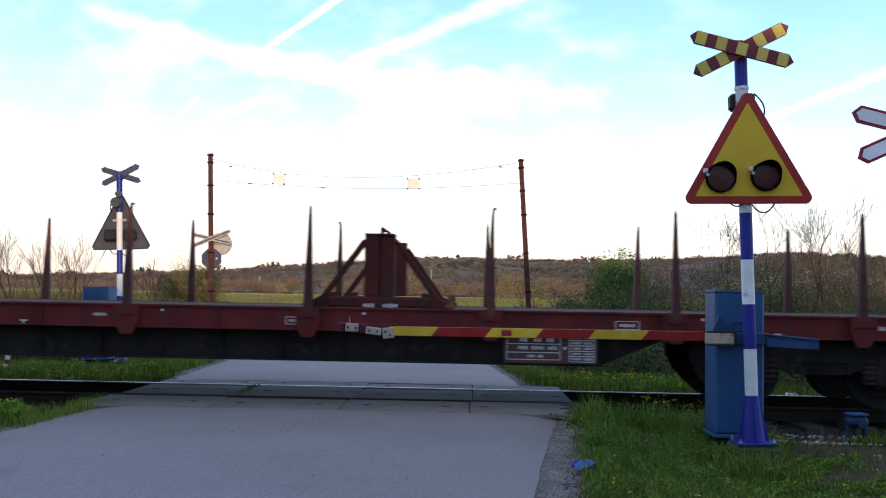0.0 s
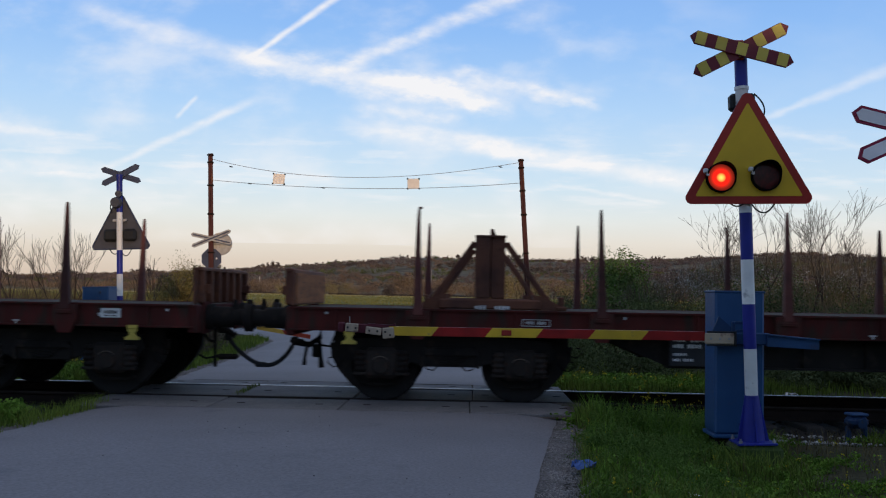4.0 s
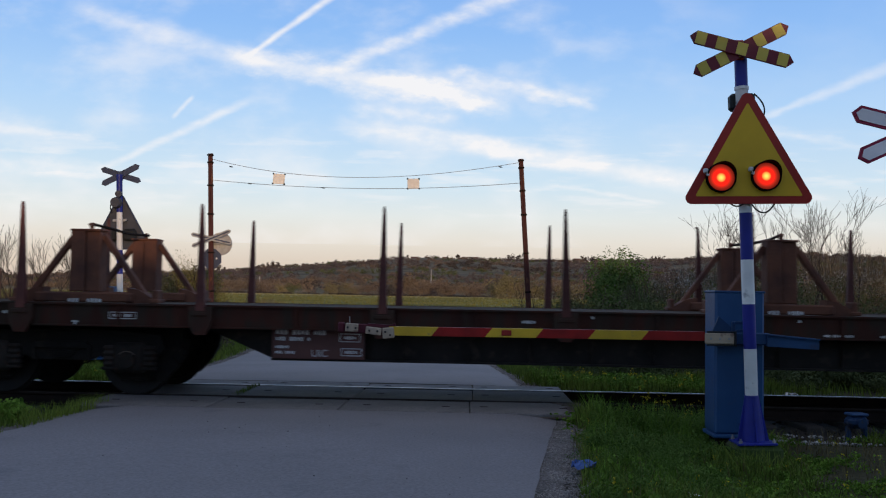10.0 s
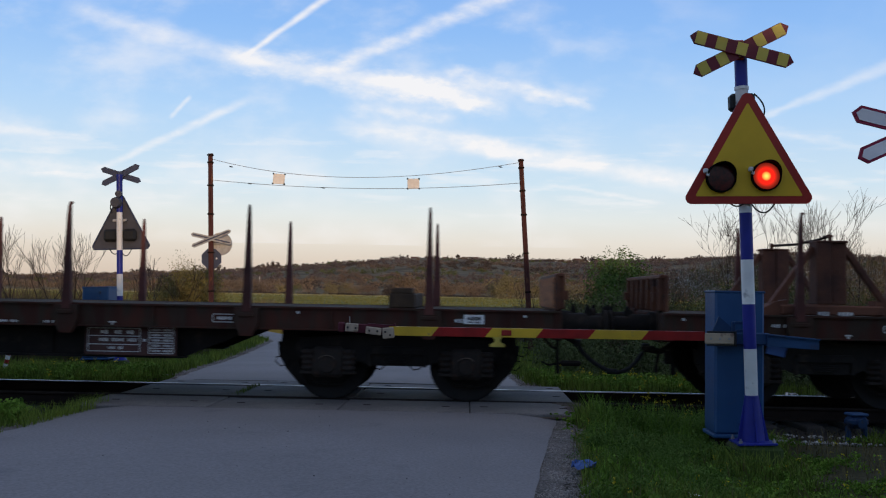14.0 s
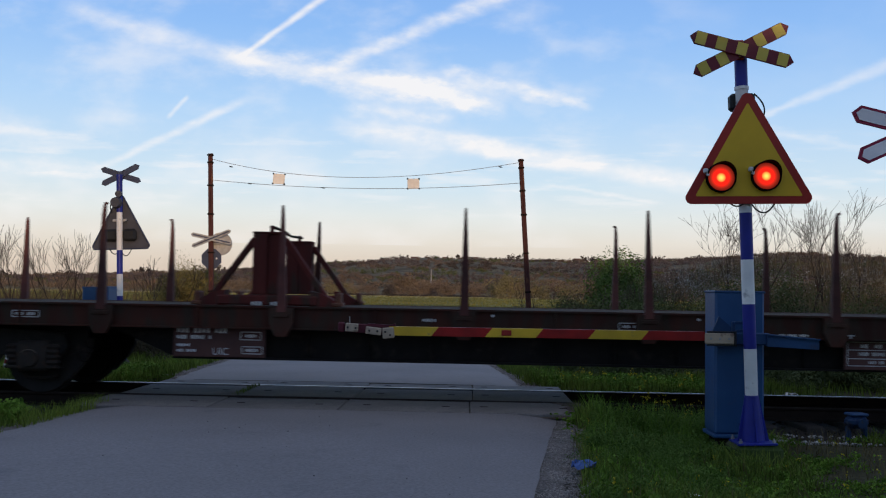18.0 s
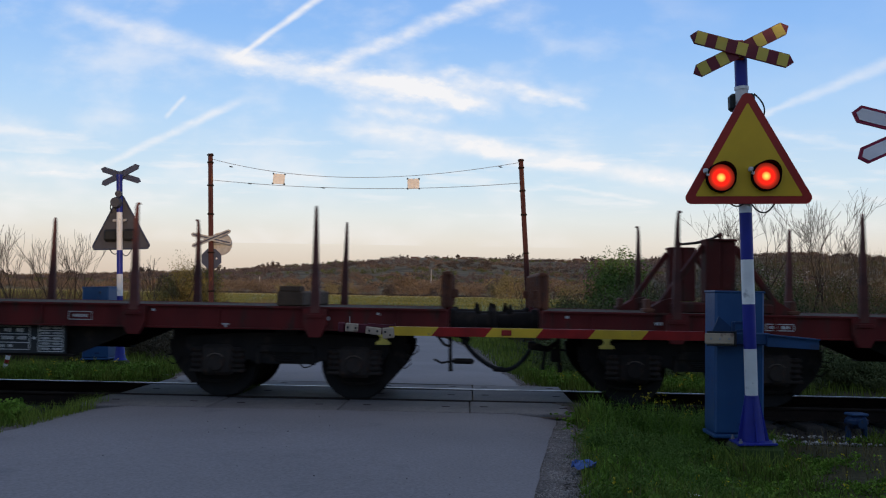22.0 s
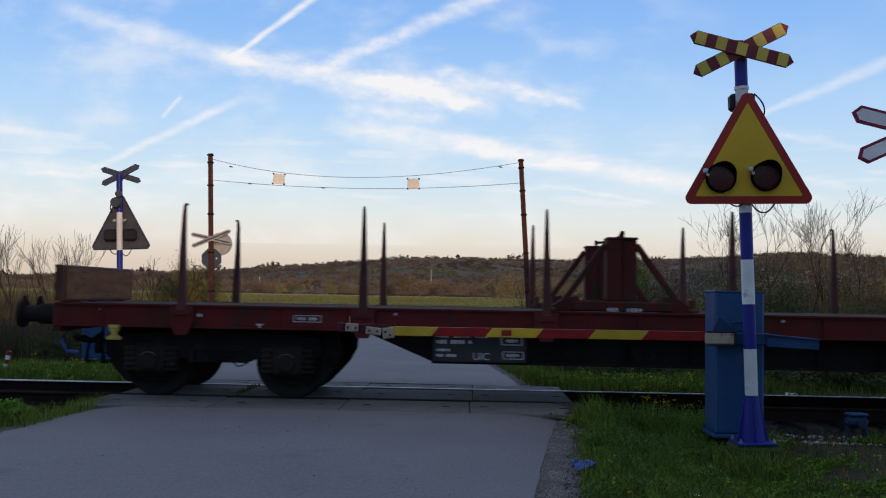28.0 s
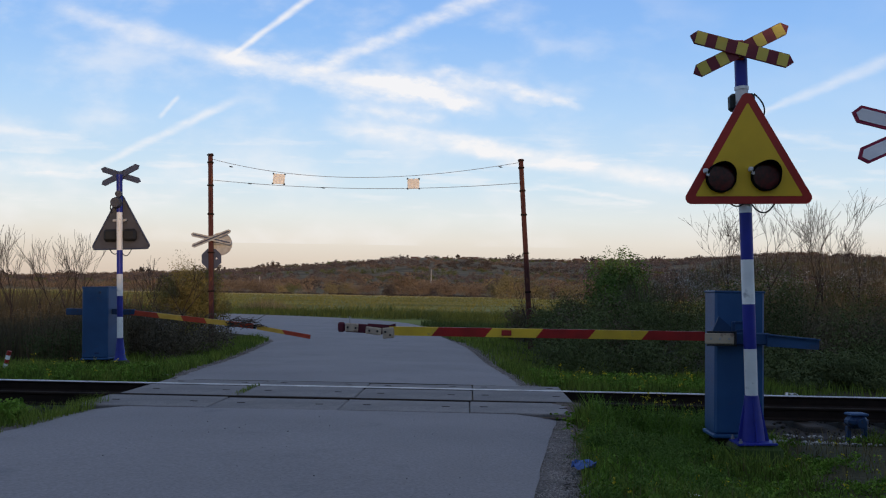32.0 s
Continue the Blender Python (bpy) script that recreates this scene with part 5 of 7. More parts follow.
def bare_tree(x, y, height, seed, depth=4, label="leafless young tree with fine upright twigs", spread=0.55, stems=1, radius=0.04):
    rnd = random.Random(seed)
    t = thing("bare_tree", pose(x, y, ground_z(x, y) - 0.05), label, "tree", "bare trees behind the line")
    for s in range(stems):
        trunk = Mesh()
        top = Vector((rnd.uniform(-0.25, 0.25) * height * 0.3, rnd.uniform(-0.2, 0.2), height * 0.34))
        trunk.tube([(0.12 * s, 0, 0), top * 0.5 + Vector((0.12 * s, 0, 0)), top + Vector((0.12 * s, 0, 0))], [radius, radius * 0.8, radius * 0.6], 7)
        part("trunk", trunk.done("trunk", BARK, True), t)
        crown = Mesh()
        for i in range(3):
            grow(crown, top + Vector((0.12 * s, 0, 0)), Vector((rnd.uniform(-0.6, 0.6), rnd.uniform(-0.5, 0.5), 1)).normalized(), height * 0.27, radius * 0.5, depth - 1, rnd, spread)
        part("crown", crown.done("crown", BARK, fix=False), t)
    return t


for tx, ty, th, sd, sp, ns in ((7.5, 26.8, 4.2, 4, 0.85, 1), (8.7, 27.4, 4.7, 9, 0.62, 1), (9.6, 27.1, 4.5, 15, 0.66, 1), (10.5, 27.6, 4.1, 21, 0.7, 1), (11.6, 28.0, 3.5, 28, 0.8, 1)):
    bare_tree(tx, ty, th, sd, 4, spread=sp, stems=ns, radius=0.05)
bare_tree(1.9, 33.0, 2.7, 23, 3, spread=0.9, label="low leafless bush with arching twigs")
for tx, ty, th, sd in ((-13.2, 25.6, 3.9, 37), (-12.9, 24.7, 4.3, 38), (-12.0, 24.6, 3.7, 39), (-11.7, 25.8, 3.9, 40), (-11.4, 24.9, 3.3, 41), (-10.3, 25.1, 3.5, 42), (-8.4, 26.0, 3.0, 43), (-12.6, 25.0, 4.2, 31), (-12.3, 25.5, 3.6, 32), (-11.2, 25.6, 3.6, 33), (-10.8, 25.3, 3.9, 34), (-8.9, 25.5, 2.7, 35), (-7.9, 25.7, 3.2, 36)):
    bare_tree(tx, ty, th, sd, 3, "slim leafless sapling among dry reeds", spread=0.42, radius=0.03)


def leafy_bush(x, y, width, height, material, n, size, label, seed):
    rnd = random.Random(seed)
    g = ground_z(x, y)
    b = thing("bush", pose(x, y, g - 0.05), label, "bush")
    st = Mesh()
    for i in range(7):
        d = Vector((rnd.uniform(-0.6, 0.6), rnd.uniform(-0.6, 0.6), 1)).normalized()
        grow(st, Vector((rnd.uniform(-0.2, 0.2), rnd.uniform(-0.2, 0.2), 0)), d, height * 0.36, 0.02, 2, rnd, 0.5)
    part("stem", st.done("stem", BARK, fix=False), b)
    v, f = join([puffs((0, 0, height * 0.5), (width * 0.62, width * 0.5, height * 0.52), n, 26, size, 0.75, 0.32, 0.8),
                 puffs((width * 0.1, 0, height * 0.28), (width * 0.72, width * 0.5, height * 0.36), n // 2, 16, size, 0.75, 0.32, 0.8),
                 leaves(clump_points((0, 0, height * 0.8), (width * 0.4, width * 0.3, height * 0.3), n // 12, 16, 0.1), size, 0.6)])
    k = v[f[:, 0], 2] > 0.05
    part("crown", quick("crown", v, f[k], material), b)
    return b


leafy_bush(4.7, 29.5, 1.7, 3.1, BUSH_GREEN, 15000, 0.045, "dense green bush standing above the brambles", 3)
leafy_bush(-10.15, 33.5, 2.15, 2.95, BUSH_OLIVE, 15000, 0.042, "yellow-olive bush with fine new leaves by the road", 5)
leafy_bush(2.2, 36.0, 1.6, 1.5, BRAMBLE_BROWN, 3000, 0.045, "brown budding bush beside the far road", 6)
leafy_bush(3.6, 35.0, 1.5, 1.9, BRAMBLE, 3000, 0.045, "dull green bush beside the far road", 7)
leafy_bush(3.0, 33.0, 1.3, 1.5, BRAMBLE, 3000, 0.045, "low dark green bush beside the far road", 8)


# ---- distance ----
def far_scrub():
    r = np.random.default_rng(43)
    kinds = {"mauve": (SCRUB_MAUVE, "hill_scrub", "grey-brown bare scrub covering the hillside", []),
             "brown": (SCRUB, "hill_scrub", "reddish brown scrub on the hillside", []),
             "green": (SCRUB_GREEN, "hill_scrub", "dull green thickets in bands along the hillside", []),
             "dark": (SCRUB_DARK, "hill_trees", "dark bare trees in lines across the hillside", []),
             "orange": (ORANGE_SCRUB, "foot_thickets", "orange-brown rounded thickets at the foot of the hill", []),
             "willow": (WILLOW, "pale_willows", "pale yellowish willows at the foot of the hill", [])}
    n = 5200
    az, d = r.uniform(-0.52, 0.5, n), 760 + 1100 * r.uniform(0, 1, n) ** 0.85
    xs, ys = d * np.sin(az), d * np.cos(az)
    band = fbm(xs * 0.22, ys, 0.016, 91) + 0.5 * fbm(xs * 0.35, ys, 0.04, 92)
    spot = fbm(xs, ys, 0.012, 93)
    for i in range(n):
        b, s, q = band[i], spot[i], r.uniform()
        if d[i] < 1000 and q < 0.55:
            kind = "orange" if s > -0.35 else ("brown" if q < 0.4 else "willow")
        elif b > 0.75:
            kind = "dark"
        elif b < -0.7:
            kind = "green"
        elif s > 0.35:
            kind = "brown"
        else:
            kind = "mauve"
        if b < -0.95 and q < 0.7:
            continue
        h = r.uniform(3.0, 6.5) * (1.25 if kind in ("orange", "willow") else 1.0)
        w = h * r.uniform(0.8, 1.7)
        x, y = float(xs[i]), float(ys[i])
        kinds[kind][3].append(puffs((x, y, ground_z(x, y) + h * 0.4), (w, w * 0.8, h * 0.65), 64 if d[i] > 1000 else 110, 6, h * (0.17 if d[i] > 1000 else 0.12), 0.75, 0.35, 1.1))
    # separate thickets at the foot: bearing in degrees, distance, width, height
    for a, dd, w, h, kind in ((-14.4, 640, 15, 9, "orange"), (-13.2, 610, 26, 11, "orange"), (-12.6, 640, 14, 10, "brown"), (-11.4, 620, 8, 7, "willow"), (-10.6, 660, 12, 7, "green"), (-8.4, 640, 9, 9, "willow"), (-7.6, 650, 15, 8, "willow"),
                              (-6.7, 660, 14, 8, "orange"), (-5.9, 640, 10, 7, "brown"), (-5.0, 600, 7, 5, "dark"), (-4.6, 700, 14, 12, "orange"), (-3.9, 640, 18, 15, "orange"), (-3.0, 660, 15, 11, "orange"), (-2.2, 700, 14, 11, "brown"),
                              (-1.3, 660, 14, 9, "orange"), (-0.3, 650, 20, 10, "orange"), (0.6, 660, 14, 9, "brown"), (1.6, 470, 11, 10, "willow"), (2.4, 420, 12, 11, "willow"), (3.2, 520, 14, 10, "orange"), (4.1, 430, 12, 9, "willow"), (5.3, 450, 14, 9, "brown"),
                              (6.2, 420, 12, 8, "willow"), (7.4, 430, 14, 9, "brown"), (8.6, 450, 16, 9, "green"), (10.0, 460, 20, 10, "brown"), (13.0, 480, 25, 10, "brown"), (17.0, 500, 30, 9, "orange"), (-17, 640, 25, 7, "orange"), (-20, 660, 25, 7, "brown"), (-23.5, 640, 25, 7, "orange")):
        x, y = dd * math.sin(radians(a)), dd * math.cos(radians(a))
        kinds[kind][3].append(puffs((x, y, ground_z(x, y) + h * 0.42), (w * 0.62, w * 0.5, h * 0.62), 1500, 18, h * 0.05, 0.6, 0.7, 0.8))
    for ma, name, label, parts in kinds.values():
        stuff(name, *join(parts), ma, label, "scrub")
    # a dark hedge line and dry brush before the field
    parts = []
    for i in range(150):
        a = radians(r.uniform(-16, 3))
        dd = 560 + 30 * math.sin(a * 22)
        x, y = dd * math.sin(a), dd * math.cos(a)
        parts.append(puffs((x, y, ground_z(x, y) + 0.5), (4.0, 2.0, 0.9), 40, 5, 0.4, 0.7, 0.5))
    stuff("hedge_line", *join(parts), SCRUB_DARK, "low dark hedge line between the fields", "hedge")
    x, y = field(-26, -19, 98, 108, 1500)
    h = RNG.uniform(0.4, 1.7, len(x)) * (0.25 + 0.75 * np.exp(-((x + 22.4) / 1.9) ** 2))
    stuff("dry_brush", *blades(x, y, h, RNG.uniform(0.03, 0.05, len(x)), 0.9), STALK, "dry pale brown brush at the edge of the field", "brush")
    # trees on the skyline
    r = np.random.default_rng(51)
    parts = []
    for i in range(520):
        az = radians(-27 + 52 * i / 520 + r.uniform(-0.06, 0.06))
        d = r.uniform(1820, 1900)
        x, y = d * math.sin(az), d * math.cos(az)
        h = r.uniform(4.0, 11.0) * (1.35 if fbm(np.array([math.degrees(az)]), np.array([0.0]), 1.5, 3)[0] > 0.2 else 0.75)
        w = h * r.uniform(0.35, 0.8)
        parts.append(puffs((x, y, ground_z(x, y) + h * 0.5), (w, w, h * 0.6), 40, 5, h * 0.16, 0.6, 0.6, 0.9))
    stuff("skyline_trees", *join(parts), SCRUB_DARK, "small dark trees along the skyline of the hill", "trees")


far_scrub()


def far_houses():
    wall_m = mat("house_wall", (0.6, 0.56, 0.5), (0.5, 0.46, 0.42), 0.8, coarse=0.3, fine=3, bump=0.1)
    roof_m = mat("house_roof", (0.16, 0.07, 0.05), (0.1, 0.05, 0.04), 0.8, coarse=0.5, fine=4, bump=0.2)
    for az, d, w, h in ((-4.3, 1790, 10, 5), (-3.4, 1780, 13, 5.5), (-2.6, 1800, 11, 5), (-1.5, 1770, 10, 5), (-18.6, 900, 9, 4), (0.3, 1790, 11, 5), (6.5, 1780, 12, 5)):
        x, y = d * math.sin(radians(az)), d * math.cos(radians(az))
        hs = thing("house", pose(x, y, ground_z(x, y) - 0.8, 0, 0, -az), "small pale house with a reddish roof on the hill", "house", "houses on the hill")
        part("wall", Mesh().box((0, 0, h / 2), (w, w * 0.7, h)).done("wall", wall_m), hs)
        part("roof", Mesh().prism([(-w * 0.4, h), (w * 0.4, h), (0, h + w * 0.28)], -w * 0.55, w * 0.55, "x").done("roof", roof_m), hs)
        for u in (-0.25, 0.2):
            part("window", Mesh().box((w * u, -w * 0.355, h * 0.55), (1.2, 0.08, 1.3)).done("window", RUBBER), hs)
    for az, d, h in ((-12.7, 700, 12), (-2.35, 900, 17)):
        x, y = d * math.sin(radians(az)), d * math.cos(radians(az))
        p = thing("mast", pose(x, y, ground_z(x, y)), "pale slender mast standing in the fields", "mast", "masts in the fields")
        part("shaft", Mesh().tube([(0, 0, -0.5), (0, 0, h)], [0.7, 0.4], 8).done("shaft", GREY_PAINT), p)


far_houses()


# ---- clouds ----
def cloud_layer():
    ma = bpy.data.materials.new("cirrus")
    ma.use_nodes = True
    n, l = ma.node_tree.nodes, ma.node_tree.links
    n.clear()

    def put(sock, v):
        if isinstance(v, (int, float)):
            sock.default_value = v
        else:
            l.new(v, sock)

    def calc(op, a, b=0.0, c=0.0, clamp=False):
        m = n.new("ShaderNodeMath")
        m.operation, m.use_clamp = op, clamp
        put(m.inputs[0], a), put(m.inputs[1], b), put(m.inputs[2], c)
        return m.outputs[0]

    def ease(lo, hi, v):
        m = n.new("ShaderNodeMapRange")
        m.interpolation_type = "SMOOTHSTEP"
        put(m.inputs[0], v), put(m.inputs[1], lo), put(m.inputs[2], hi)
        return m.outputs[0]

    co, sep = n.new("ShaderNodeTexCoord"), n.new("ShaderNodeSeparateXYZ")
    l.new(co.outputs["Object"], sep.inputs[0])
    u = calc("DIVIDE", sep.outputs["X"], sep.outputs["Y"])
    v = calc("DIVIDE", calc("SUBTRACT", sep.outputs["Z"], 1.42), sep.outputs["Y"])
    uv = n.new("ShaderNodeCombineXYZ")
    l.new(u, uv.inputs[0]), l.new(v, uv.inputs[1])

    def fog(scale, detail, sx=1.0, sy=1.0, rot=0.0, rough=0.6):
        mp = n.new("ShaderNodeMapping")
        mp.inputs["Scale"].default_value = (sx, sy, 1)
        mp.inputs["Rotation"].default_value = (0, 0, radians(rot))
        l.new(uv.outputs[0], mp.inputs[0])
        t = n.new("ShaderNodeTexNoise")
        t.inputs["Scale"].default_value, t.inputs["Detail"].default_value, t.inputs["Roughness"].default_value = scale, detail, rough
        l.new(mp.outputs[0], t.inputs["Vector"])
        return t.outputs[0]

    wisp = fog(30, 8, 1.0, 2.2, 14)
    fine = fog(55, 5, 1.0, 1.7, 20, 0.5)
    bend = calc("SUBTRACT", wisp, 0.5)

    def streak(a, b, w0, w1, strength, ragged, wob=0.02):
        du, dv = b[0] - a[0], b[1] - a[1]
        ll = math.hypot(du, dv)
        pu, pv = calc("SUBTRACT", u, a[0]), calc("SUBTRACT", v, a[1])
        t = calc("DIVIDE", calc("ADD", calc("MULTIPLY", pu, du), calc("MULTIPLY", pv, dv)), ll * ll)
        d = calc("DIVIDE", calc("SUBTRACT", calc("MULTIPLY", pv, du), calc("MULTIPLY", pu, dv)), ll)
        d = calc("ABSOLUTE", calc("ADD", d, calc("MULTIPLY", bend, wob)))
        w = calc("MULTIPLY_ADD", t, w1 - w0, w0)
        body = calc("SUBTRACT", 1.0, ease(0.0, 1.0, calc("DIVIDE", d, w)))
        ends = calc("MULTIPLY", ease(-0.12, 0.1, t), calc("SUBTRACT", 1.0, ease(0.88, 1.12, t)))
        tex = calc("MULTIPLY_ADD", ease(0.34, 0.7, fine), ragged * 0.8, 1.0 - ragged * 0.8)
        return calc("MULTIPLY", calc("MULTIPLY", body, ends), calc("MULTIPLY", tex, strength))

    total = None
    for s in STREAKS:
        k = streak(*s)
        total = k if total is None else calc("ADD", total, k)
    veil = calc("MULTIPLY", ease(0.42, 0.76, fog(9, 7, 1.0, 1.9, 14, 0.52)), 0.5)
    veil = calc("MULTIPLY", veil, calc("SUBTRACT", 1.0, ease(0.30, 0.36, v)))
    veil = calc("MULTIPLY", veil, calc("SUBTRACT", 1.0, calc("MULTIPLY", ease(0.05, 0.3, u), 0.85)))
    low = calc("MULTIPLY", ease(0.5, 0.66, fog(14, 6, 0.6, 4.0, 4)), calc("MULTIPLY", ease(0.06, 0.1, v), calc("SUBTRACT", 1.0, ease(0.13, 0.2, v))))
    total = calc("ADD", total, calc("ADD", veil, calc("MULTIPLY", low, 0.35)))
    total = calc("MINIMUM", total, 0.92)
    tr, em, mx, out = n.new("ShaderNodeBsdfTransparent"), n.new("ShaderNodeEmission"), n.new("ShaderNodeMixShader"), n.new("ShaderNodeOutputMaterial")
    em.inputs["Color"].default_value, em.inputs["Strength"].default_value = (0.95, 0.93, 0.93, 1), 1.0
    l.new(total, mx.inputs[0]), l.new(tr.outputs[0], mx.inputs[1]), l.new(em.outputs[0], mx.inputs[2]), l.new(mx.outputs[0], out.inputs[0])
    v2, f2 = [], []
    for j in range(9):
        y = 1100 + 425 * j
        for i in range(9):
            v2.append((y * 0.85 * (-1 + i / 4), y, 227 + (4500 - y) * 0.0773))
    for j in range(8):
        for i in range(8):
            f2.append((j * 9 + i, j * 9 + i + 1, j * 9 + i + 10, j * 9 + i + 9))
    ob = setting("backdrop_clouds", quick("backdrop_clouds", v2, f2, ma), "thin white cirrus and spreading vapour trails in a blue evening sky", "clouds")
    CLOUDS.append(ob)


CLOUDS = []
# start, end, half widths, strength, raggedness, waviness
STREAKS = [
    ((-0.245, 0.257), (-0.135, 0.338), 0.0045, 0.0075, 0.8, 0.3, 0.004),
    ((-0.155, 0.241), (0.07, 0.340), 0.012, 0.017, 0.62, 0.55, 0.014),
    ((-0.400, 0.130), (-0.250, 0.203), 0.006, 0.008, 0.6, 0.5, 0.006),
    ((-0.328, 0.185), (-0.308, 0.208), 0.004, 0.004, 0.5, 0.4, 0.004),
    ((-0.44, 0.305), (-0.23, 0.243), 0.016, 0.02, 0.4, 0.35, 0.016),
    ((-0.26, 0.252), (0.02, 0.205), 0.02, 0.026, 0.72, 0.3, 0.03),
    ((-0.10, 0.232), (0.03, 0.199), 0.014, 0.016, 0.5, 0.6, 0.03),
    ((-0.03, 0.240), (0.04, 0.218), 0.018, 0.012, 0.5, 0.7, 0.03),
    ((0.045, 0.222), (0.125, 0.203), 0.014, 0.007, 0.6, 0.6, 0.02),
    ((-0.14, 0.178), (0.06, 0.153), 0.018, 0.016, 0.5, 0.55, 0.02),
    ((0.0, 0.158), (0.26, 0.118), 0.014, 0.019, 0.8, 0.4, 0.012),
    ((0.08, 0.118), (0.20, 0.100), 0.004, 0.003, 0.4, 0.4, 0.01),
    ((-0.13, 0.197), (-0.02, 0.186), 0.014, 0.01, 0.45, 0.7, 0.02),
    ((0.30, 0.190), (0.50, 0.275), 0.005, 0.014, 0.42, 0.3, 0.01),
    ((0.30, 0.180), (0.40, 0.165), 0.010, 0.008, 0.35, 0.6, 0.02),
    ((-0.56, 0.176), (-0.42, 0.162), 0.010, 0.006, 0.45, 0.5, 0.01),
    ((-0.60, 0.135), (-0.38, 0.125), 0.020, 0.012, 0.4, 0.6, 0.02),
]
cloud_layer()


# an unseen hedge, added behind the camera, keeps the low sun off the crossing
def shade_hedge():
    pts = []
    for i in range(60):
        x = -40 + 2.2 * i
        h = 3.9 + 0.7 * smooth(-3.5, 0.5, x) + 2.3 * smooth(3.0, 6, x) - 2.8 * smooth(16, 22, x)
        for k in range(2):
            pts.append(clump_points((x + RNG.uniform(-0.8, 0.8), -16 + RNG.uniform(-1, 1), h * (0.3 + 0.36 * k)), (2.0, 1.3, h * 0.36), 330, 7, 0.2))
    # solid core, added so that no sun leaks between the leaves
    core, n = Mesh(), 60
    vs = []
    for i in range(n):
        x = -40 + 2.2 * i
        h = 3.9 + 0.7 * smooth(-3.5, 0.5, x) + 2.3 * smooth(3.0, 6, x) - 2.8 * smooth(16, 22, x)
        h *= 0.9 + 0.08 * noise.noise((x * 0.5, 3.0, 0.0))
        vs += [(x, -17.0, -0.4), (x, -17.0, h), (x, -15.6, h), (x, -15.6, -0.4)]
    fs = []
    for i in range(n - 1):
        a = i * 4
        fs += [(a, a + 4, a + 5, a + 1), (a + 1, a + 5, a + 6, a + 2), (a + 2, a + 6, a + 7, a + 3)]
    setting("hedge_wall", core.add(vs, fs).done("hedge_wall", BRAMBLE), "solid core of the unseen hedge, added to stop sun leaking through", "hedge")
    c = np.concatenate(pts)
    stuff("hedge", *leaves(c[c[:, 2] > 0], 0.34, 0.9), BRAMBLE, "tall dense hedge along the field behind the road", "hedge")


shade_hedge()


# ---- loose stones, litter and small line-side things ----
def stones(name, x, y, size, material, label, lift=0.3):
    n = len(x)
    z = zs(x, y)
    base = np.array([(0, 0, 1), (1, 0, 0.1), (0.3, 0.95, 0), (-0.8, 0.6, 0.1), (-0.8, -0.6, 0), (0.3, -0.95, 0.1), (0, 0, -1)], float)
    tri = np.array([(0, 1, 2), (0, 2, 3), (0, 3, 4), (0, 4, 5), (0, 5, 1), (6, 2, 1), (6, 3, 2), (6, 4, 3), (6, 5, 4), (6, 1, 5)])
    a = RNG.uniform(0, 6.28, n)
    v = base[None] * RNG.uniform(0.6, 1.2, (n, 7, 1)) * np.stack([size, size * RNG.uniform(0.6, 1, n), size * RNG.uniform(0.45, 0.8, n)], 1)[:, None]
    vx = v[..., 0] * np.cos(a)[:, None] - v[..., 1] * np.sin(a)[:, None]
    vy = v[..., 0] * np.sin(a)[:, None] + v[..., 1] * np.cos(a)[:, None]
    v = np.stack([vx + x[:, None], vy + y[:, None], v[..., 2] + (z + size * lift)[:, None]], 2)
    f = tri[None] + (np.arange(n) * 7)[:, None, None]
    return stuff(name, v.reshape(-1, 3), f.reshape(-1, 3), material, label, "stones")


def raise_to(ob, dz):
    """Lift each stone of a heap by its own amount."""
    me = ob.data
    co = np.empty(len(me.vertices) * 3, np.float32)
    me.vertices.foreach_get("co", co)
    co = co.reshape(-1, 7, 3)
    co[:, :, 2] += dz[:, None]
    me.vertices.foreach_set("co", co.ravel())
    me.update()


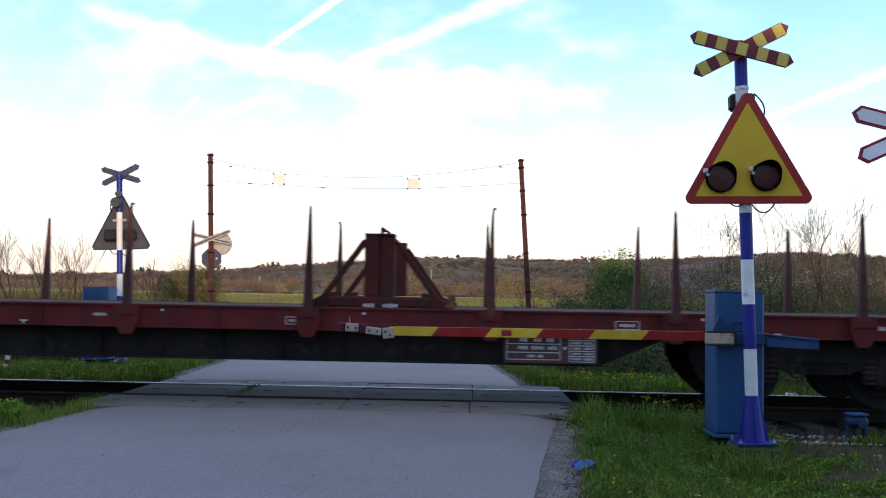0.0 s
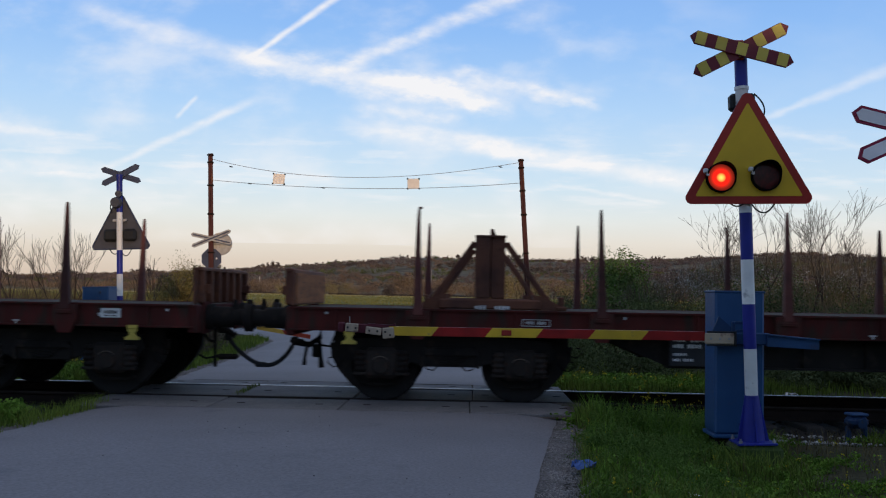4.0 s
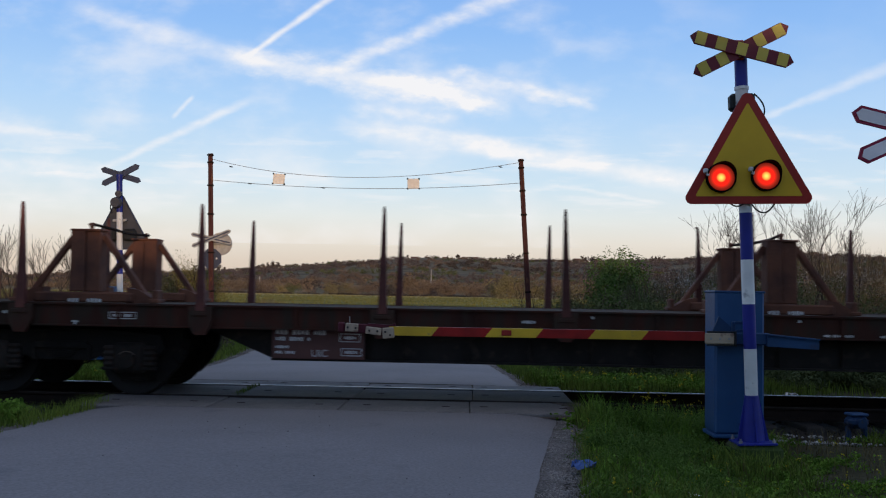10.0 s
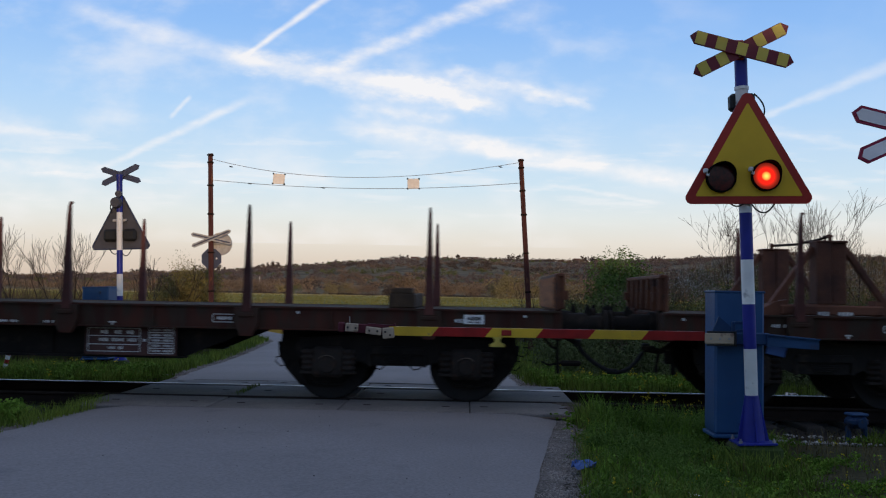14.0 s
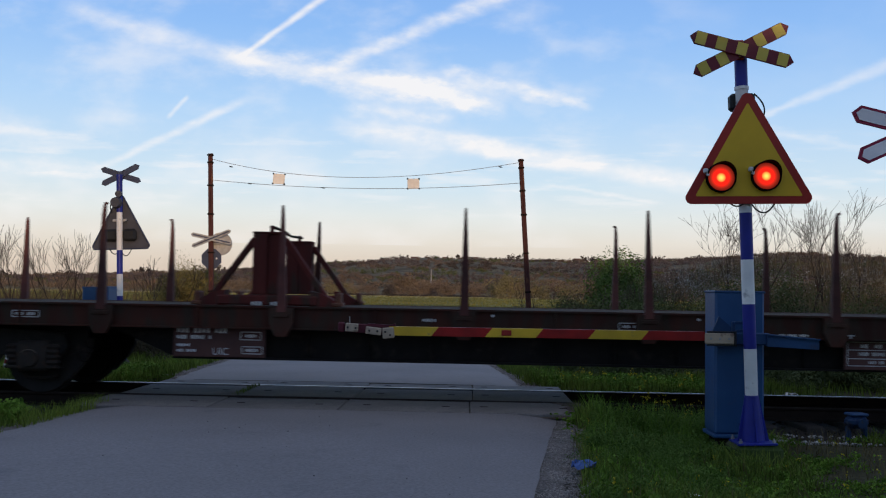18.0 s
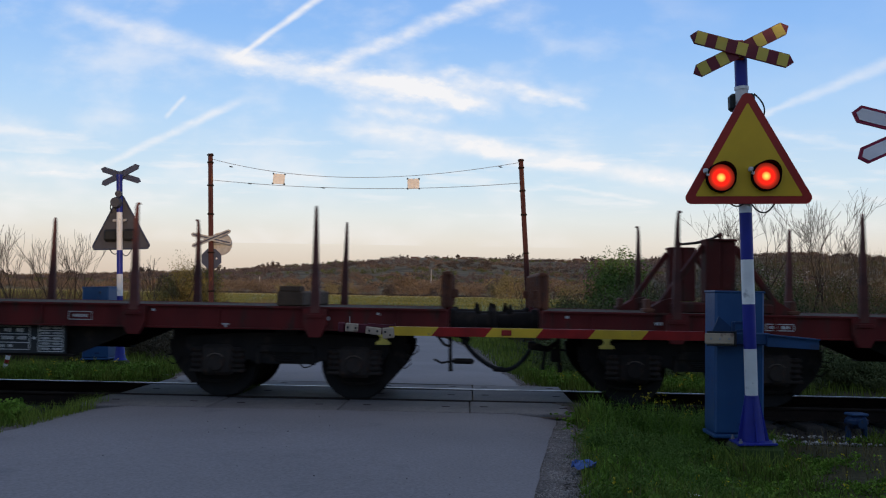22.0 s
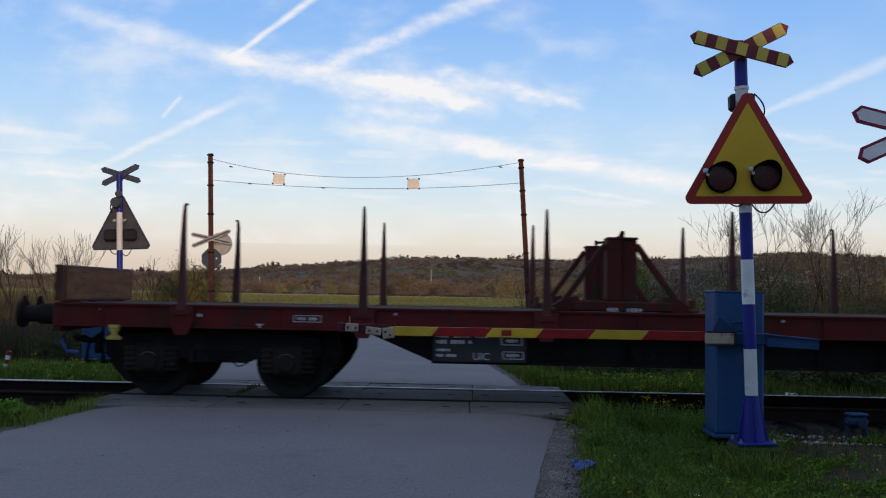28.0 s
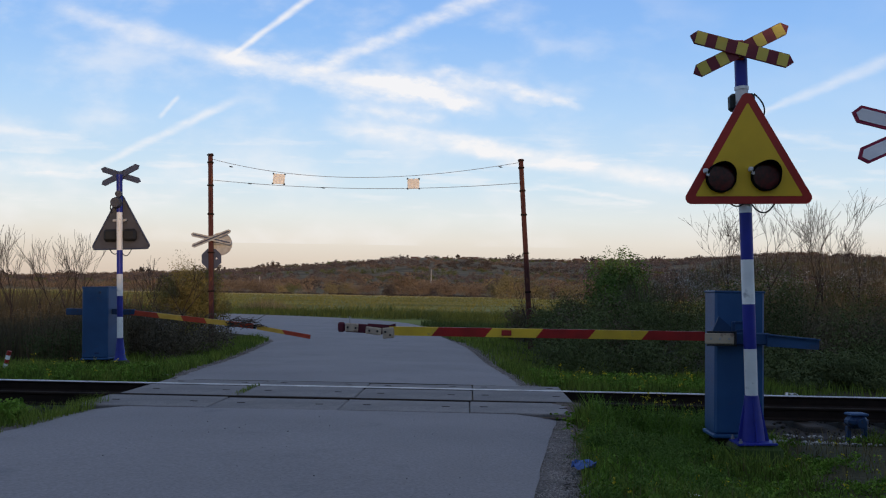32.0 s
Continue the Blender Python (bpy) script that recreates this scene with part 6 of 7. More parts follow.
def loose_stones():
    x, y = field(3.25, 8.5, 10.7, 11.75, 5200)
    k = np.exp(-((y - 11.2) / 0.4) ** 2) * (0.45 + 0.55 * (x < 4.9)) * (0.75 + 0.25 * np.sign(fbm(x, y, 3.0, 77))) > RNG.uniform(0, 1, len(x))
    x, y = x[k], y[k]
    ob = stones("ballast_stones", x, y, RNG.uniform(0.018, 0.042, len(x)), STONE, "pale loose ballast stones beside the track")
    raise_to(ob, np.maximum(-0.62 + 0.48 * np.clip(y - (YC - 2.5), 0, 0.75), zs(x, y)) - zs(x, y))
    x, y = field(-30, 30, YC - 2.4, YC + 2.4, 9000)
    k = (x < -4.95) | (x > 1.55)
    k &= (np.abs(np.abs(y - YC) - GAUGE) > 0.1)
    x, y = x[k], y[k]
    off = np.abs(y - YC)
    zz = np.where(off < 1.75, -0.255, -0.255 - (off - 1.75) * 0.48)
    ob = stones("ballast_stones", x, y, RNG.uniform(0.02, 0.045, len(x)), BALLAST_STONE, "dark broken stone between and beside the rails")
    raise_to(ob, zz - zs(x, y))
    # gravel where the asphalt crumbles
    y = RNG.uniform(5.4, 12.3, 17000)
    e = np.array([road_mid(float(b))[1] for b in y])
    x = e + 0.12 + RNG.normal(0.12, 0.16, len(y))
    stones("road_gravel", x, y, RNG.uniform(0.005, 0.015, len(x)), GRAVEL, "grey gravel along the crumbling edge of the road", 0.9)
    for side, sign, n in ((0, -1, 9000), (1, 1, 7000)):
        y = RNG.uniform(14.8, 33.0, n)
        e = np.array([road_mid(float(b))[side] for b in y])
        stones("road_gravel", e + sign * RNG.normal(0.08, 0.16, n), y, RNG.uniform(0.008, 0.022, n), GRAVEL, "grey gravel and dust along the edge of the road beyond the line", 0.9)
    y = RNG.uniform(6.0, 11.2, 45)
    x = RNG.uniform(-3.6, 0.4, 45)
    ob = stones("road_pebbles", x, y, RNG.uniform(0.004, 0.010, 45), GRAVEL_DARK, "dark pebbles scattered on the asphalt", 0.3)
    raise_to(ob, np.array([road_z(float(b)) + 0.028 for b in y]) - zs(x, y))
    y = RNG.uniform(8.0, 11.6, 3500)
    e = np.array([road_mid(float(b))[0] for b in y])
    stones("road_gravel", e + RNG.normal(-0.14, 0.16, len(y)), y, RNG.uniform(0.004, 0.014, len(y)), GRAVEL, "grey gravel along the crumbling edge of the road", 0.9)


GRAVEL_DARK = mat("dark_pebble", (0.11, 0.1, 0.095), (0.07, 0.064, 0.06), 0.95, coarse=5, fine=60, bump=0.3, island=0.4, gloss=0.1)
GRAVEL = mat("road_gravel", (0.3, 0.262, 0.235), (0.19, 0.165, 0.148), 0.95, coarse=5, fine=60, bump=0.3, island=0.4, gloss=0.1)
BALLAST_STONE = mat("dark_stone", (0.055, 0.046, 0.038), (0.03, 0.026, 0.022), 0.95, coarse=5, fine=60, bump=0.3, island=0.4, gloss=0.1)
loose_stones()


def line_side():
    for x, y in ((4.5, 11.05), (4.96, 11.0)):
        b = thing("trackside_box", pose(x, y, ground_z(x, y), 0, 0, 8), "small blue cast box on two legs beside the track", "trackside box", "boxes beside the track")
        part("case", Mesh().box((0, 0, 0.31), (0.25, 0.2, 0.15), 0.055).tube([(0, -0.09, 0.3), (0, -0.14, 0.3)], 0.055, 12).done("case", PIVOT_BLUE), b)
        part("lid", Mesh().box((0, 0, 0.395), (0.22, 0.18, 0.035), 0.015).done("lid", DULL_BLUE), b)
        for u in (-0.1, 0.1):
            part("leg", Mesh().box((u, 0, 0.11), (0.045, 0.07, 0.3), 0.008).done("leg", PIVOT_BLUE), b)
    rnd = random.Random(3)
    for x, y, s, ma, label in ((0.98, 7.95, 0.1, TAG_BLUE, "crumpled blue plastic bag in the grass"), (1.75, 7.35, 0.06, WHITE, "crumpled white paper in the grass"), (5.4, 15.9, 0.1, WHITE, "white litter beside the track")):
        m = Mesh()
        vs = []
        for j in range(6):
            for i in range(6):
                vs.append((s * (i / 2.5 - 1) * rnd.uniform(0.7, 1.1), s * (j / 2.5 - 1) * rnd.uniform(0.6, 1.0), 0.03 + s * rnd.uniform(0, 0.7)))
        m.add(vs, [(j * 6 + i, j * 6 + i + 1, j * 6 + i + 7, j * 6 + i + 6) for j in range(5) for i in range(5)])
        thing("litter", pose(x, y, ground_z(x, y) + 0.03), label, "litter", data=m.done("litter", ma))
    p = thing("marker_post", pose(-8.66, 17.2, ground_z(-8.66, 17.2) - 0.2, 0, 14, 0), "short leaning post with pale and pink bands", "marker post")
    part("post", Mesh().tube([(0, 0, 0), (0, 0, 0.34)], 0.03, 10).done("post", GALV, True), p)
    for z in (0.34, 0.5):
        part("band", Mesh().tube([(0, 0, z), (0, 0, z + 0.08)], 0.04, 10).done("band", WHITE, True), p)
        part("band", Mesh().tube([(0, 0, z + 0.08), (0, 0, z + 0.16)], 0.04, 10).done("band", SIGN_RED, True), p)


line_side()


# ---- the train ----
LENGTH, AXLE_OUT, BOGIE = 20.95, 0.9, 7.73
SPEED, SLOW, START = 13.18374, -0.0077124, -13.3754
STAKES = [-8.148 + 2.328 * i for i in range(8)]
# how far each wagon sits from the even spacing of the train
SLACK = [0.0, -0.09, -0.17, 0.0, 0.06, -0.06, 0.0, -0.1, -0.065, -0.13, -0.19, -0.08, -0.167, -0.1, -0.02, 0.03, 0.0, 0.17]
MESHES = {}


def shared(key, make):
    if key not in MESHES:
        MESHES[key] = make()
    return MESHES[key]


def sill_mesh(paint):
    m = Mesh()
    m.prism([(-0.03, 0.93), (0.03, 0.93), (0.03, 1.2), (-0.03, 1.2)], -9.8, 9.8, "x")
    m.prism([(-0.07, 0.915), (0.03, 0.915), (0.03, 0.935), (-0.07, 0.935)], -9.8, 9.8, "x")
    m.prism([(-0.07, 1.19), (0.03, 1.19), (0.03, 1.215), (-0.07, 1.215)], -9.8, 9.8, "x")
    for i in range(9):
        m.box((-9.2 + 2.3 * i, -0.045, 1.06), (0.03, 0.04, 0.24), 0.004)
    return m.done("side_sill", paint)


def girder_mesh():
    m = Mesh()
    m.prism([(-5.9, 0.93), (-4.95, 0.53), (4.95, 0.53), (5.9, 0.93)], -0.012, 0.012)
    m.prism([(-4.95, 0.51), (4.95, 0.51), (4.95, 0.535), (-4.95, 0.535)], -0.11, 0.11)
    for i in range(13):
        m.box((-4.8 + 0.8 * i, -0.03, 0.73), (0.015, 0.07, 0.38))
    return m.done("girder", BLACK)


def frame_mesh():
    m = Mesh()
    m.box((0, 0, 1.02), (19.4, 0.5, 0.3))
    for i in range(14):
        m.box((-9.1 + 1.4 * i, 0, 1.04), (0.14, 2.56, 0.22))
    for s in (-1, 1):
        m.box((s * BOGIE, 0, 0.95), (1.3, 0.6, 0.14))
        m.tube([(s * 3.4, 0.5, 0.62), (s * 1.9, 0.5, 0.62)], 0.2, 12)
    m.tube([(-2.6, -0.55, 0.7), (2.6, -0.55, 0.7)], 0.025, 6)
    m.box((-0.6, -0.45, 0.68), (0.5, 0.4, 0.25), 0.03)
    return m.done("underframe", BLACK)


def headstock_mesh(paint):
    m = Mesh().box((0, 0, 1.03), (0.12, 2.68, 0.36), 0.015)
    m.box((0.05, 0.875, 1.04), (0.05, 0.42, 0.42), 0.01).box((0.05, -0.875, 1.04), (0.05, 0.42, 0.42), 0.01)
    return m.done("headstock", paint)


def flap_mesh():
    m = Mesh().box((0, 0, 0.24), (0.05, 2.52, 0.47), 0.008)
    for i in range(7):
        m.box((0.06, -1.17 + 0.39 * i, 0.24), (0.09, 0.07, 0.44), 0.012)
    m.box((0.05, 0, 0.46), (0.08, 2.52, 0.05), 0.01)
    m.box((0.06, -1.1, 0.2), (0.2, 0.05, 0.12), 0.01).box((0.06, 1.1, 0.2), (0.2, 0.05, 0.12), 0.01)
    return m.done("end_flap", FLAP)


def stake_mesh(kind):
    hs, bend = 1.31, (0.0 if kind == 0 else 0.015)
    m = Mesh()
    vs, fs = [], []
    prof = [(-0.06, 0.058, 0.05), (0.25, 0.049, 0.045), (0.75, 0.034, 0.034), (1.15, 0.022, 0.025), (1.26, 0.018, 0.021), (hs, 0.011, 0.015)]
    for z, w, d in prof:
        off = bend * max(0, (z - 0.9) / 0.4) ** 2
        vs += [(-w + off, -d, z), (w + off, -d, z), (w + off, d, z), (-w + off, d, z)]
    for i in range(len(prof) - 1):
        for k in range(4):
            a, b = i * 4 + k, i * 4 + (k + 1) % 4
            fs.append((a, b, b + 4, a + 4))
    fs += [(3, 2, 1, 0), tuple(len(vs) - 4 + k for k in range(4))]
    m.add(vs, fs)
    if kind:
        m.box((bend + 0.015, 0, hs - 0.01), (0.05, 0.03, 0.03), 0.006)
    return m.done("stake", STAKE)


def pocket_mesh(paint):
    m = Mesh()
    m.prism([(-0.15, 1.19), (-0.15, 1.0), (-0.11, 0.9), (-0.07, 0.83), (0.07, 0.83), (0.11, 0.9), (0.15, 1.0), (0.15, 1.19)], -0.045, 0.045)
    m.box((0, -0.055, 1.1), (0.2, 0.03, 0.05), 0.006)
    return m.done("stake_pocket", paint)


def wheelset_mesh():
    m = Mesh()
    prof = [(0.0, 0.075), (0.0, 0.46), (0.105, 0.465), (0.11, 0.49), (0.135, 0.487), (0.137, 0.41), (0.10, 0.39), (0.08, 0.18), (0.12, 0.11), (0.12, 0.075)]
    for s in (-1, 1):
        seg, vs, fs = 32, [], []
        for yy, rr in prof:
            for k in range(seg):
                t = 2 * math.pi * k / seg
                vs.append((rr * math.cos(t), s * (0.82 - yy), rr * math.sin(t)))
        n = len(prof)
        for i in range(n - 1):
            for k in range(seg):
                fs.append((i * seg + k, i * seg + (k + 1) % seg, (i + 1) * seg + (k + 1) % seg, (i + 1) * seg + k))
        m.add(vs, fs)
    m.tube([(0, -1.05, 0), (0, 1.05, 0)], 0.075, 14)
    return m.done("wheelset", WHEEL, True)


def side_frame_mesh():
    out = [(-1.35, 0.62), (-1.3, 0.8), (-0.45, 0.86), (0.45, 0.86), (1.3, 0.8), (1.35, 0.62), (1.12, 0.38), (0.72, 0.38), (0.5, 0.52), (0.36, 0.46), (-0.36, 0.46), (-0.5, 0.52), (-0.72, 0.38), (-1.12, 0.38)]
    m = Mesh().prism(out, -0.07, 0.07)
    m.box((0, -0.09, 0.66), (0.7, 0.06, 0.1), 0.01)
    m.prism([(-1.56, 0.62), (-1.54, 0.92), (1.54, 0.92), (1.56, 0.62), (1.3, 0.5), (-1.3, 0.5)], 0.1, 0.16)
    for s in (-1, 1):
        # brake blocks hanging outside the wheels
        m.prism([(s * 1.6, 0.74), (s * 1.58, 0.56), (s * 1.48, 0.38), (s * 1.29, 0.17), (s * 1.18, 0.18), (s * 1.3, 0.4), (s * 1.36, 0.7)][::s], 0.12, 0.24)
        m.tube([(s * 1.18, 0.1, 0.24), (s * 1.05, 0.1, 0.2), (s * 0.75, 0.1, 0.2), (s * 0.5, 0.1, 0.44)], 0.022, 6)
        m.box((s * 0.36, -0.085, 0.56), (0.05, 0.05, 0.22), 0.01)
    for i in range(6):
        m.box((0, -0.075, 0.5 + 0.025 * i), (0.24 + 0.05 * i, 0.05, 0.02), 0.004)
    m.box((0, -0.06, 0.88), (0.3, 0.16, 0.08), 0.015)
    return m.done("side_frame", BLACK)


def rim_mesh():
    pts = [(0.115 * math.cos(t), 0, 0.09 * math.sin(t)) for t in [radians(30 + 12 * i) for i in range(11)]]
    return Mesh().tube(pts, 0.006, 6).done("worn_rim", DULL_GREY)


def wire_loop_mesh():
    m = Mesh().tube([(0, 0, 0.1), (0.05, 0, 0.02), (0.13, 0, 0.0), (0.2, 0, 0.06), (0.19, 0, 0.12), (0.12, 0, 0.13)], 0.009, 6)
    return m.done("wire_loop", RUST)


def axlebox_mesh():
    m = Mesh().box((0, 0, 0.5), (0.42, 0.22, 0.4), 0.05)
    m.tube([(0, -0.1, 0.47), (0, -0.15, 0.47)], [0.12, 0.1], 16)
    m.box((0, 0, 0.36), (0.72, 0.16, 0.04), 0.01)
    return m.done("axlebox", GEAR, True)


def spring_mesh():
    pts, rad = [], []
    for i in range(9):
        pts.append((0, 0, 0.38 + 0.035 * i))
        rad.append(0.105 if i % 2 else 0.08)
    return Mesh().tube(pts, rad, 10).done("spring", GEAR, True)


def buffer_mesh():
    m = Mesh().tube([(0, 0, 0), (0.08, 0, 0), (0.085, 0, 0), (0.34, 0, 0), (0.345, 0, 0), (0.56, 0, 0)], [0.17, 0.17, 0.14, 0.135, 0.11, 0.11], 16)
    m.tube([(0.545, 0, 0), (0.56, 0, 0), (0.6, 0, 0), (0.615, 0, 0)], [0.12, 0.185, 0.19, 0.15], 24)
    return m.done("buffer", BLACK, True)


def coupling_mesh():
    m = Mesh().box((0.18, 0, 1.03), (0.36, 0.06, 0.1), 0.02)
    m.prism([(0.34, 1.08), (0.46, 1.09), (0.5, 1.02), (0.44, 0.95), (0.4, 0.99), (0.42, 1.03), (0.34, 1.0)], -0.03, 0.03)
    for s in (-1, 1):
        m.tube([(0.4, s * 0.07, 1.02), (0.52, s * 0.08, 0.97), (0.62, s * 0.07, 0.96)], 0.024, 8)
    m.tube([(0.55, -0.17, 0.96), (0.55, 0.17, 0.96)], 0.03, 8)
    return m.done("draw_hook", BLACK)


def cock_mesh():
    """Brake pipe end at the rear: a bracket with a cock and two hanging prongs."""
    m = Mesh().tube([(-0.1, -0.4, 0.74), (0.02, -0.42, 0.7), (0.16, -0.42, 0.68), (0.3, -0.42, 0.78), (0.32, -0.42, 0.95)], [0.04, 0.045, 0.04, 0.035, 0.03], 8)
    m.box((0.0, -0.42, 0.71), (0.16, 0.08, 0.09), 0.02)
    m.tube([(0.13, -0.43, 0.7), (0.1, -0.43, 0.52), (0.09, -0.43, 0.4)], [0.026, 0.02, 0.032], 8)
    m.tube([(0.29, -0.43, 0.74), (0.31, -0.43, 0.55), (0.33, -0.43, 0.37)], [0.034, 0.028, 0.04], 8)
    m.box((0.25, -0.43, 0.6), (0.1, 0.07, 0.18), 0.02)
    m.tube([(0.3, -0.42, 0.68), (0.44, -0.42, 0.66), (0.5, -0.42, 0.8)], 0.018, 6)
    return m.done("brake_pipe", BLACK)


def step_mesh():
    """Hanging rod at the front end with a shunter's step and a bent wire."""
    m = Mesh().tube([(0.02, -0.5, 0.96), (0.02, -0.5, 0.6), (0.03, -0.5, 0.36)], [0.024, 0.022, 0.03], 8)
    m.box((0.2, -0.5, 0.5), (0.3, 0.1, 0.075), 0.03)
    m.tube([(0.05, -0.5, 0.5), (-0.1, -0.5, 0.47), (-0.2, -0.5, 0.52)], 0.016, 6)
    m.tube([(-0.18, -0.5, 0.86), (-0.06, -0.5, 0.72), (0.0, -0.5, 0.7)], 0.02, 6)
    return m.done("end_step", BLACK)


def pipe_mesh():
    m = Mesh().tube([(0.0, -0.42, 0.94), (0.14, -0.42, 0.86), (0.28, -0.4, 0.78)], [0.04, 0.045, 0.036], 8)
    m.box((0.1, -0.42, 0.86), (0.14, 0.09, 0.09), 0.025)
    return m.done("brake_pipe", BLACK)


def hose_mesh():
    pts = []
    for i in range(25):
        t = i / 24
        pts.append((-0.05 - 0.92 * t, -0.4 + 0.02 * math.sin(t * 9), 0.74 - 0.36 * (4 * t * (1 - t)) ** 0.8 + 0.03 * t - 0.03 * math.sin(t * 6.28)))
    m = Mesh().tube(pts, 0.03, 8)
    m.box(pts[0], (0.1, 0.08, 0.09), 0.015).box(pts[12], (0.16, 0.07, 0.07), 0.02).box(pts[24], (0.1, 0.08, 0.1), 0.015)
    return m.done("brake_hose", RUBBER, True)


def lug_spike_mesh():
    """An upright lug on the buffer shroud."""
    return Mesh().prism([(-0.05, 0.02), (0.05, 0.02), (0.02, 0.15), (-0.015, 0.16)], -0.02, 0.02).done("buffer_lug", BLACK)


def handwheel_mesh():
    m = Mesh()
    ring = [(0.2 * math.cos(t), 0, 0.2 * math.sin(t)) for t in [2 * math.pi * i / 28 for i in range(29)]]
    m.tube(ring, 0.022, 8, caps=False)
    for i in range(5):
        t = 2 * math.pi * i / 5 + 0.3
        m.tube([(0, 0.01, 0), (0.2 * math.cos(t), 0, 0.2 * math.sin(t))], 0.014, 6)
    m.tube([(0, -0.02, 0), (0, 0.25, 0)], 0.03, 10)
    return m.done("handwheel", HOOK_YELLOW, True)


def hook_mesh():
    m = Mesh().prism([(-0.07, 0.01), (0.07, 0.01), (0.06, -0.06), (0.035, -0.09), (0.04, -0.12), (0.095, -0.15), (0.09, -0.18), (-0.09, -0.18), (-0.095, -0.15), (-0.04, -0.12), (-0.035, -0.09), (-0.06, -0.06)], -0.02, 0.02)
    m.box((0, -0.02, -0.02), (0.13, 0.02, 0.04), 0.006)
    return m.done("rope_hook", HOOK_YELLOW)


def bars(rows, t=0.004):
    """Lettering too small to read, as plain bars: rows of (x, z, length, height)."""
    m = Mesh()
    for x, z, w, h in rows:
        n = max(1, int(w / (h * 0.9)))
        for i in range(n):
            if n > 5 and i % 5 == 3:
                continue
            m.box((x + (i + 0.5) * w / n, 0, z), (w / n * 0.66, t, h * (1.0 if i % 3 else 0.8)))
    return m


def framed(x0, z0, x1, z1, lw=0.009):
    m = Mesh()
    m.box(((x0 + x1) / 2, 0, z0), (x1 - x0, 0.004, lw)).box(((x0 + x1) / 2, 0, z1), (x1 - x0, 0.004, lw))
    m.box((x0, 0, (z0 + z1) / 2), (lw, 0.004, z1 - z0)).box((x1, 0, (z0 + z1) / 2), (lw, 0.004, z1 - z0))
    return m


def letters(text, size, material):
    cu = bpy.data.curves.new("lettering", "FONT")
    cu.body, cu.size, cu.extrude, cu.align_x, cu.align_y = text, size, 0.002, "CENTER", "CENTER"
    ob = bpy.data.objects.new("lettering", cu)
    me = bpy.data.meshes.new_from_object(ob)
    bpy.data.objects.remove(ob)
    me.transform(Matrix.Rotation(radians(90), 4, "X"))
    me.materials.clear()
    me.materials.append(material)
    return me


def number_plate_marks():
    m = bars([(-0.56, 0.14, 0.66, 0.06), (-0.56, 0.055, 0.46, 0.05), (-0.56, -0.05, 0.18, 0.035), (-0.56, -0.12, 0.26, 0.035)])
    f = framed(0.28, 0.03, 0.54, 0.13)
    f2 = framed(0.3, -0.15, 0.56, -0.06)
    m.add(f.v, f.f).add(f2.v, f2.f)
    b2 = bars([(0.33, 0.08, 0.16, 0.04), (0.34, -0.105, 0.17, 0.04)])
    return m.add(b2.v, b2.f)


def table_plate_marks():
    m = framed(-0.56, -0.15, 0.12, 0.15)
    for z in (-0.06, 0.05):
        m.box((-0.22, 0, z), (0.68, 0.004, 0.01))
    b = bars([(-0.4, 0.1, 0.1, 0.05), (-0.22, 0.1, 0.1, 0.05), (-0.06, 0.1, 0.1, 0.05), (-0.42, 0.0, 0.5, 0.045), (-0.3, -0.105, 0.2, 0.035)])
    m.add(b.v, b.f)
    f = framed(0.24, -0.17, 0.56, 0.17)
    m.add(f.v, f.f)
    for i in range(1, 5):
        m.box((0.4, 0, -0.17 + 0.068 * i), (0.32, 0.004, 0.012))
    b = bars([(0.27, -0.136 + 0.068 * i, 0.12, 0.03) for i in range(5)] + [(0.42, -0.136 + 0.068 * i, 0.12, 0.03) for i in range(5)])
    return m.add(b.v, b.f).box((0.18, 0, 0.0), (0.035, 0.004, 0.035))


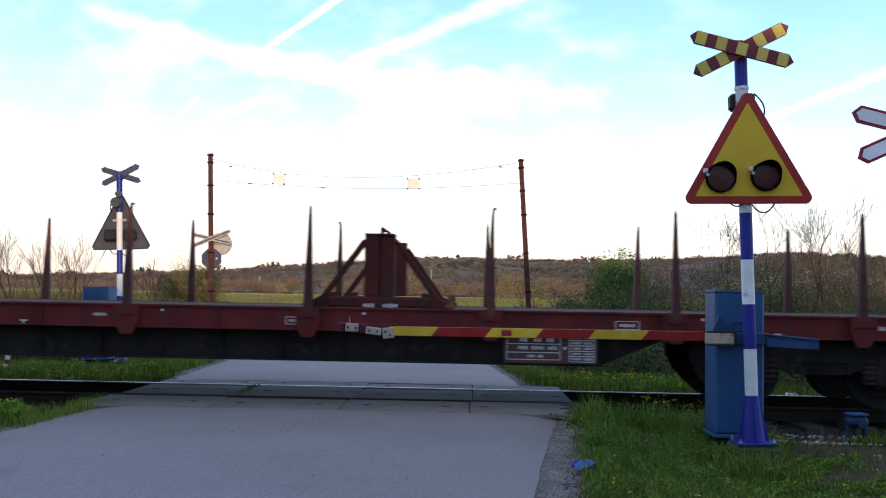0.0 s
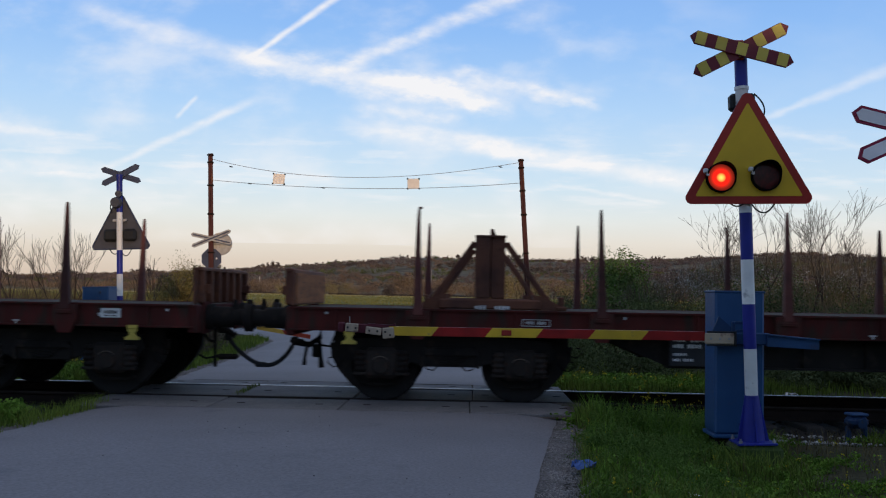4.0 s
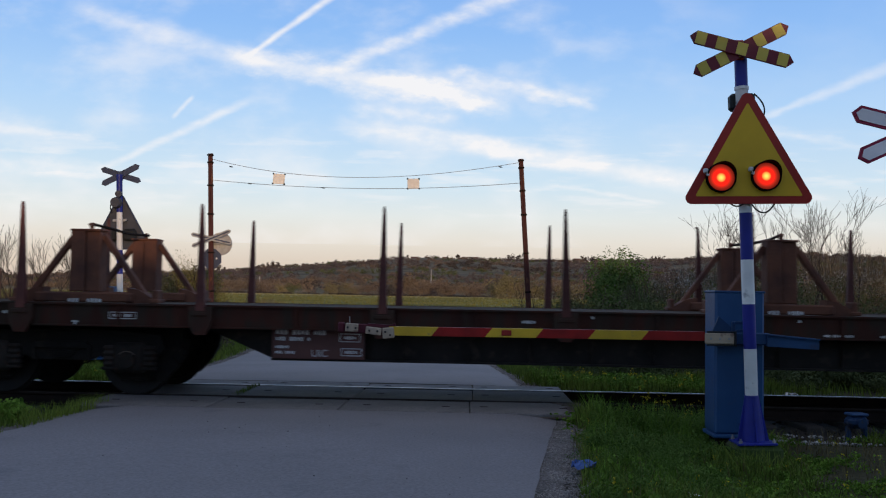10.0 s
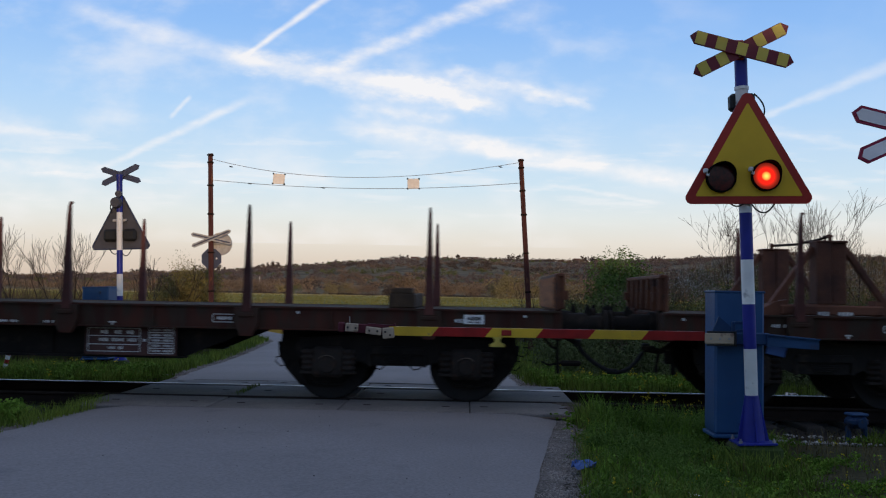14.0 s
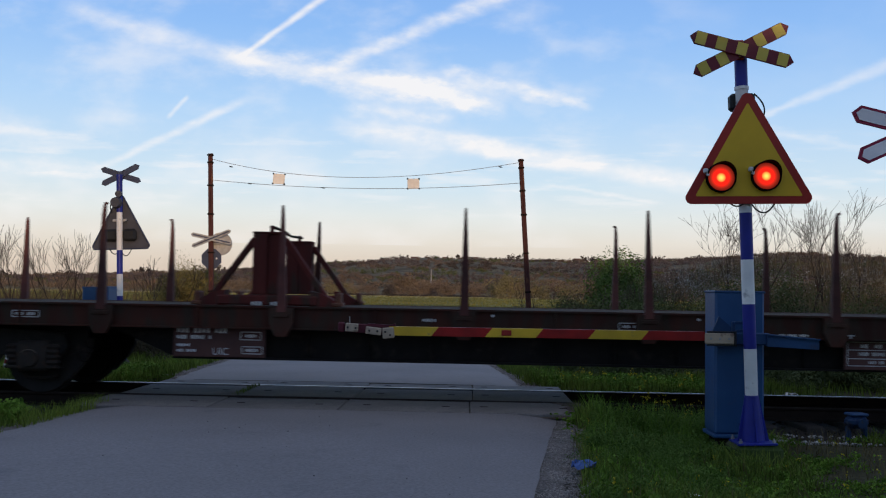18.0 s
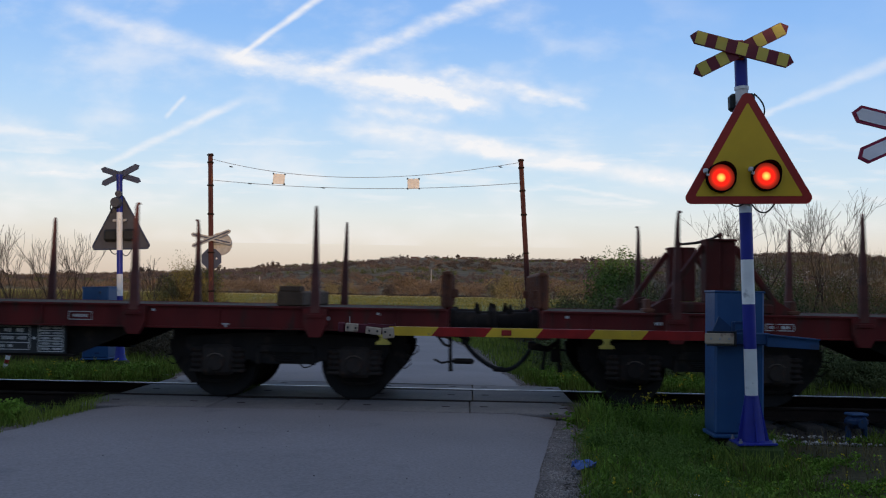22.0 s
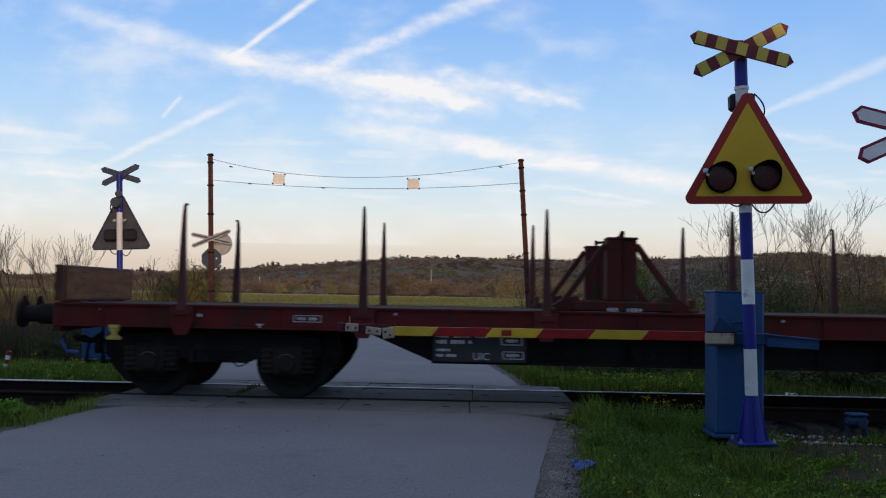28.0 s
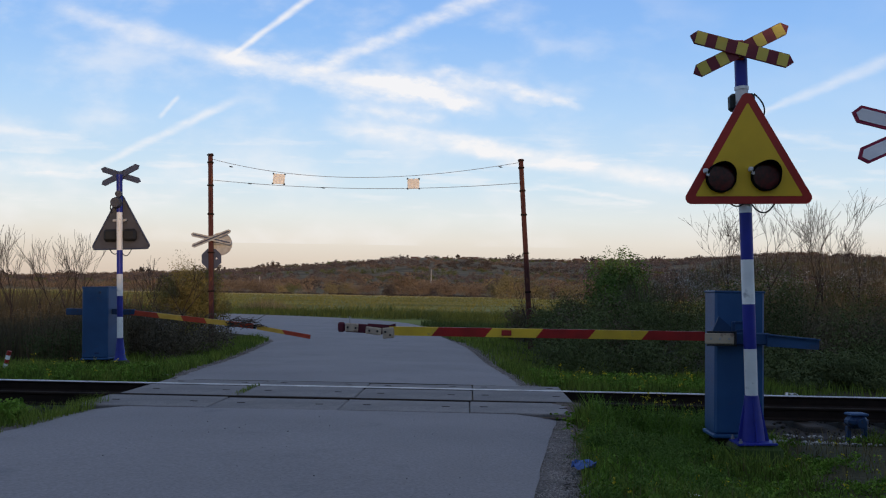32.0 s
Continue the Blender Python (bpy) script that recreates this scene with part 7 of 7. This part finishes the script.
def cradle_parts(wagon, x, colour, key, name_marks=True):
    """A pair of braced posts that hold the load apart, one on each side of the floor, tied by a rod."""
    def base():
        m = Mesh().box((0, 0, 0.07), (1.3, 0.32, 0.13), 0.02)
        m.prism([(-0.92, 0.0), (-0.55, 0.0), (-0.55, 0.2), (-0.72, 0.17), (-0.92, 0.05)], -0.12, 0.12)
        m.prism([(0.92, 0.0), (0.92, 0.05), (0.72, 0.17), (0.55, 0.2), (0.55, 0.0)], -0.12, 0.12)
        return m.done("cradle_base", colour)

    def lug():
        return Mesh().box((0, 0, 0.1), (0.07, 0.24, 0.16), 0.015).box((0, -0.02, 0.03), (0.13, 0.28, 0.05), 0.01).done("lug", RUSTY)

    def post():
        m = Mesh().box((-0.1, 0, 0.545), (0.19, 0.3, 0.8), 0.012).box((0.095, 0.01, 0.54), (0.19, 0.26, 0.79), 0.012)
        m.box((0, 0, 0.945), (0.4, 0.32, 0.03), 0.008)
        m.box((0.02, 0, 1.0), (0.05, 0.05, 0.1), 0.01).tube([(0.02, -0.08, 1.02), (0.02, 0.08, 1.02)], 0.018, 8)
        for z in (0.35, 0.58, 0.81):
            m.tube([(0.1, -0.118, z), (0.1, -0.13, z)], 0.035, 10)
        return m.done("cradle_post", colour)

    def brace(s):
        p, q = Vector((s * 0.2, 0, 0.87)), Vector((s * 0.74, 0, 0.12))
        d = q - p
        a = math.atan2(d.x, d.z)
        m = Mesh().box((p + q) / 2, (0.075, 0.1, d.length), 0.01, Matrix.Rotation(a, 3, "Y"))
        return m.done("cradle_brace", colour)

    for s in (-1, 1):
        b = part("cradle_base", shared(("cb", key), base), wagon, "", pose(x, s * 1.1, 1.215, 0, 0, 0 if s < 0 else 180))
        part("cradle_post", shared(("cp", key), post), b)
        for u in (-0.92, 0.92):
            part("lug", shared("lug", lug), b, "rusty steel lug", pose(u, 0, 0.0))
        part("cradle_brace", shared(("cl", key), lambda: brace(-1)), b)
        part("cradle_brace", shared(("cr", key), lambda: brace(1)), b)
        if s < 0 and name_marks:
            part("lettering", shared("cm", lambda: bars([(-0.2, 0.03, 0.15, 0.05), (0.05, 0.03, 0.2, 0.05)]).done("lettering", MARK)), b, m=pose(0, -0.175, 0.0))
    rod = Mesh().tube([(0, -1.1, 2.25), (0.05, -0.5, 2.22), (0.0, 0.2, 2.2), (0, 1.1, 2.23)], 0.02, 6)
    part("tie_rod", shared("rod", lambda: rod.done("tie_rod", RUST, True)), wagon, m=pose(x + 0.02, 0, 0))


def saddle_parts(wagon, x):
    """A tall steel saddle with a hollowed top rail, in the middle of the wagon."""
    def side():
        m = Mesh()
        for u, w, h in ((-0.72, 0.2, 1.2), (0.72, 0.18, 1.18)):
            m.box((u, 0, h / 2), (w, 0.16, h), 0.015)
        top = [(-0.65, 1.18), (-0.55, 1.14), (-0.42, 0.98), (-0.1, 0.92), (0.15, 0.93), (0.35, 1.06), (0.5, 1.1), (0.65, 1.12), (0.65, 0.78), (-0.65, 0.78)]
        m.prism(top, -0.06, 0.06)
        m.box((0, 0, 0.3), (1.3, 0.1, 0.12), 0.01)
        m.box((0, 0, 0.06), (1.6, 0.2, 0.12), 0.01)
        for u in (-0.3, 0.02, 0.34):
            m.box((u, 0, 0.55), (0.1, 0.12, 0.5), 0.01)
        for u in (-0.4, 0.3, 0.48):
            m.box((u, 0, 1.08 if u > 0 else 1.0), (0.07, 0.1, 0.08), 0.01)
        return m.done("saddle_frame", RUSTY)
    for s in (-1, 1):
        part("saddle_frame", shared("sf", side), wagon, "", pose(x, s * 1.0, 1.215))
    for u in (-0.72, 0.72):
        part("saddle_tie", shared("st", lambda: Mesh().box((0, 0, 0.9), (0.1, 1.9, 0.12), 0.01).box((0, 0, 0.25), (0.1, 1.9, 0.12), 0.01).done("saddle_tie", RUSTY)), wagon, m=pose(x + u, 0, 1.215))


GEAR = mat("oily_gear", (0.042, 0.032, 0.026), (0.024, 0.019, 0.016), 0.8, coarse=4, fine=40, bump=0.3, spread=0.35, stain=(0.055, 0.032, 0.022), stain_at=0.6, gloss=0.15)
STAKE = mat("stake_steel", (0.12, 0.038, 0.03), (0.065, 0.024, 0.02), 0.7, coarse=3, fine=40, bump=0.2, spread=0.35)
WHEEL = mat("wheel_steel", (0.022, 0.018, 0.016), (0.014, 0.012, 0.011), 0.8, 0.0, coarse=3, fine=40, bump=0.15, spread=0.2)
TIMBER = mat("timber_block", (0.12, 0.075, 0.045), (0.06, 0.04, 0.028), 0.9, coarse=3, fine=40, bump=0.4, stretch=(1, 8, 1))

R, C_, S_, G_, D_, M_ = RUSTY, CRIMSON, SCARLET, GREY_PAINT, DULL_GREY, MAROON
# for each wagon: shift along the train, cradles (place, paint), saddle, timbers across the floor, handwheel, plate tone, extras
WAGONS = [
    (-0.12, [(-7.6, M_), (2.05, M_)], None, [], None, 0, ""),
    (0.0, [(-7.55, M_), (7.4, M_)], None, [], None, 0, "crate"),
    (0.05, [(-7.4, R), (7.5, M_)], None, [0.25], -2.1, 1, ""),
    (0.0, [], -0.3, [-7.0], None, 0, ""),
    (0.0, [(-7.5, M_), (7.5, M_)], None, [-1.6], None, 1, "tag"),
    (0.06, [(-2.1, M_), (7.2, R)], None, [], 1.87, 0, "pegs"),
    (0.12, [(-7.4, R), (1.6, R)], None, [], None, 0, ""),
    (0.12, [(-7.5, S_), (7.6, D_)], None, [0.25], None, 1, ""),
    (0.0, [(-7.75, R), (7.7, C_)], None, [0.0], None, 0, "tag"),
    (0.06, [], -0.2, [7.65], None, 0, ""),
    (0.0, [(-7.65, D_), (7.5, M_)], None, [], None, 0, ""),
    (-0.08, [(-3.8, M_), (7.35, R)], None, [], None, 0, "lying"),
    (0.04, [(-7.75, M_), (2.05, M_)], None, [], 1.85, 0, ""),
    (0.0, [(-7.65, M_), (7.2, R)], None, [-0.3], None, 0, "label"),
    (0.0, [], -0.2, [7.75], None, 1, ""),
    (0.06, [(-7.45, R), (7.55, M_)], None, [0.35], 1.9, 0, ""),
    (-0.05, [(-7.5, M_), (7.8, C_)], None, [], None, 0, ""),
    (0.45, [(-2.35, M_), (6.9, M_)], None, [], None, 1, ""),
]
COATS = [RED_PAINT, MAROON, MAROON, MAROON, BROWN_PAINT, RED_PAINT, BROWN_PAINT, BROWN_PAINT, BROWN_PAINT, BROWN_PAINT, BROWN_PAINT, BROWN_PAINT, MAROON, RED_PAINT, RED_PAINT, MAROON, MAROON, RED_PAINT]
COAT_WORDS = {"worn_brown_paint": "worn brown", "fresh_red_paint": "dark red", "wagon_paint": "maroon"}
ROLLING, AXLES = [], []


def build_wagon(k, spec):
    shift, cradles, saddle, timbers, wheel_at, tone, extra = spec
    c, paint = SLACK[k], COATS[k]
    x_now = START - k * LENGTH + 10.28 + shift + c
    bits = []
    if cradles:
        bits.append("braced cradle posts")
    if saddle is not None:
        bits.append("a saddle")
    w = thing("flat_wagon", pose(x_now, YC, 0), "empty " + COAT_WORDS[paint.name] + " flat wagon with side stakes and " + (bits[0] if bits else "bare floor"), "wagon", "wagons of the train")
    part("underframe", shared("underframe", frame_mesh), w)
    for s in (-1, 1):
        part("side_sill", shared(("sill", paint.name), lambda: sill_mesh(paint)), w, "", pose(0, s * 1.3, 0, 0, 0, 0 if s < 0 else 180))
        part("girder", shared("girder", girder_mesh), w, "", pose(0, s * 1.05, 0, 0, 0, 0 if s < 0 else 180))
        part("headstock", shared(("headstock", paint.name), lambda: headstock_mesh(paint)), w, "", pose(s * 9.78, 0, 0, 0, 0, 0 if s > 0 else 180))
        lying = extra == "lying" and s > 0
        fl = pose(s * 9.78, 0, 1.22, 0, 0, 0 if s > 0 else 180) @ (pose(0, 0, 0, 0, 86, 0) if lying else pose(0, 0, 0, 0, 0, 0))
        flap = part("end_flap", shared("flap", flap_mesh), w, "ribbed rust-brown end flap" + (" folded down" if lying else ""), fl)
        part("board", shared("board", lambda: Mesh().box((-0.034, 0, 0.23), (0.016, 2.36, 0.4), 0.004).done("board", FLAP_BOARD)), flap, "golden brown plank lining")
        part("draw_hook", shared("hook", coupling_mesh), w, "", pose(s * 9.84, 0, 0, 0, 0, 0 if s > 0 else 180))
        part("brake_pipe", shared("pipe", pipe_mesh) if s > 0 else shared("cock", cock_mesh), w, "", pose(s * 9.84, 0, 0))
        if s > 0:
            part("end_step", shared("step", step_mesh), w, "", pose(9.84, 0, 0))
        for t in (-1, 1):
            part("buffer", shared("buffer", buffer_mesh), w, "", pose(s * 9.86, t * 0.875, 1.05, 0, 0, 0 if s > 0 else 180))
            for u in (0.36, 0.57):
                part("buffer_lug", shared("spike", lug_spike_mesh), w, "", pose(s * (9.86 + u), t * 0.875, 1.13, 0, 0, 0 if s > 0 else 180))
            part("rope_hook", shared("rope", hook_mesh), w, "yellow rope hook", pose(s * 9.02, t * 1.36, 0.93, 0, 0, 0 if t < 0 else 180))
        # running gear
        bg = part("bogie", shared("bolster", lambda: Mesh().box((0, 0, 0.72), (0.42, 1.9, 0.24), 0.03).box((0, 0, 0.62), (2.3, 0.14, 0.12), 0.02).done("bogie", BLACK)), w, "black two-axle bogie", pose(s * BOGIE, 0, 0))
        for lx, lz, turn in ((1.42, 0.42, 0), (1.52, 0.6, 0), (-1.42, 0.42, 180), (0.34, 0.4, 180), (-0.36, 0.4, 0)):
            part("wire_loop", shared("loop", wire_loop_mesh), bg, "", pose(lx, -0.92, lz, 0, 0, turn))
        for t in (-1, 1):
            part("side_frame", shared("sf2", side_frame_mesh), bg, "", pose(0, t * 1.0, 0, 0, 0, 0 if t < 0 else 180))
            ws = part("wheelset", shared("wheelset", wheelset_mesh), bg, "steel wheels on an axle", pose(t * AXLE_OUT, 0, 0.46))
            AXLES.append((ws, t * AXLE_OUT, x_now + s * BOGIE + t * AXLE_OUT))
            for u in (-1, 1):
                part("axlebox", shared("axlebox", axlebox_mesh), bg, "", pose(t * AXLE_OUT, u * 1.05, 0, 0, 0, 0 if u < 0 else 180))
                if u < 0:
                    part("worn_rim", shared("rim", rim_mesh), bg, "pale crescent on the axlebox", pose(t * AXLE_OUT, -1.205, 0.5))
                for q in (-0.26, 0.26):
                    part("spring", shared("spring", spring_mesh), bg, "", pose(t * AXLE_OUT + q, u * 1.05, 0))
    part("floor", shared("floor", lambda: Mesh().box((0, 0, 1.185), (19.5, 2.54, 0.05)).done("floor", WOOD_DECK)), w, "weathered plank floor")
    if k < 17:
        part("brake_hose", shared("hose", hose_mesh), w, "", pose(-9.84, 0, 0))
    else:
        part("brake_hose", shared("hose_end", lambda: Mesh().tube([(0, 0, 0.88), (-0.22, 0, 0.84), (-0.3, 0, 0.66), (-0.22, 0, 0.52), (-0.05, 0, 0.5)], 0.032, 8).done("brake_hose", TAG_BLUE, True)), w, "blue hanging brake hose", pose(-9.84, -0.34, 0))
    rnd = random.Random(100 + k)
    for i, x in enumerate(STAKES):
        for s in (-1, 1):
            if k in (6, 12) and i == 7:
                part("stake_pocket", shared(("pocket", paint.name), lambda: pocket_mesh(paint)), w, "", pose(x, s * 1.385, 0))
                continue
            kind = 1 if rnd.random() < 0.25 else 0
            st = part("stake", shared(("stake", kind), lambda: stake_mesh(kind)), w, "", pose(x, s * 1.385, 1.2, rnd.uniform(-0.5, 0.5), rnd.uniform(-1.0, 0.4), 0 if s < 0 else 180))
            part("stake_pocket", shared(("pocket", paint.name), lambda: pocket_mesh(paint)), w, "", pose(x, s * 1.385, 0))
    # lettering plates
    pm = PLATE_DARK if tone else PLATE_BROWN
    for key, x, marks in (("number_plate", -4.33, number_plate_marks), ("table_plate", 4.27, table_plate_marks)):
        p = part("lettering_plate", shared((key, tone), lambda: Mesh().box((0, 0, 0), (1.2, 0.014, 0.4), 0.004).done("lettering_plate", pm)), w, "dark plate with white lettering", pose(x, -1.2, 0.74))
        part("lettering", shared(key + "m", lambda: marks().done("lettering", MARK)), p, m=pose(0, -0.01, 0))
        if key == "number_plate":
            part("lettering", shared("uic", lambda: letters("UIC", 0.13, MARK)), p, m=pose(0.02, -0.009, -0.13))
    def sill_marks():
        m = Mesh()
        for a in (framed(5.2, 1.0, 5.5, 1.1), framed(-6.8, 1.02, -6.45, 1.1), framed(1.0, 0.99, 1.35, 1.08)):
            m.add(a.v, a.f)
        b = bars([(5.25, 1.05, 0.2, 0.04), (-6.76, 1.06, 0.26, 0.04), (1.04, 1.035, 0.2, 0.035), (2.3, 0.965, 0.4, 0.03), (3.0, 0.965, 0.4, 0.03), (8.3, 1.07, 0.28, 0.05), (-8.2, 1.08, 0.22, 0.04), (-1.5, 1.07, 0.18, 0.04)])
        m.add(b.v, b.f)
        for x in (-7.24, 7.24, -2.4, 3.9):
            m.box((x, 0, 0.975), (0.09, 0.004, 0.018)).box((x, 0, 0.95), (0.025, 0.004, 0.045))
        for x in (-9.3, -5.5, -0.6, 2.0, 6.3, 9.2):
            m.box((x, 0, 1.14), (0.035, 0.004, 0.03))
        return m.done("lettering", MARK)
    part("lettering", shared("sillmarks", sill_marks), w, "", pose(rnd.uniform(-0.3, 0.3), -1.337, 0))
    for x, ma in cradles:
        cradle_parts(w, x - c, ma, ma.name, ma not in (GREY_PAINT, CRIMSON))
    if saddle is not None:
        saddle_parts(w, saddle - c)
    if wheel_at is not None:
        part("handwheel", shared("handwheel", handwheel_mesh), w, "yellow handbrake wheel", pose(wheel_at - c, -1.42, 0.78))
    for x in timbers:
        t = part("timber", shared("timber", lambda: Mesh().box((0, 0, 0.1), (0.34, 2.3, 0.2), 0.02).box((0, -1.0, 0.23), (0.28, 0.3, 0.07), 0.01).done("timber", TIMBER)), w, "dark timber laid across the floor", pose(x - c, 0, 1.212))
    if extra == "crate":
        part("timber", Mesh().box((0, 0, 0.12), (0.5, 0.4, 0.24), 0.02).box((0.5, 0.1, 0.1), (0.34, 0.3, 0.2), 0.02).done("timber", TIMBER), w, "pair of timber blocks", pose(-0.35, 0.7, 1.212))
    if extra == "tag":
        part("tag", Mesh().box((0, 0, 0), (0.24, 0.006, 0.17), 0.002, Matrix.Rotation(radians(12), 3, "Y")).box((0.02, -0.004, 0.05), (0.16, 0.004, 0.03)).done("tag", TAG_BLUE), w, "blue paper tag", pose(-8.35, -1.12, 0.78))
    if k % 3 == 0:
        lb = part("label_plate", shared("label_plate", lambda: Mesh().box((0, 0, 0), (0.26, 0.008, 0.12), 0.003).done("label_plate", WHITE)), w, "small white framed label", pose(8.72, -1.337, 1.09))
        part("lettering", shared("labelm", lambda: bars([(-0.09, 0.01, 0.18, 0.045), (-0.08, -0.035, 0.16, 0.02)]).done("lettering", RUBBER)), lb, m=pose(0, -0.006, 0))
    if extra == "label":
        part("tag", Mesh().box((0, 0, 0), (0.22, 0.006, 0.17), 0.002).done("tag", TAG_BLUE), w, "blue paper tag", pose(-4.0, -1.34, 1.05))
    if extra == "pegs":
        m = Mesh()
        for i in range(4):
            m.tube([(0.42 * i, 0, 0), (0.42 * i, 0, 0.12)], 0.05, 8)
        part("pegs", m.done("pegs", RUSTY), w, "row of short steel pegs", pose(0.3, 1.0, 1.21))
    ROLLING.append((w, x_now))


for number, spec in enumerate(WAGONS):
    build_wagon(number, spec)


# ---- what moves ----
def run(t):
    return SPEED * t + SLOW * t * t


def motions():
    times = [0, 3, 6, 9, 12, 15, 18, 21, 24, 27, 30, 32]
    for w, x in ROLLING:
        walk(w, [(t, pose(x + run(t), YC, 0)) for t in times])
    # wheels turn while their wagon is near the crossing
    for ws, local, x in AXLES:
        ts = [i * 0.0333333 for i in range(0, 961)]
        near = [t for t in ts if -12 < x + run(t) < 12]
        if not near:
            continue
        zero = x + run(near[0])
        rows = [] if near[0] <= 0.001 else [(0.0, pose(local, 0, 0.46))]
        rows += [(t, pose(local, 0, 0.46, 0, math.degrees((x + run(t) - zero) / 0.46), 0)) for t in near]
        if near[-1] < 31.99:
            rows.append((32.0, rows[-1][1]))
        walk(ws, rows)
    # lamps: the drum turns its lit, fading or dark lens to the road at each flash
    for lens, first, period, lit in zip(FLASHERS, (0.165, 0.19), (0.936, 0.9705), (0.57, 0.58)):
        steps, k = [], -1
        while first + k * period < 32.3:
            t = first + k * period
            steps += [(t - 0.03, -120.0), (t, 0.0), (t + lit, -120.0), (t + lit + 0.065, -240.0)]
            k += 1
        now, last = -240.0, 0
        rows = [(0.0, pose(0, DRUM, 0, 0, 0, now))]
        for t, ang in steps:
            f = max(round(t * 30), last + 2)
            if f % 30 == 1:
                f += 1
            if t < 0.1 or f > 958 or ang == now:
                continue
            rows += [((f - 2) / 30, pose(0, DRUM, 0, 0, 0, now))] if f - 2 > last else []
            rows += [((f - 1) / 30, pose(0, DRUM, 0, 0, 0, (now + ang) / 2)), (f / 30, pose(0, DRUM, 0, 0, 0, ang))]
            now, last = ang, f
        rows.append((32.0, pose(0, DRUM, 0, 0, 0, now)))
        walk(lens, rows)
    # the clouds drift slowly
    for c in CLOUDS:
        walk(c, [(0.0, pose(23.0, 0, 0)), (32.0, pose(-23.0, 0, 0))])


motions()
